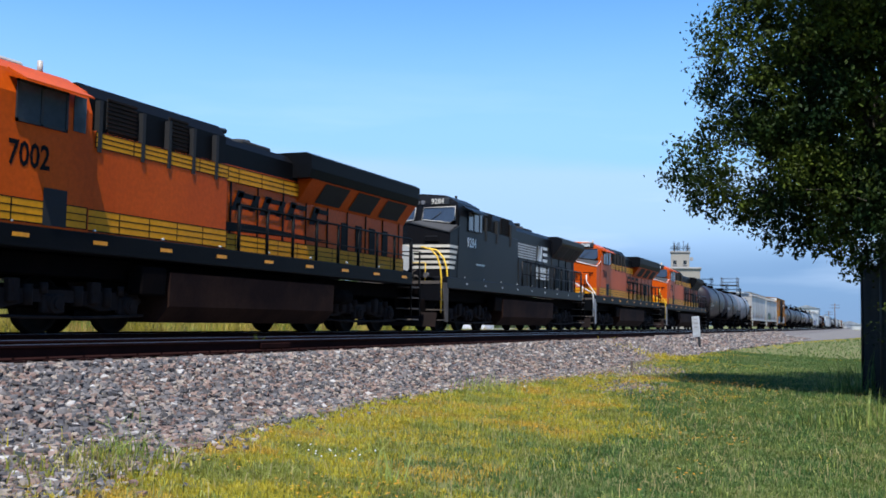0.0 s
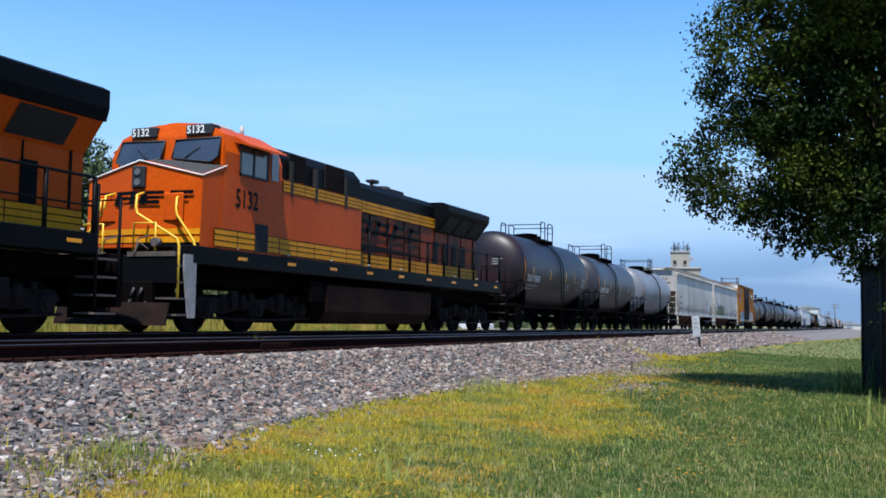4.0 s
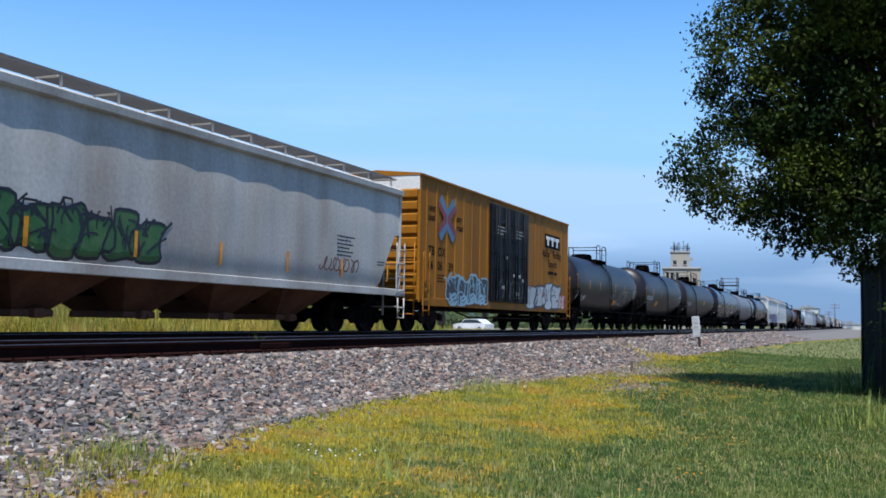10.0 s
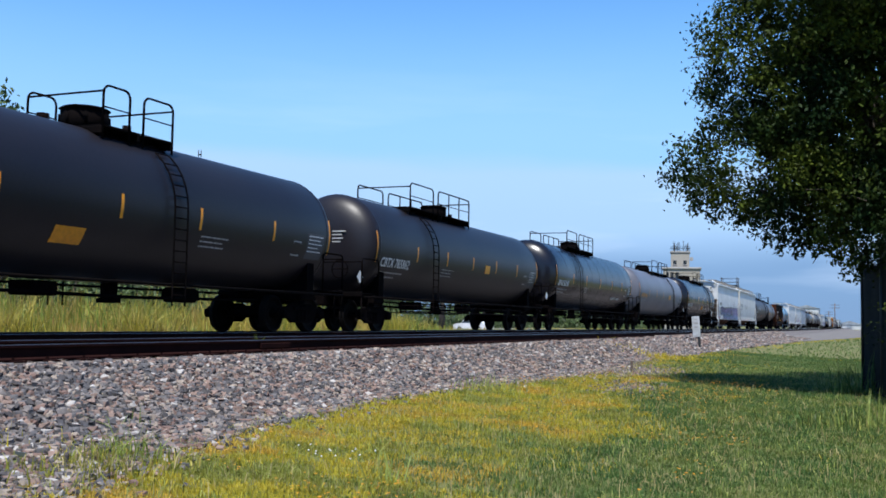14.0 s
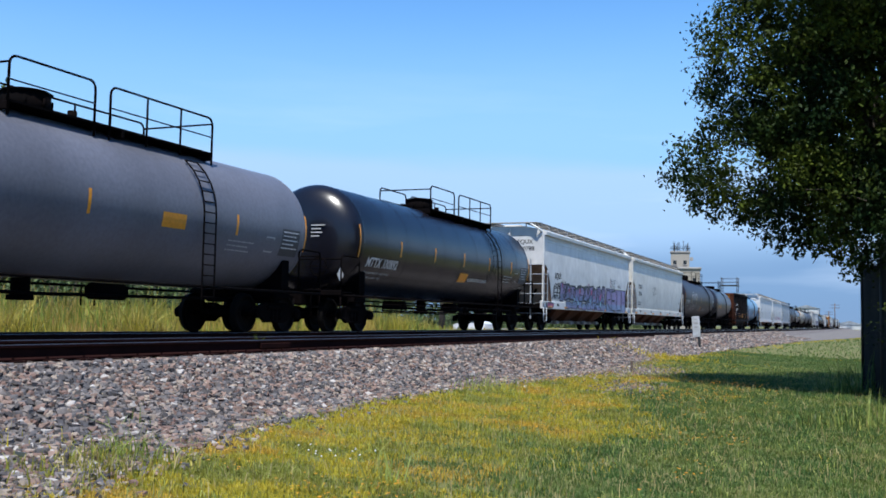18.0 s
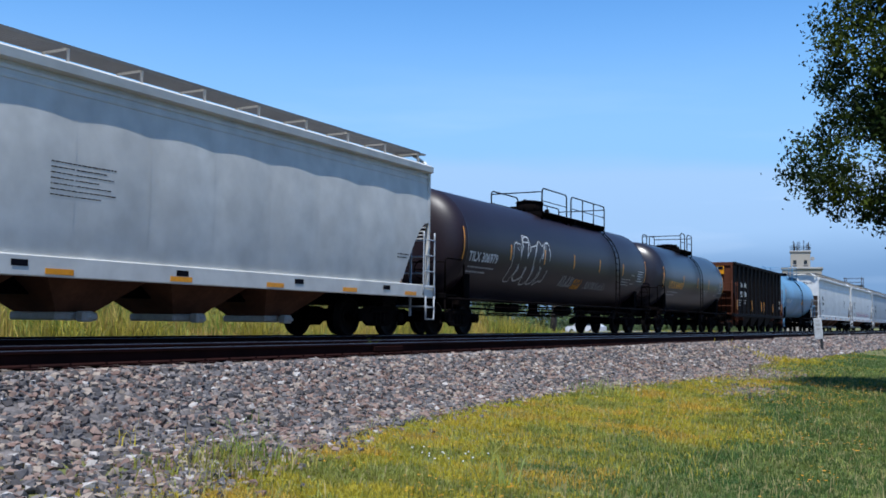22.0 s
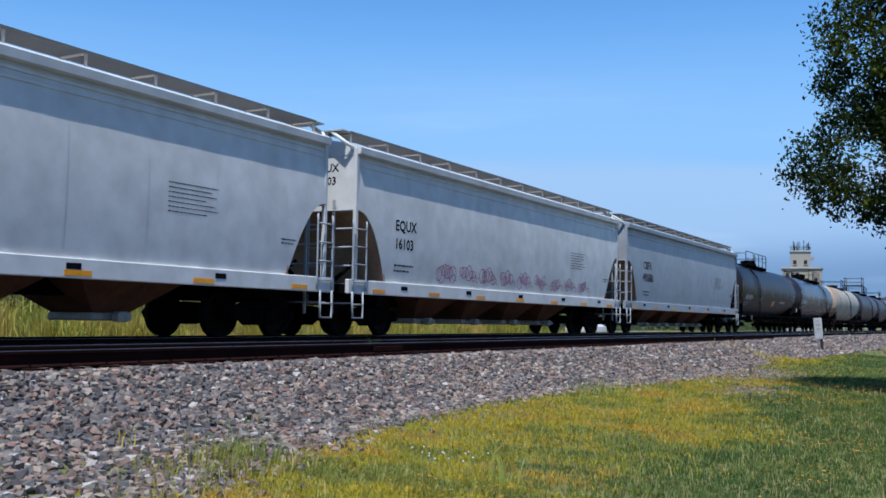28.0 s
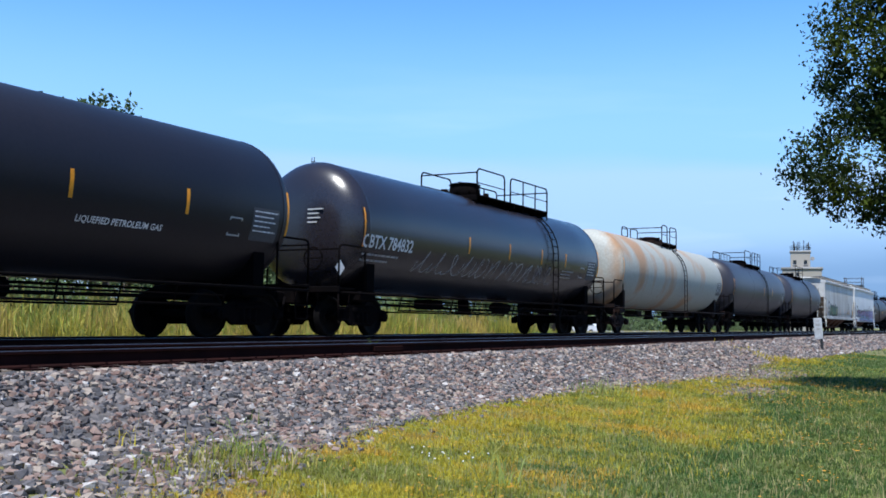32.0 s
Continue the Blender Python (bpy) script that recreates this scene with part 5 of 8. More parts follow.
# ---- open-top hopper ----
def open_hopper(i):
    car, L = car_at(i, "open_hopper", "dark ribbed open-top hopper car with rusty ends", "hopper car")
    a, b, W, z0, z1 = -L / 2 + 0.75, L / 2 - 0.75, 1.50, 0.92, 3.80
    surf = lambda z, y=0.0: W + 0.10
    for s in (1, -1):
        g = Geo()
        g.prism([(a, z1), (b, z1), (b, 2.2), (b - 1.3, z0), (a + 1.3, z0), (a, 2.2)], s * W - 0.03, s * W + 0.03, "x")
        part("side_sheet", g, GON_DARK, car)
        n = 12
        for k in range(n):
            y = a + 0.95 + (b - a - 1.9) * k / (n - 1)
            part("side_rib", Geo().prism([(s * (W + 0.02), y - 0.13), (s * (W + 0.12), y - 0.09), (s * (W + 0.12), y + 0.09), (s * (W + 0.02), y + 0.13)], z0, z1 - 0.08, "z"), GON_DARK, car)
        g = Geo().box(min(s * (W - 0.02), s * (W + 0.14)), max(s * (W - 0.02), s * (W + 0.14)), a - 0.05, b + 0.05, z1 - 0.10, z1 + 0.05, 0.015)
        part("top_chord", g, GON_DARK, car)
        part("side_sill", Geo().box(min(s * (W - 0.02), s * (W + 0.13)), max(s * (W - 0.02), s * (W + 0.13)), a - 0.3, b + 0.3, z0 - 0.06, z0 + 0.12, 0.015), GON_DARK, car)
    for s, e in ((1, a), (-1, b)):
        g = Geo()
        g.prism([(e, z1), (e + s * 0.05, z1), (e + s * 0.05, 2.4), (e + s * 2.6, 0.75), (e + s * 2.5, 0.68), (e, 2.3)], -W, W, "x")
        part("slope_end", g, GON_RUST, car)
        g = Geo()
        g.box(-W, W, min(e - s * 0.06, e), max(e - s * 0.06, e), z1 - 0.16, z1 + 0.04, 0.01)
        for x in (-W + 0.05, -0.5, 0.5, W - 0.05):
            g.box(x - 0.05, x + 0.05, min(e - s * 0.16, e - s * 0.06), max(e - s * 0.16, e - s * 0.06), 1.0, z1, 0.01)
        part("end_frame", g, GON_RUST, car)
        g = Geo()
        for k in range(6):
            g.cyl((0.45, e - s * 0.22, 0.6 + 0.42 * k), (W - 0.02, e - s * 0.22, 0.6 + 0.42 * k), 0.022, 6)
        for x in (0.45, W - 0.02):
            g.tube([(x, e - s * 0.22, 0.45), (x, e - s * 0.22, 2.85)], 0.025)
        part("end_ladder", g, GON_RUST, car)
        g = Geo()
        ladder(g, W + 0.12, e + s * 0.05, e + s * 0.5, 0.42, 2.75, 6)
        part("side_ladder", g, GON_RUST, car)
        part("end_platform", Geo().box(-1.4, 1.4, min(e, e - s * 0.5), max(e, e - s * 0.5), 0.98, 1.06, 0.01), GON_RUST, car)
    part("end_panel", Geo().box(0.1, 1.05, a - 0.18, a - 0.165, z1 - 0.62, z1 - 0.18), YELLOW, car, "yellow number panel")
    part("end_panel", Geo().box(0.15, 1.0, a - 0.19, a - 0.181, z1 - 0.38, z1 - 0.2), DARK_MARK, car)
    front_letters("EAMX", 0.17, WHITE, car, 0.3, a - 0.194, z1 - 0.35, "end_mark")
    front_letters("922786", 0.2, DARK_MARK, car, 0.22, a - 0.186, z1 - 0.59, "end_mark")
    n = 4
    y0, y1 = a + 2.7, b - 2.7
    for k in range(n):
        yc = y0 + (y1 - y0) * (k + 0.5) / n
        g = Geo()
        h = (y1 - y0) / n / 2
        top = [(W - 0.05, yc - h, z0), (W - 0.05, yc + h, z0), (-W + 0.05, yc + h, z0), (-W + 0.05, yc - h, z0)]
        bot = [(W - 0.25, yc - 0.3, 0.34), (W - 0.25, yc + 0.3, 0.34), (-W + 0.25, yc + 0.3, 0.34), (-W + 0.25, yc - 0.3, 0.34)]
        g.rings([bot, top], True, False)
        part("discharge_bay", g, GON_DARK, car)
    g = Geo().box(-0.33, 0.33, -L / 2 + 0.4, L / 2 - 0.4, 0.70, 1.02, 0.03)
    part("centre_sill", g, RUSTY_GEAR, car)
    for s in (-1, 1):
        truck(car, s * (L / 2 - 1.95), RUSTY_GEAR)
    couplers(car, L / 2, RUSTY_GEAR)
    sf = lambda z, y=0.0: W + 0.125
    letters("EA", 0.34, WHITE, car, a + 1.30, 2.52, sf, "reporting_mark")
    letters("MX", 0.34, WHITE, car, a + 2.2, 2.52, sf, "reporting_mark")
    letters("922", 0.42, WHITE, car, a + 1.15, 1.98, sf, "reporting_mark", 0.85)
    letters("786", 0.42, WHITE, car, a + 2.15, 1.98, sf, "reporting_mark", 0.85)
    bars(car, DULL_WHITE, sf, a + 0.7, 1.80, (0.7, 0.55, 0.6), 0.06, 0.14)
    bars(car, DULL_WHITE, sf, a + 2.0, 1.80, (0.7, 0.55), 0.06, 0.14)
    for y in (0.35, 4.1, 6.75, 7.5, 10.3, b - a - 0.4):
        part("reflective_stripe", Geo().box(W + 0.125, W + 0.13, a + y, a + y + 0.1, 1.25, 1.8), AMBER, car)
    g = Geo()
    for d in ((0, 0, 0.45, 0.03), (0, 0.42, 0.45, 0.45), (0, 0, 0.03, 0.45), (0.42, 0, 0.45, 0.45)):
        patch(g, sf, b - 1.3 + d[0], b - 1.3 + d[2], 1.5 + d[1], 1.5 + d[3], rows=1)
    part("stencil_box", g, WHITE, car)
    return car


# ---- locomotives ----
def loco_frame(g):
    """Side frame of a three-axle locomotive truck at x = 0."""
    g.prism([(-2.35, 0.62), (-2.2, 0.78), (2.2, 0.78), (2.35, 0.62), (2.2, 0.50), (1.25, 0.42), (0.6, 0.56), (-0.6, 0.56), (-1.25, 0.42), (-2.2, 0.50)], -0.06, 0.06, "x")
    for y in (-1.95, 0.0, 1.95):
        g.cyl((0.0, y, 0.53), (0.17, y, 0.53), 0.17, 12)
        g.cyl((0.17, y, 0.53), (0.21, y, 0.53), 0.10, 10)
        g.box(-0.03, 0.10, y - 0.27, y + 0.27, 0.36, 0.70, 0.03)
    for y in (-1.35, -0.6, 0.6, 1.35):
        g.cyl((0.05, y, 0.50), (0.05, y, 0.86), 0.10, 10)
        g.cyl((0.10, y + 0.33, 0.72), (0.10, y + 0.33, 0.9), 0.07, 8)
    g.tube([(0.14, -2.3, 0.35), (0.14, -0.8, 0.30), (0.14, 0.8, 0.30), (0.14, 2.3, 0.35)], 0.03)
    g.box(0.02, 0.16, -1.1, -0.85, 0.55, 0.95, 0.02)
    g.box(0.02, 0.16, 0.85, 1.1, 0.55, 0.95, 0.02)


def loco_core(g):
    g.box(-0.9, 0.9, -2.2, 2.2, 0.45, 0.85, 0.05)
    for y in (-1.95, 0, 1.95):
        g.cyl((-0.9, y, 0.53), (0.9, y, 0.53), 0.1, 10)


def loco_truck(parent, y):
    t = part("truck", shared("loco_truck_core", loco_core, GRIME), None, parent, m=pose(0, y, 0))
    for s in (1, -1):
        part("side_frame", shared("loco_side_frame", loco_frame, TRUCK_DUST), None, t, m=pose(s * 1.08, 0, 0, 0, 0, 0 if s > 0 else 180))
        for q in (-1.95, 0.0, 1.95):
            part("wheel", shared("loco_wheel", wheel_geo(0.53), WHEEL), None, t, m=pose(s * 0.76, q, 0.53, 0, 0, 0 if s > 0 else 180))


def locomotive(i, label, number, paint, style):
    """style: 'new' (deep side wings over the radiator), 'old' (thin wings), 'black' (old in black)."""
    car, L = car_at(i, "locomotive", label, "locomotive", "locomotives of the train")
    f = -L / 2                       # front coupling
    Y = lambda d: f + d              # distance back from the front
    E = L - 1.0                      # where the rear platform ends
    black = style == "black"
    new_style = style == "new"
    top_paint = paint if black else HOOD_BLACK
    rail_m = WHITE if new_style else RAILING_YELLOW
    # frame, deck and sills
    g = Geo().box(-1.05, 1.05, Y(1.0), Y(E + 0.1), 1.02, 1.42, 0.03)
    part("underframe", g, GRIME, car)
    for s in (1, -1):
        g = Geo().box(min(s * 1.0, s * 1.54), max(s * 1.0, s * 1.54), Y(1.2), Y(E - 0.6), 1.44, 1.82, 0.02)
        part("walkway_sill", g, HOOD_BLACK if not black else NS_BLACK, car)
        for j in range(9):
            y = Y(3.0 + (E - 4.2) * j / 8)
            w = 0.07 if black else 0.18
            part("sill_reflector", Geo().box(min(s * 1.541, s * 1.548), max(s * 1.541, s * 1.548), y - w, y + w, 1.61, 1.68), AMBER if not black else DULL_WHITE, car)
        for j in range(9):
            y = Y(2.8 + (E - 3.8) * j / 8)
            part("walkway_light", Geo().cyl((s * 1.5, y, 1.86), (s * 1.55, y, 1.86), 0.022, 8), LAMP_GLASS, car)
    # fuel tank
    g = Geo().prism([(-1.50, 0.55), (-1.2, 0.22), (1.2, 0.22), (1.50, 0.55), (1.52, 1.22), (-1.52, 1.22)], Y(6.95), Y(13.7))
    part("fuel_tank", g, TANK_GREY, car, "dust-brown fuel tank")
    part("battery_box", Geo().box(1.15, 1.5, Y(6.1), Y(6.85), 0.75, 1.3, 0.03), GRIME, car)
    part("air_reservoir", Geo().cyl((1.2, Y(14.0), 0.95), (1.2, Y(15.0), 0.95), 0.2, 12), GRIME, car)
    loco_truck(car, Y(4.2))
    loco_truck(car, Y(E - 3.4))
    couplers(car, L / 2)
    # plow, pilot and steps
    g = Geo()
    for s in (1, -1):
        q = [(0, Y(0.22), 0.16), (s * 1.42, Y(0.50), 0.16), (s * 1.42, Y(0.62), 0.62), (0, Y(0.40), 0.62)]
        q += [(x, y + 0.05, z) for x, y, z in q]
        g.add(q, [(0, 1, 2, 3), (7, 6, 5, 4), (3, 2, 6, 7), (1, 5, 6, 2), (0, 4, 5, 1)])
    part("pilot_plow", g, RUSTY_GEAR, car)
    g = Geo().box(-1.0, 1.0, Y(0.60), Y(0.68), 0.45, 1.05, 0.02)
    part("pilot_plate", g, GRIME, car)
    for x in (-0.75, -0.55, 0.55, 0.75):
        part("glad_hand", Geo().cyl((x, Y(0.52), 0.72), (x + 0.05, Y(0.56), 0.92), 0.035, 6), STEEL_DARK, car)
    for s in (1, -1):
        for k in range(4):
            z = 0.36 + 0.33 * k
            part("front_step", Geo().box(min(s * 0.98, s * 1.52), max(s * 0.98, s * 1.52), Y(0.75), Y(1.3), z, z + 0.04), DUSTY, car)
            part("rear_step", Geo().box(min(s * 1.0, s * 1.52), max(s * 1.0, s * 1.52), Y(E - 0.6), Y(E - 0.05), z, z + 0.04), DUSTY, car)
        part("rear_step_plate", Geo().box(min(s * 0.98, s * 1.02), max(s * 0.98, s * 1.02), Y(E - 0.7), Y(E), 0.3, 1.4), GRIME, car)
        g = Geo()
        g.prism([(Y(0.7), 0.3), (Y(1.3), 0.3), (Y(1.45), 1.4), (Y(0.7), 1.6)], s * 0.96 - 0.02, s * 0.96 + 0.02, "x")
        part("step_plate", g, GRIME, car)
        g = Geo()
        g.prism([(Y(1.10), 0.32), (Y(1.34), 0.32), (Y(1.34), 1.62), (Y(0.92), 1.62), (Y(0.92), 1.30)], s * 1.52 - 0.015, s * 1.52 + 0.015, "x")
        part("step_side_plate", g, DUSTY if black else STEP_GREY, car, "dusty plate beside the steps")
        part("platform_edge", Geo().box(min(s * 0.3, s * 1.5), max(s * 0.3, s * 1.5), Y(0.66), Y(0.72), 1.56, 1.66), DUSTY, car)
    part("end_plate", Geo().box(-1.5, 1.5, Y(0.68), Y(0.78), 1.0, 1.6, 0.02), HOOD_BLACK if not black else NS_BLACK, car)
    part("rear_end_plate", Geo().box(-1.5, 1.5, Y(E + 0.05), Y(E + 0.15), 0.5, 1.5, 0.02), GRIME, car)
    # nose: wide, its front a blunt wedge, the top falling to both sides
    n0, n1, low = Y(1.28), Y(2.35), 1.80
    vs = [(0, n0, low), (1.5, n0 + 0.18, low), (1.5, n0 + 0.22, 3.30), (0, n0 + 0.05, 3.66), (-1.5, n0 + 0.22, 3.30), (-1.5, n0 + 0.18, low),
          (1.52, n1, low), (1.52, n1, 3.62), (0, n1, 3.82), (-1.52, n1, 3.62), (-1.52, n1, low)]
    g = Geo().add(vs, [(0, 1, 2, 3), (5, 0, 3, 4), (1, 6, 7, 2), (10, 5, 4, 9), (3, 2, 7, 8), (4, 3, 8, 9)])
    nose = part("nose", g, paint, car)
    for s in (1, -1):
        q = [(s * 0.06, n0 + 0.16, 3.69), (s * 1.42, n0 + 0.30, 3.36), (s * 1.44, n1 - 0.06, 3.64), (s * 0.06, n1 - 0.02, 3.835)]
        part("nose_tread", Geo().add(q, [(0, 1, 2, 3) if s > 0 else (3, 2, 1, 0)]), NOSE_TREAD, nose)
    front = lambda x, up=0.0: n0 + 0.12 * abs(x) + up
    for s in (1, -1):
        part("nose_trim", Geo().tube([(0, n0 + 0.03, 3.665), (s * 1.5, n0 + 0.2, 3.31), (s * 1.53, n1 - 0.05, 3.63)], 0.018, 5), WHITE if not black else STEEL_DARK, nose)
        part("nose_door", Geo().box(min(s * 0.62, s * 1.12), max(s * 0.62, s * 1.12), front(0.9) - 0.04, front(0.9) + 0.02, 2.35 if not black else 3.0, 2.95 if not black else 3.2, 0.03), paint, nose)
    # cab
    c0, c1 = Y(2.10), Y(4.55)
    prof = [(-1.53, 1.80), (1.53, 1.80), (1.53, 3.95), (1.38, 4.36), (0.9, 4.62), (0.0, 4.70), (-0.9, 4.62), (-1.38, 4.36), (-1.53, 3.95)]
    if black:
        prof = [(x, z + (0.08 if z > 4 else 0.0)) for x, z in prof]
    g = Geo()
    fy = lambda z, y=0.0: c0 + max(0.0, z - 3.5) * 0.32
    g.rings([[(x, fy(z), z) for x, z in prof], [(x, c1, z) for x, z in prof]], True, False)
    cab = part("cab", g, paint, car)
    for s in (1, -1):
        pane = [(0.15, 3.84), (1.20, 3.70), (1.38, 3.82), (1.33, 4.28), (0.15, 4.26)]
        g = Geo().add([(s * x, fy(z) - 0.014, z) for x, z in pane], [(0, 1, 2, 3, 4) if s > 0 else (4, 3, 2, 1, 0)])
        w = part("windshield", g, WINDSHIELD, cab, "sloping windshield pane")
        ring = [(s * x, fy(z) - 0.02, z) for x, z in pane]
        part("window_frame", Geo().tube(ring + ring[:1], 0.024, 5), STEEL_DARK if not black else GALV, w)
        part("wiper", Geo().cyl((s * 0.5, fy(3.85) - 0.04, 3.82), (s * 0.85, fy(4.1) - 0.04, 4.1), 0.012, 4), STEEL_DARK, w)
        x0, x1 = sorted((s * 0.40, s * 1.10))
        part("number_box", Geo().box(x0, x1, fy(4.45) - 0.10, fy(4.45) + 0.25, 4.35, 4.60, 0.03), STEEL_DARK, cab)
    for x in (0.44, -1.06):
        front_letters(number, 0.24, WHITE if not black else CREAM, cab, x, fy(4.45) - 0.106, 4.40, "number")
    for k in (-1, 1):
        p = (0.0, n0 - 0.05, 3.30 + 0.11 * k) if not black else (0.10 * k, fy(4.45) - 0.06, 4.46)
        part("headlight", Geo().cyl(p, (p[0], p[1] + 0.14, p[2]), 0.075, 14), HEADLAMP, cab)
    if not black:
        part("headlight_housing", Geo().box(-0.17, 0.17, n0 - 0.03, n0 + 0.12, 3.06, 3.54, 0.03), STEEL_DARK, cab)
    for x in (-1.0, 1.0):
        part("ditch_light", Geo().cyl((x, Y(0.62), 1.85), (x, Y(0.78), 1.85), 0.09, 14), HEADLAMP, car)
    # side windows with awning
    for s in (1, -1):
        x = s * 1.535
        o = 0.25 if black else 0.0
        for ya, yb in ((2.82, 3.30), (3.36, 3.88)):
            part("side_window", Geo().box(min(x, x + s * 0.012), max(x, x + s * 0.012), Y(ya + o), Y(yb + o), 3.54, 4.14), GLASS, cab)
        g = Geo()
        for za, zb, ya, yb in ((3.49, 3.54, 2.77, 3.93), (4.14, 4.19, 2.77, 3.93), (3.49, 4.19, 2.77, 2.82), (3.49, 4.19, 3.88, 3.93), (3.49, 4.19, 3.30, 3.36)):
            g.box(min(x, x + s * 0.03), max(x, x + s * 0.03), Y(ya + o), Y(yb + o), za, zb)
        part("window_frame", g, STEEL_DARK, cab)
        g = Geo()
        g.add([(s * 1.45, Y(2.65), 4.36), (s * 1.45, Y(4.2), 4.36), (s * 1.88, Y(4.2), 4.14), (s * 1.88, Y(2.65), 4.14)] + [(s * 1.45, Y(2.65), 4.33), (s * 1.45, Y(4.2), 4.33), (s * 1.88, Y(4.2), 4.11), (s * 1.88, Y(2.65), 4.11)],
              [(0, 1, 2, 3), (7, 6, 5, 4), (3, 2, 6, 7), (0, 3, 7, 4), (1, 5, 6, 2)])
        part("window_awning", g, paint, cab)
        part("cab_rear_window", Geo().box(min(x, x + s * 0.014), max(x, x + s * 0.014), Y(4.08), Y(4.38), 3.55, 4.18), GLASS, cab)
    g = Geo().box(-0.45, 0.75, Y(2.9), Y(3.7), 4.60, 4.74, 0.05)
    g.cyl((0.6, Y(4.2), 4.62), (0.6, Y(4.2), 4.9), 0.05, 8)
    g.cyl((-0.55, Y(4.3), 4.6), (-0.55, Y(4.3), 4.8), 0.12, 10)
    part("roof_equipment", g, GALV if not black else NS_BLACK, cab)
    # equipment cabinet behind the cab: full width below, narrower above
    e0, e1 = Y(4.55), Y(8.9)
    g = Geo().box(-1.44, 1.44, e0, e1, 1.80, 3.68, 0.02)
    part("lower_cabinet", g, paint, car)
    tb = 4.55 if new_style else 4.45
    g = Geo().prism([(-1.36, 3.68), (1.36, 3.68), (1.36, tb - 0.25), (1.15, tb), (-1.15, tb), (-1.36, tb - 0.25)], e0, e1)
    part("upper_cabinet", g, top_paint, car)
    for s in (1, -1):
        for ya, yb in ((5.1, 5.9), (6.9, 7.5) if new_style else (6.9, 7.9)):
            part("intake_screen", Geo().box(min(s * 1.36, s * 1.375), max(s * 1.36, s * 1.375), Y(ya), Y(yb), 3.72, 4.36), GRILLE, car)
            for k in range(8):
                z = 3.74 + 0.08 * k
                part("louvre", Geo().box(min(s * 1.375, s * 1.41), max(s * 1.375, s * 1.41), Y(ya), Y(yb), z, z + 0.04), RUSTY_GEAR, car)
        for ya in (4.8, 6.0, 6.8, 7.6, 8.4) if new_style else (5.1, 6.3, 7.9):
            part("cabinet_post", Geo().box(min(s * 1.36, s * 1.47), max(s * 1.36, s * 1.47), Y(ya), Y(ya) + 0.09, 3.3, tb - 0.3), GRILLE, car)
    # long hood
    h1 = Y(min(E - 0.2, 18.95))
    hz = 4.42 if new_style else 4.30
    g = Geo().prism([(-1.02, 1.80), (1.02, 1.80), (1.02, hz - 0.62), (-1.02, hz - 0.62)], e1, h1)
    part("long_hood", g, ORANGE_SOOT if style == "old" else paint, car)
    g = Geo().prism([(-1.02, hz - 0.62), (1.02, hz - 0.62), (1.02, hz - 0.18), (0.85, hz), (-0.85, hz), (-1.02, hz - 0.18)], e1, h1)
    part("hood_top", g, top_paint, car)
    for s in (1, -1):
        for k in range(9):
            y = Y(9.6 + 9.0 * k / 8) if new_style else Y(9.0 + 9.6 * k / 8)
            part("hood_door_seam", Geo().box(min(s * 1.02, s * 1.045), max(s * 1.02, s * 1.045), y, y + (0.03 if k % 2 else 0.05), 1.8, hz - 0.7), HOOD_BLACK if not black else GRILLE, car)
        for k in range(4):
            y = Y(14.9 + 0.85 * k)
            part("hood_vent", Geo().box(min(s * 1.02, s * 1.04), max(s * 1.02, s * 1.04), y, y + 0.4, 1.95, 3.0, 0.01), HOOD_BLACK if not black else GRILLE, car)
    # radiator with wings
    r0, r1 = Y(12.3 if new_style else 15.0), Y(18.98)
    zl, zh = (3.72, 4.52) if new_style else (3.86, 4.30)
    if new_style:
        prof = [(-1.03, zl - 0.42), (1.03, zl - 0.42), (1.46, zl + 0.18), (1.56, zl + 0.38), (1.56, zh - 0.08), (1.40, zh), (-1.40, zh), (-1.56, zh - 0.08), (-1.56, zl + 0.38), (-1.46, zl + 0.18)]
    else:
        prof = [(-1.03, zl - 0.55), (1.03, zl - 0.55), (1.50, zl + 0.05), (1.54, zl + 0.15), (1.54, zh - 0.1), (1.30, zh), (-1.30, zh), (-1.54, zh - 0.1), (-1.54, zl + 0.15), (-1.50, zl + 0.05)]
    if new_style:
        flank = [prof[0], prof[1], prof[2], (1.2, zl + 0.2), (-1.2, zl + 0.2), prof[9]]
        part("radiator_flank", Geo().prism(flank, r0 + 0.25, r1 - 0.02), paint, car, "sloping orange radiator flank")
        wing = [(-1.50, zl + 0.16), (1.50, zl + 0.16), *prof[3:9]]
        part("radiator_cab", Geo().prism(wing, r0, r1), top_paint, car)
    else:
        part("radiator_cab", Geo().prism(prof, r0, r1), top_paint, car)
    for s in (1, -1):
        for k in range(3):
            g = Geo()
            ya = r0 + 1.0 + 1.85 * k if new_style else r0 + 0.3 + 1.2 * k
            yb = ya + (1.35 if new_style else 1.0)
            p0, p1 = prof[1], prof[2]
            q = lambda t: (s * (p0[0] + (p1[0] - p0[0]) * t + 0.012), p0[1] + (p1[1] - p0[1]) * t - 0.012)
            a_, b_ = q(0.12), q(0.92)
            g.add([(a_[0], ya, a_[1]), (a_[0], yb, a_[1]), (b_[0], yb, b_[1]), (b_[0], ya, b_[1])], [(0, 1, 2, 3)])
            part("radiator_grille", g, GRILLE, car)
    g = Geo()
    o = 0.0 if new_style else 1.6
    part("exhaust_housing", g.box(-0.5, 0.5, Y(10.8 + o), Y(12.1 + o), hz - 0.02, hz + 0.2, 0.04), GRILLE, car)
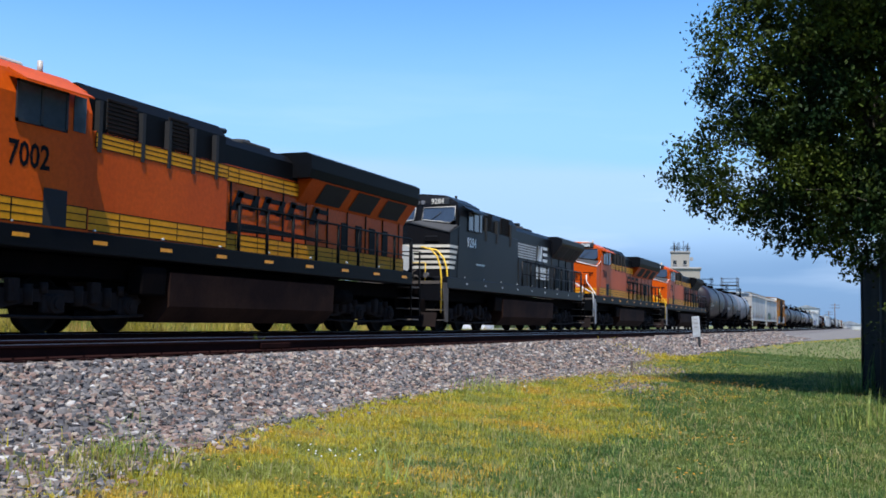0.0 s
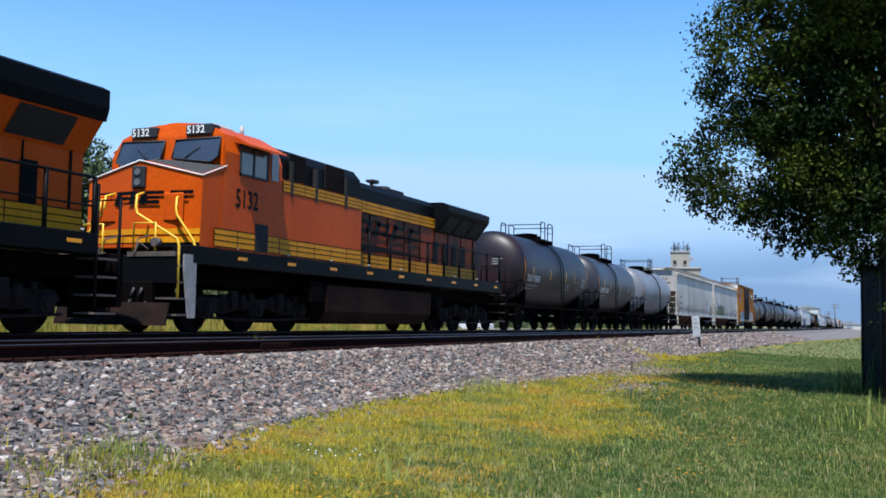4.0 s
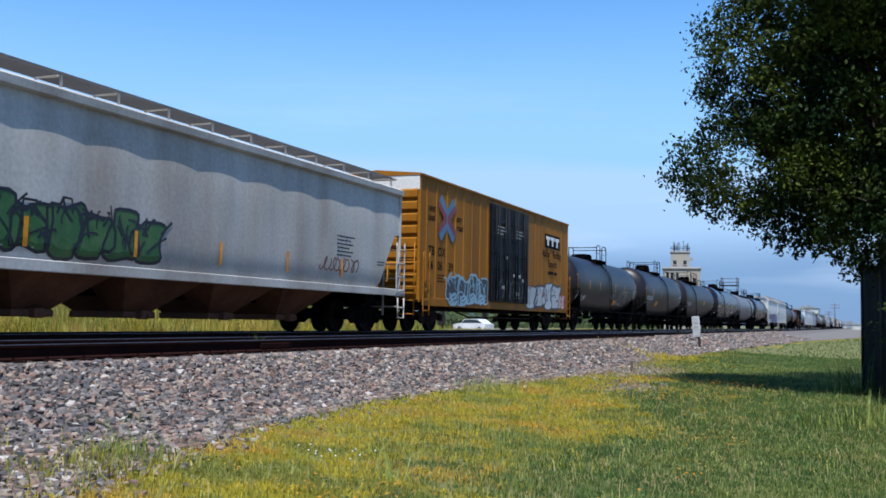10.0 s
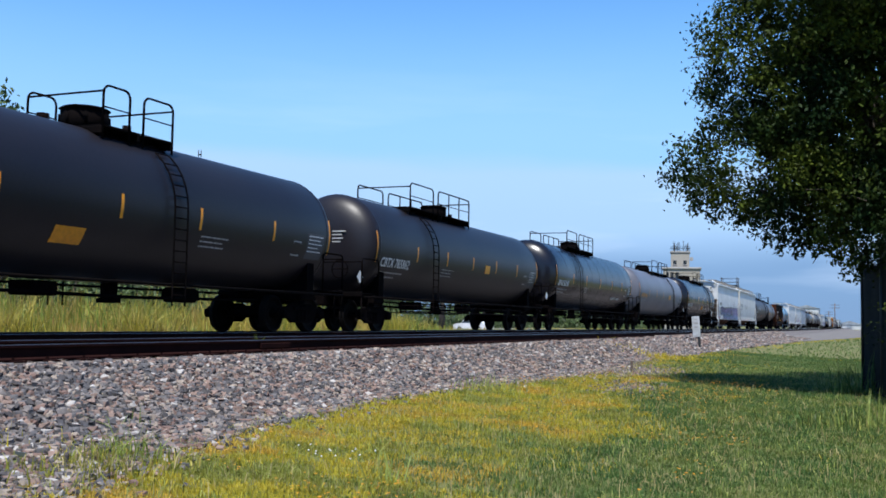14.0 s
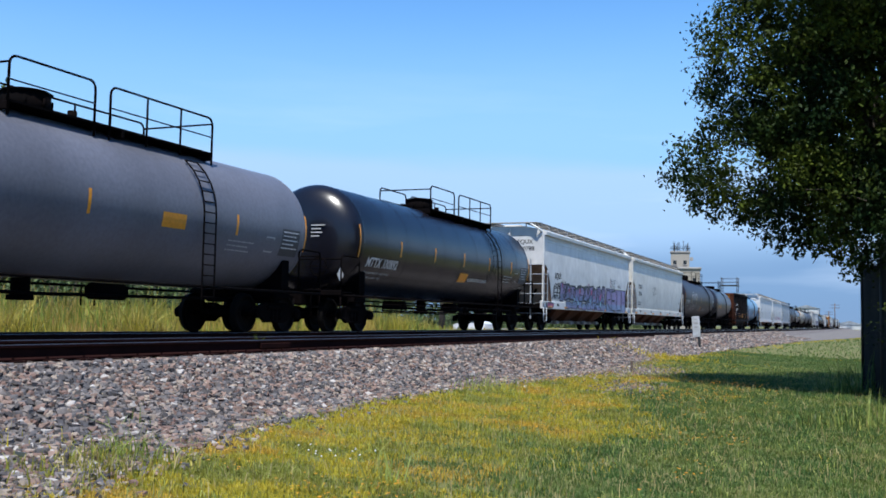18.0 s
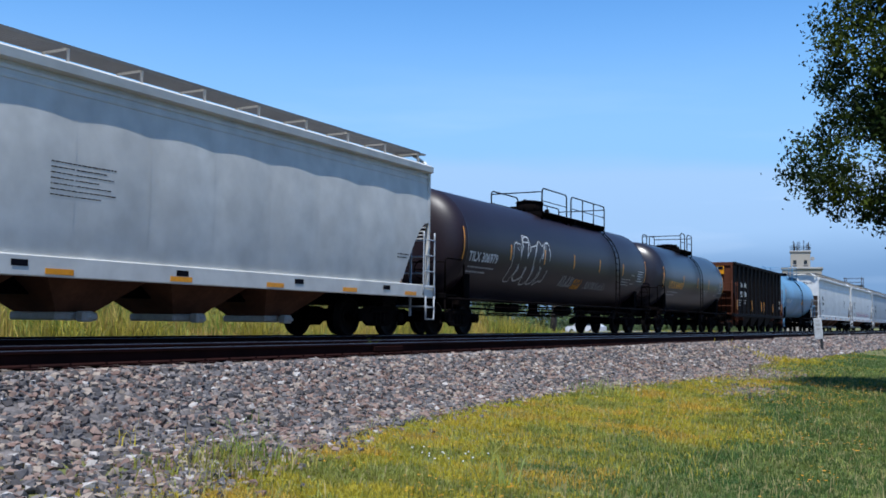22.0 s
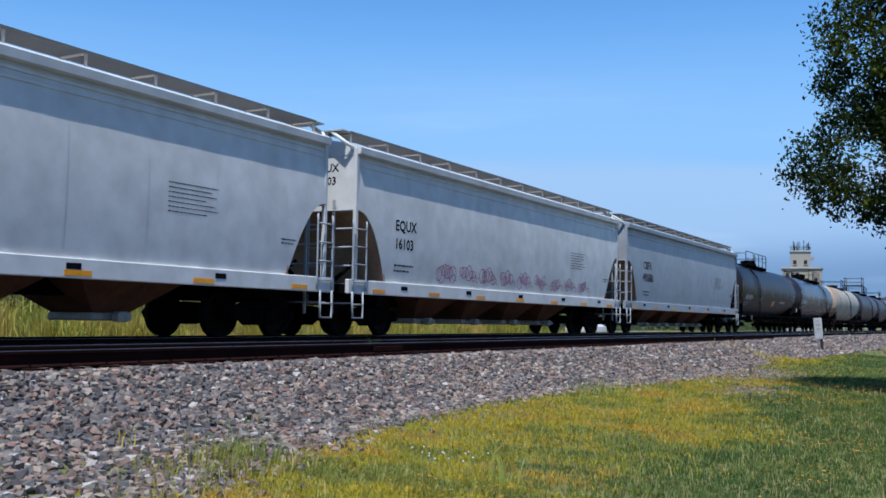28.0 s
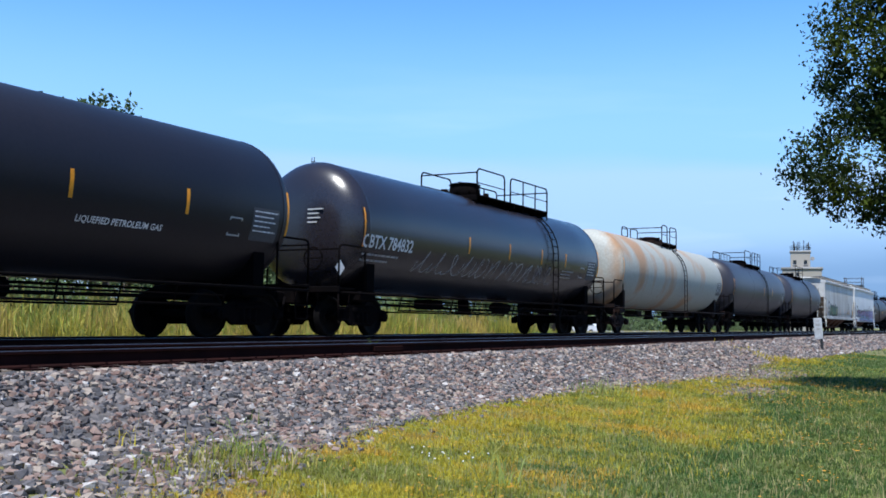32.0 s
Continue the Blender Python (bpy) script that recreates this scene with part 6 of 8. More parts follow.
    part("exhaust_stack", Geo().cyl((0, Y(11.4 + o), hz + 0.1), (0, Y(11.4 + o), hz + 0.3), 0.28, 14), GRILLE, car)
    part("roof_hatch", Geo().box(-0.7, 0.7, Y(9.5 + o), Y(10.1 + o), hz - 0.02, hz + 0.1, 0.03), GRILLE, car)
    g = Geo()
    g.cyl((0.5, Y(9.7 + o), hz + 0.02), (0.5, Y(9.7 + o), hz + 0.22), 0.05, 8)
    for x in (0.42, 0.5, 0.58):
        g.cyl((x, Y(9.55 + o), hz + 0.24), (x, Y(9.95 + o), hz + 0.24), 0.04, 8, 0.07)
    part("horn", g, STEEL_DARK, car)
    # hand rails along the walkway
    for s in (1, -1):
        g = Geo()
        ya, yb = e1 - Y(0) + 0.4, E - 0.7
        k = 8
        for j in range(k + 1):
            y = Y(ya + (yb - ya) * j / k)
            g.cyl((s * 1.5, y, 1.62), (s * 1.5, y, 2.82), 0.042, 6)
        g.tube([(s * 1.5, Y(ya), 2.82), (s * 1.5, Y(yb), 2.82)], 0.03)
        g.tube([(s * 1.5, Y(ya), 2.3), (s * 1.5, Y(yb), 2.3)], 0.02)
        part("walkway_handrail", g, HOOD_BLACK if not black else NS_BLACK, car)
        g = Geo()
        for d in (1.32, 0.78):
            if black:
                g.tube([(s * 1.5, Y(d), 0.62), (s * 1.5, Y(d), 1.75), (s * 1.46, Y(d), 2.12), (s * 1.34, Y(d), 2.46), (s * 1.10, Y(d + 0.03), 2.70), (s * 0.80, Y(d + 0.06), 2.78), (s * 0.62, Y(d + 0.3), 2.80)], 0.028)
            else:
                k = (1.32 - d) * 1.1
                g.tube([(s * 1.5, Y(d), 0.70), (s * 1.5, Y(d), 1.78), (s * 1.45, Y(d), 1.92), (s * (1.05 - k), Y(d - 0.05), 2.46), (s * (1.00 - k), Y(d - 0.03), 2.60), (s * (1.00 - k), Y(d), 2.84), (s * (0.97 - k), Y(d + 0.25), 2.92)], 0.028)
        g.tube([(s * 0.95, Y(0.72), 1.5), (s * 0.95, Y(0.72), 2.25), (s * 0.4, Y(0.72), 2.25), (s * 0.4, Y(0.72), 1.5)], 0.022)
        part("front_handrail", g, rail_m, car, "white step handrail" if new_style else "yellow step handrail")
        part("jumper_cable", Geo().tube([(s * 0.35, Y(1.3), 2.05), (s * 0.42, Y(0.85), 1.95), (s * 0.5, Y(0.62), 1.55), (s * 0.62, Y(0.66), 1.85), (s * 0.8, Y(0.7), 1.7)], 0.018, 5), DUSTY, car)
        g = Geo()
        g.tube([(s * 1.5, Y(E - 0.6), 0.5), (s * 1.5, Y(E - 0.6), 2.72)], 0.03)
        g.tube([(s * 1.5, Y(E), 0.5), (s * 1.5, Y(E), 2.5), (s * 0.5, Y(E + 0.03), 2.5), (s * 0.5, Y(E + 0.03), 1.5)], 0.03)
        part("rear_handrail", g, HOOD_BLACK, car)
    part("air_hose", Geo().tube([(0.45, Y(0.9), 0.95), (0.55, Y(0.55), 0.7), (0.4, Y(0.4), 0.35)], 0.035).tube([(0.7, Y(0.9), 0.95), (0.85, Y(0.6), 0.6), (0.7, Y(0.5), 0.3)], 0.03), STEEL_DARK, car)
    side = lambda z, y=0.0: 1.445
    hood = lambda z, y=0.0: 1.03
    cabs = lambda z, y=0.0: 1.535
    letters(number, 0.46 if black else 0.58, HOOD_BLACK if not black else WHITE, car, Y(2.98 if black else 2.65), 2.95 if black else 2.78, cabs, "number", 0.98 if black else 0.8)
    if not black:
        # yellow bands with dark lines: low along the sides, high under the dark top
        def banded(surf_, ya, yb, za, zb, lift):
            band_ = part("yellow_band", patch(Geo(), surf_, ya, yb, za, zb, rows=1, lift=lift), YELLOW, car)
            for q in (0.0, 0.34, 0.67, 1.0):
                zz = za + (zb - za) * q
                part("band_line", patch(Geo(), surf_, ya, yb, zz - 0.010, zz + 0.010, rows=1, lift=lift + 0.003), HOOD_BLACK, band_)
            n_ = max(1, round((yb - ya) / 0.95))
            for q in range(n_ + 1):
                yy = ya + (yb - ya) * q / n_
                part("door_gap", patch(Geo(), surf_, yy - 0.013, yy + 0.013, za, zb, rows=1, lift=lift + 0.005), HOOD_BLACK, band_)
        banded(cabs, Y(1.9), Y(4.5), 1.86, 2.24, 0.003)
        banded(side, Y(4.6), e1, 1.86, 2.24, 0.003)
        banded(hood, e1 + 0.02, h1, 1.86, 2.24, 0.02)
        banded(side, Y(4.75), e1, 3.38, 3.66, 0.003)
        banded(hood, e1 + 0.02, r0 + (0.5 if new_style else 0.9), 3.42, 3.76, 0.02)
        for j in range(2):
            z = 1.90 + 0.17 * j
            for s_ in (1, -1):
                q = [(0, front(0, -0.012), z), (s_ * 1.5, front(1.5, -0.008), z), (s_ * 1.5, front(1.5, -0.008), z + 0.12), (0, front(0, -0.012), z + 0.12)]
                part("yellow_nose_band", Geo().add(q, [(0, 1, 2, 3) if s_ > 0 else (3, 2, 1, 0)]), YELLOW, nose)
        # the railway's emblem as plain dark slanted shapes over a wedge
        em = lambda z, y=0.0: 1.05
        g = Geo()
        ey = Y(9.6 if new_style else 9.2)
        for k in range(4):
            y = ey + 1.17 * k
            patch(g, em, y, y + 0.28, 2.78, 3.26, rows=1, skew=0.28)
            patch(g, em, y + 0.28, y + 0.98, 3.10, 3.22, rows=1, skew=0.06)
            patch(g, em, y + 0.2, y + 0.9, 2.84, 2.96, rows=1, skew=0.06)
            if k in (0, 1):
                patch(g, em, y + 0.72, y + 0.98, 2.82, 3.22, rows=1, skew=0.24)
        g.add([(1.055, ey - 0.5, 2.28), (1.055, ey + 4.9, 2.42), (1.055, ey + 1.0, 2.52), (1.055, ey - 0.2, 2.5)], [(0, 1, 2, 3)])
        part("side_emblem", g, HOOD_BLACK, car, "dark slanted emblem shapes")
        for k in range(4):
            for j, (za, zb, xa, xb, sl) in enumerate(((2.72, 3.00, 0.0, 0.15, 0.10), (2.92, 3.00, 0.08, 0.62, 0.0), (2.72, 2.80, 0.0, 0.52, 0.0) if k in (0, 2) else (2.82, 2.88, 0.05, 0.5, 0.0), (2.72, 3.0, 0.42, 0.56, 0.1) if k < 2 else (2.82, 2.89, 0.1, 0.5, 0.0))):
                x0 = -1.36 + 0.69 * k
                q = [(x, front(x, -0.014 - 0.003 * j), z) for x, z in ((x0 + xa, za), (x0 + xb, za), (x0 + xb + sl, zb), (x0 + xa + sl, zb))]
                part("nose_emblem", Geo().add(q, [(0, 1, 2, 3)]), HOOD_BLACK, nose)
        part("nose_underband", Geo().add([(0, front(0, -0.008), 1.80), (1.5, front(1.5, -0.005), 1.80), (1.5, front(1.5, -0.005), 1.90), (0, front(0, -0.008), 1.90)], [(0, 1, 2, 3)]), HOOD_BLACK, nose)
        g = Geo()
        patch(g, cabs, Y(3.45), Y(4.0), 1.84, 2.48, rows=1, lift=0.01)
        part("step_recess", g, GRILLE, car)
    else:
        # white bands over the nose and fan of thin lines on the side, emblem as plain shapes
        for j in range(5):
            z = 2.09 + 0.18 * j
            for s_ in (1, -1):
                q = [(0, front(0, -0.012), z), (s_ * 1.505, front(1.5, -0.006), z), (s_ * 1.505, front(1.5, -0.006), z + 0.095), (0, front(0, -0.012), z + 0.095)]
                part("white_nose_band", Geo().add(q, [(0, 1, 2, 3) if s_ > 0 else (3, 2, 1, 0)]), CREAM, nose)
                yb = n0 + 0.56 + 0.07 * j
                q = [(s_ * 1.508, front(1.5), z), (s_ * 1.524, yb, z), (s_ * 1.524, yb + 0.035, z + 0.095), (s_ * 1.508, front(1.5), z + 0.095)]
                part("white_nose_band", Geo().add(q, [(0, 1, 2, 3) if s_ > 0 else (3, 2, 1, 0)]), CREAM, nose)
        em = lambda z, y=0.0: 1.05
        for k in range(6):
            for j in range(6):
                y = 9.9 + 0.46 * j
                part("emblem_bar", patch(Geo(), em, Y(y), Y(y + (0.435 if j < 5 else 0.4)), 3.04 + 0.108 * k, 3.11 + 0.108 * k, rows=1, skew=0.01), DULL_WHITE, car)
        for y, y1_, sk in ((12.75, 12.96, 0.12), (13.15, 13.36, 0.12), (12.93, 13.14, -0.02)):
            part("emblem_shape", patch(Geo(), em, Y(y), Y(y1_), 3.05, 3.72, rows=1, skew=sk), WHITE, car)
        for k in range(3):
            part("emblem_shape", patch(Geo(), em, Y(13.55), Y(14.25), 3.05 + 0.27 * k, 3.18 + 0.27 * k, rows=1, skew=0.04), WHITE, car)
        for k in range(2):
            for j in range(8):
                part("owner_wording", patch(Geo(), em, Y(12.6 + 0.24 * j), Y(12.6 + 0.24 * j + 0.19), 2.25 + 0.3 * k, 2.48 + 0.3 * k, rows=1), WHITE, car)
        bars(car, WHITE, cabs, Y(3.9), 2.4, (0.9,), 0.08, 0.1)
        part("nose_emblem", Geo().prism([(-0.28, 2.1), (0.05, 2.02), (0.3, 2.3), (0.26, 2.75), (-0.1, 2.9), (-0.34, 2.6)], n0 - 0.035, n0 - 0.02), DULL_WHITE, nose)
    return car


# ---- the train's cars, front to back ----
def tag_white(y0, y1, dz0, dz1, n, m, seed, w=0.03):
    return lambda car, surf, zc: scrawl(car, surf, y0, y1, zc + dz0, zc + dz1, n, m, w, seed)


locomotive(0, "orange diesel locomotive with dark top and yellow bands", "7002", ORANGE, "new")
locomotive(1, "black diesel locomotive with white nose bands and yellow handrails", "9284", NS_BLACK, "black")
locomotive(2, "orange diesel locomotive with dark top and yellow bands", "7004", ORANGE, "new")
locomotive(3, "older orange diesel locomotive with soot-stained hood", "5132", ORANGE, "old")
short = dict(under=False)
tank_car(4, "short black tank car with rust-red staining", T_RUST, text="TILX 170565", stripes=(-3.9, -1.38, 1.1, 2.61), ladder_at=0.15, plat=(-1.0, 0.85), **short)
tank_car(5, "short dark grey tank car with white lettering", T_DGREY, text="ADMX 16268", stripes=(-3.43, -1.85, 0.52, 2.63), ladder_at=-0.96, plat=(-1.9, 0.5), **short, tank_r=1.50, zc=2.50)
tank_car(6, "short grey tank car with faded lettering", T_GREY, text="DMIX 150206", text_mat=DULL_WHITE, stripes=(-2.4, 0.95, 2.68), ladder_at=0.06, plat=(-0.9, 0.55), **short, tank_r=1.50, zc=2.50)


def deco_old_tag(car, surf, a, b):
    scrawl(car, surf, a + 4.1, a + 8.2, 1.5, 2.0, 7, FADED_RUST, 0.05, 21)
    scrawl(car, surf, a + 9.0, a + 14.4, 1.6, 2.1, 9, FADED_RUST, 0.03, 22)
    bars(car, DULL_WHITE, surf, b - 4.5, 1.75, (1.2, 0.9), 0.1, 0.2)


def deco_green(car, surf, a, b):
    graffiti(car, surf, a + 2.7, a + 7.1, 1.3, 2.35, 6, G_GREEN, G_DARK, 0.07, 31)
    scrawl(car, surf, a + 13.4, a + 15.5, 1.6, 1.95, 4, RUST, 0.04, 5)


def deco_lilac(car, surf, a, b):
    low = lambda z, y=0.0: max(surf(z, y), 1.607)
    graffiti(car, low, a + 3.4, a + 11.0, 0.99, 1.42, 8, G_BLUE, G_DARK, 0.045, 12, G_PALE, under=G_PURPLE)
    graffiti(car, surf, a + 2.5, a + 11.0, 1.32, 2.26, 10, G_PURPLE, G_DARK, 0.07, 41, G_PINK, inner=8, under=G_BLUE)
    graffiti(car, low, a + 0.3, a + 1.3, 1.0, 1.3, 2, G_PINK, G_DARK, 0.04, 14)
    scrawl(car, surf, a + 1.3, a + 2.7, 1.45, 1.95, 3, G_DARK, 0.09, 15)
    # four block letters at the back
    for k, strokes in enumerate((((0.12, 0), (0.12, 1), (0.8, 0.95), (0.8, 0.55), (0.15, 0.5), (0.85, 0)), ((0.85, 1), (0.12, 0.95), (0.12, 0.5), (0.7, 0.5), (0.12, 0.5), (0.12, 0.03), (0.85, 0)),
                                 ((0.15, 1), (0.15, 0.03), (0.85, 0.05)), ((0.08, 0), (0.12, 1), (0.5, 0.35), (0.85, 1), (0.92, 0)))):
        y0 = a + 11.2 + 1.19 * k
        f = part("spray_form", patch(Geo(), low, y0, y0 + 1.17, 1.0, 2.2, rows=6), G_PURPLE, car)
        part("spray_shade", patch(Geo(), low, y0 + 0.04, y0 + 1.13, 1.0, 1.4, rows=3, lift=0.007), G_BLUE, f)
        part("spray_line", ribbon(Geo(), low, [(y0 + 1.17 * p, 1.05 + 1.1 * q) for p, q in strokes], 0.10, 0.014), G_DARK, f)
        part("spray_outline", ribbon(Geo(), low, [(y0, 1.0), (y0, 2.22), (y0 + 1.17, 2.22), (y0 + 1.17, 1.0)], 0.06, 0.011), G_DARK, f)
    patch_mark = ribbon(Geo(), surf, [(a + 12.35, 1.9), (a + 12.35, 2.7)], 0.05, 0.012)
    part("paint_drip", patch_mark, G_RED, car)
    scrawl(car, surf, a + 14.0, a + 14.8, 2.35, 2.5, 2, G_DARK, 0.04, 16)


def deco_pink(car, surf, a, b):
    for k in range(9):
        y = a + 3.72 + 1.25 * k
        rng, g, fade = random.Random(51 + k), Geo(), 1.0 - 0.04 * k
        for j in range(6):
            cy, cz, r = y + 0.13 + 0.15 * j * fade, 1.62 + rng.uniform(-0.08, 0.1), rng.uniform(0.10, 0.20) * fade
            n = rng.randint(9, 12)
            ribbon(g, surf, [(cy + r * math.cos(0.7 * q + j), cz + 1.15 * r * math.sin(0.7 * q + j)) for q in range(n)], 0.024)
        ribbon(g, surf, [(y + 0.75, 1.55), (y + 0.95, 1.62), (y + 1.08, 1.55), (y + 1.0, 1.48), (y + 1.12, 1.46)], 0.024)
        part("spray_tag", g, G_PINK, car)


hopper_car(7, "grey covered hopper with rust-streaked sides and brown bays", H_GREY, "straight", [("TILX", 0.33, 1.48, 2.34), ("649190", 0.32, 1.36, 1.88)], deco=deco_old_tag, end_text=("TILX", "649190"), zt=4.28)
hopper_car(8, "grey covered hopper with green graffiti on its side", H_GREY, "straight", [("TILX", 0.33, 1.75, 2.34), ("649131", 0.32, 1.65, 1.88)], deco=deco_green, end_text=("TILX", "649131"), zt=4.28)
box_car(9)
tank_car(10, "black tank car with white scrawl and orange placard", T_BLACK, text="RTMX 12899", stripes=(-4.55, -2.36, 1.2, 3.5), ladder_at=-0.39, text_dz=-0.92, text_at=-6.62, mark=(1.6, -1.05, 0.7), tag=lambda car, surf, zc: graffiti(car, surf, 2.55, 4.9, zc - 1.02, zc - 0.12, 3, None, G_WHITE, 0.035, 61, inner=2, overlap=-0.02), plat=(-1.35, 0.8), under=False, hatch_at=-1.0, tank_r=1.42, zc=2.42)
tank_car(11, "black tank car with yellow placard", T_BLACK, text_dz=-0.55, text="NATX 252868", stripes=(-4.3, -1.35, 1.1, 3.95), ladder_at=0.3, mark=(-2.9, -0.9, 0.75), plat=(-1.35, 0.75), top="dome", under=False, hatch_at=-0.8, tank_r=1.50, zc=2.50)
tank_car(12, "black tank car with orange placard high on its side", T_BLACK, text_dz=-0.6, text="CBTX 785862", stripes=(-4.83, -2.39, 0.03, 2.45, 4.92), ladder_at=-3.6, mark=(1.25, -0.4, 0.5), plat=(-4.3, 0.9), diamond=True, top="dome", hatch_at=-0.2, tank_r=1.50, zc=2.50)
tank_car(13, "long glossy black pressure tank car", T_GLOSS, text2=(("LIQUEFIED PETROLEUM GAS", 0.15, 3.4, -0.86),), text="BPRX 33190", stripes=(-5.1, -2.64, 0.22, 2.83, 5.28), ladder_at=-4.0, bands=9, plat=(-4.2, 0.9), top="dome", hatch_at=-0.4, diamond=True)
tank_car(14, "slate-grey tank car with faint orange lettering", T_SLATE, tank_r=1.50, zc=2.50, text_dz=-0.45, text_at=-7.17, text="NTLX 50967", text_mat=AMBER, stripes=(-4.8, -2.34, 0.14, 4.79), ladder_at=3.63, mark=(2.2, -0.38, 0.75), plat=(-1.3, 4.5), hatch_at=0.0, top="dome", under=False)
tank_car(15, "glossy black pressure tank car with orange placard", T_GLOSS, text_dz=-0.72, text_at=-6.99, text="MTTX 330892", text2=(("LIQUEFIED PETROLEUM GAS", 0.15, 1.0, -0.8),), stripes=(-4.92, -2.32, 0.24, 2.8, 5.3), ladder_at=3.66, mark=(0.1, -0.86, 0.75), bands=9, plat=(-1.4, 4.5), hatch_at=-0.2, top="dome", diamond=True)
hopper_car(16, "white covered hopper with large lilac graffiti", H_WHITE, "round", [("EQUX", 0.36, 1.62, 2.33), ("620788", 0.34, 1.57, 1.88)], deco=deco_lilac, end_text=("EQUX", "620788"), wave=0.012)
hopper_car(17, "warm grey covered hopper with dark lettering", H_CREAM, "round", [("EQUX", 0.36, 1.63, 2.54), ("19154", 0.35, 1.62, 2.10)], wave=0.018, panel_at=5.95, end_text=("EQUX", "19154"))
tank_car(18, "maroon-black tank car with large white scrawl", T_MAROON, text="TILX 306979", stripes=(-5.05, -2.5, 0.05, 2.56, 5.16), ladder_at=4.25, plat=(-1.35, 4.7), hatch_at=-0.25, top="dome",
         tag=lambda car, surf, zc: (graffiti(car, surf, -4.95, -2.15, zc - 1.0, zc + 0.42, 5, None, G_WHITE, 0.038, 71, inner=1, overlap=-0.01), scrawl(car, surf, -0.8, 0.3, zc - 0.95, zc - 0.6, 4, DULL_WHITE, 0.03, 72), scrawl(car, surf, 0.4, 1.2, zc - 1.0, zc - 0.65, 4, YELLOW, 0.03, 73), scrawl(car, surf, 1.6, 3.6, zc - 0.95, zc - 0.7, 6, DULL_WHITE, 0.025, 74)))
tank_car(19, "short dusty black tank car with faded orange lettering", T_DUSTY, text="UTLX 664435", text_size=0.42, text_at=-4.55, text_mat=AMBER, stripes=(-5.5, -2.3, 0.2, 2.3, 4.6), ladder_at=0.5, plat=(-0.85, 1.1), under=False, tank_r=1.50, zc=2.50)
open_hopper(20)
tank_car(21, "light blue tank car with brown-stained belly", T_BLUE, text="OXAX 6212", ladder_at=0.0, plat=(-1.65, 1.56), rails_mat=T_BLUE, under=False, mark=(0.4, -0.55, 0.6), tank_r=1.50, zc=2.50)
hopper_car(22, "white covered hopper with dark lettering", H_WHITE, "round", [("EQUX", 0.36, 1.63, 2.54), ("18204", 0.35, 1.62, 2.10)], end_text=("EQUX",))
hopper_car(23, "white covered hopper with pink scrawl along its side", H_WHITE, "round", [("EQUX", 0.36, 1.63, 2.54), ("16103", 0.35, 1.62, 2.10)], deco=deco_pink, end_text=("EQUX", "16103"))
hopper_car(24, "light grey covered hopper with large dark lettering", H_BLUEGREY, "round", [("CBFX", 0.44, 2.0, 2.62), ("490686", 0.47, 1.92, 2.12)])
tank_car(25, "long black pressure tank car with orange placard", T_BLACK, text_dz=-0.65, text_at=-7.3, text="SHQX 50154", text2=(("LIQUEFIED PETROLEUM GAS", 0.15, 2.9, -0.68),), stripes=(-5.0, -2.4, 0.1, 2.7, 5.3), ladder_at=-4.4, mark=(0.65, -0.9, 0.65), plat=(-4.8, 1.1), hatch_at=0.14, top="dome", diamond=True)
tank_car(26, "black tank car with pale scrawl along its side", T_SHEEN, text_dz=-0.5, text_at=-7.75, text_size=0.42, text="CBTX 784832", stripes=(-2.5, 0.1, 2.5, 4.5), ladder_at=3.4, plat=(-0.9, 4.3), hatch_at=0.12, top="dome", diamond=True, tag=tag_white(-5.2, 3.6, -0.95, -0.4, 11, DULL_WHITE, 81))
tank_car(27, "cream-white tank car with rust stains", T_WHITE, ladder_at=0.5, plat=(-0.9, 1.4), stripes=(), gear=RUSTY_GEAR, under=False)
tank_car(28, "grey tank car with dark band", T_DGREY, ladder_at=1.0, plat=(-2.1, 2.3), stripes=(0.5, 3.0), bands=2)
tank_car(29, "dark grey tank car", T_DGREY, ladder_at=0.5, plat=(-1.5, 1.5), stripes=(1.5,), under=False)
# cars further back repeat the types already seen
where = JOINTS[-1]
for k in (8, 16, 12, 26, 11, 17, 13, 6, 9, 16, 23, 12, 18, 10, 17, 14, 26, 24, 12, 11):
    src = TRAIN[k]
    length = JOINTS[k + 1] - JOINTS[k]
    TRAIN.append((copy_thing(src[0], pose(FAR_TRACK, where + length / 2, RAIL_TOP)), where + length / 2))
    where += length


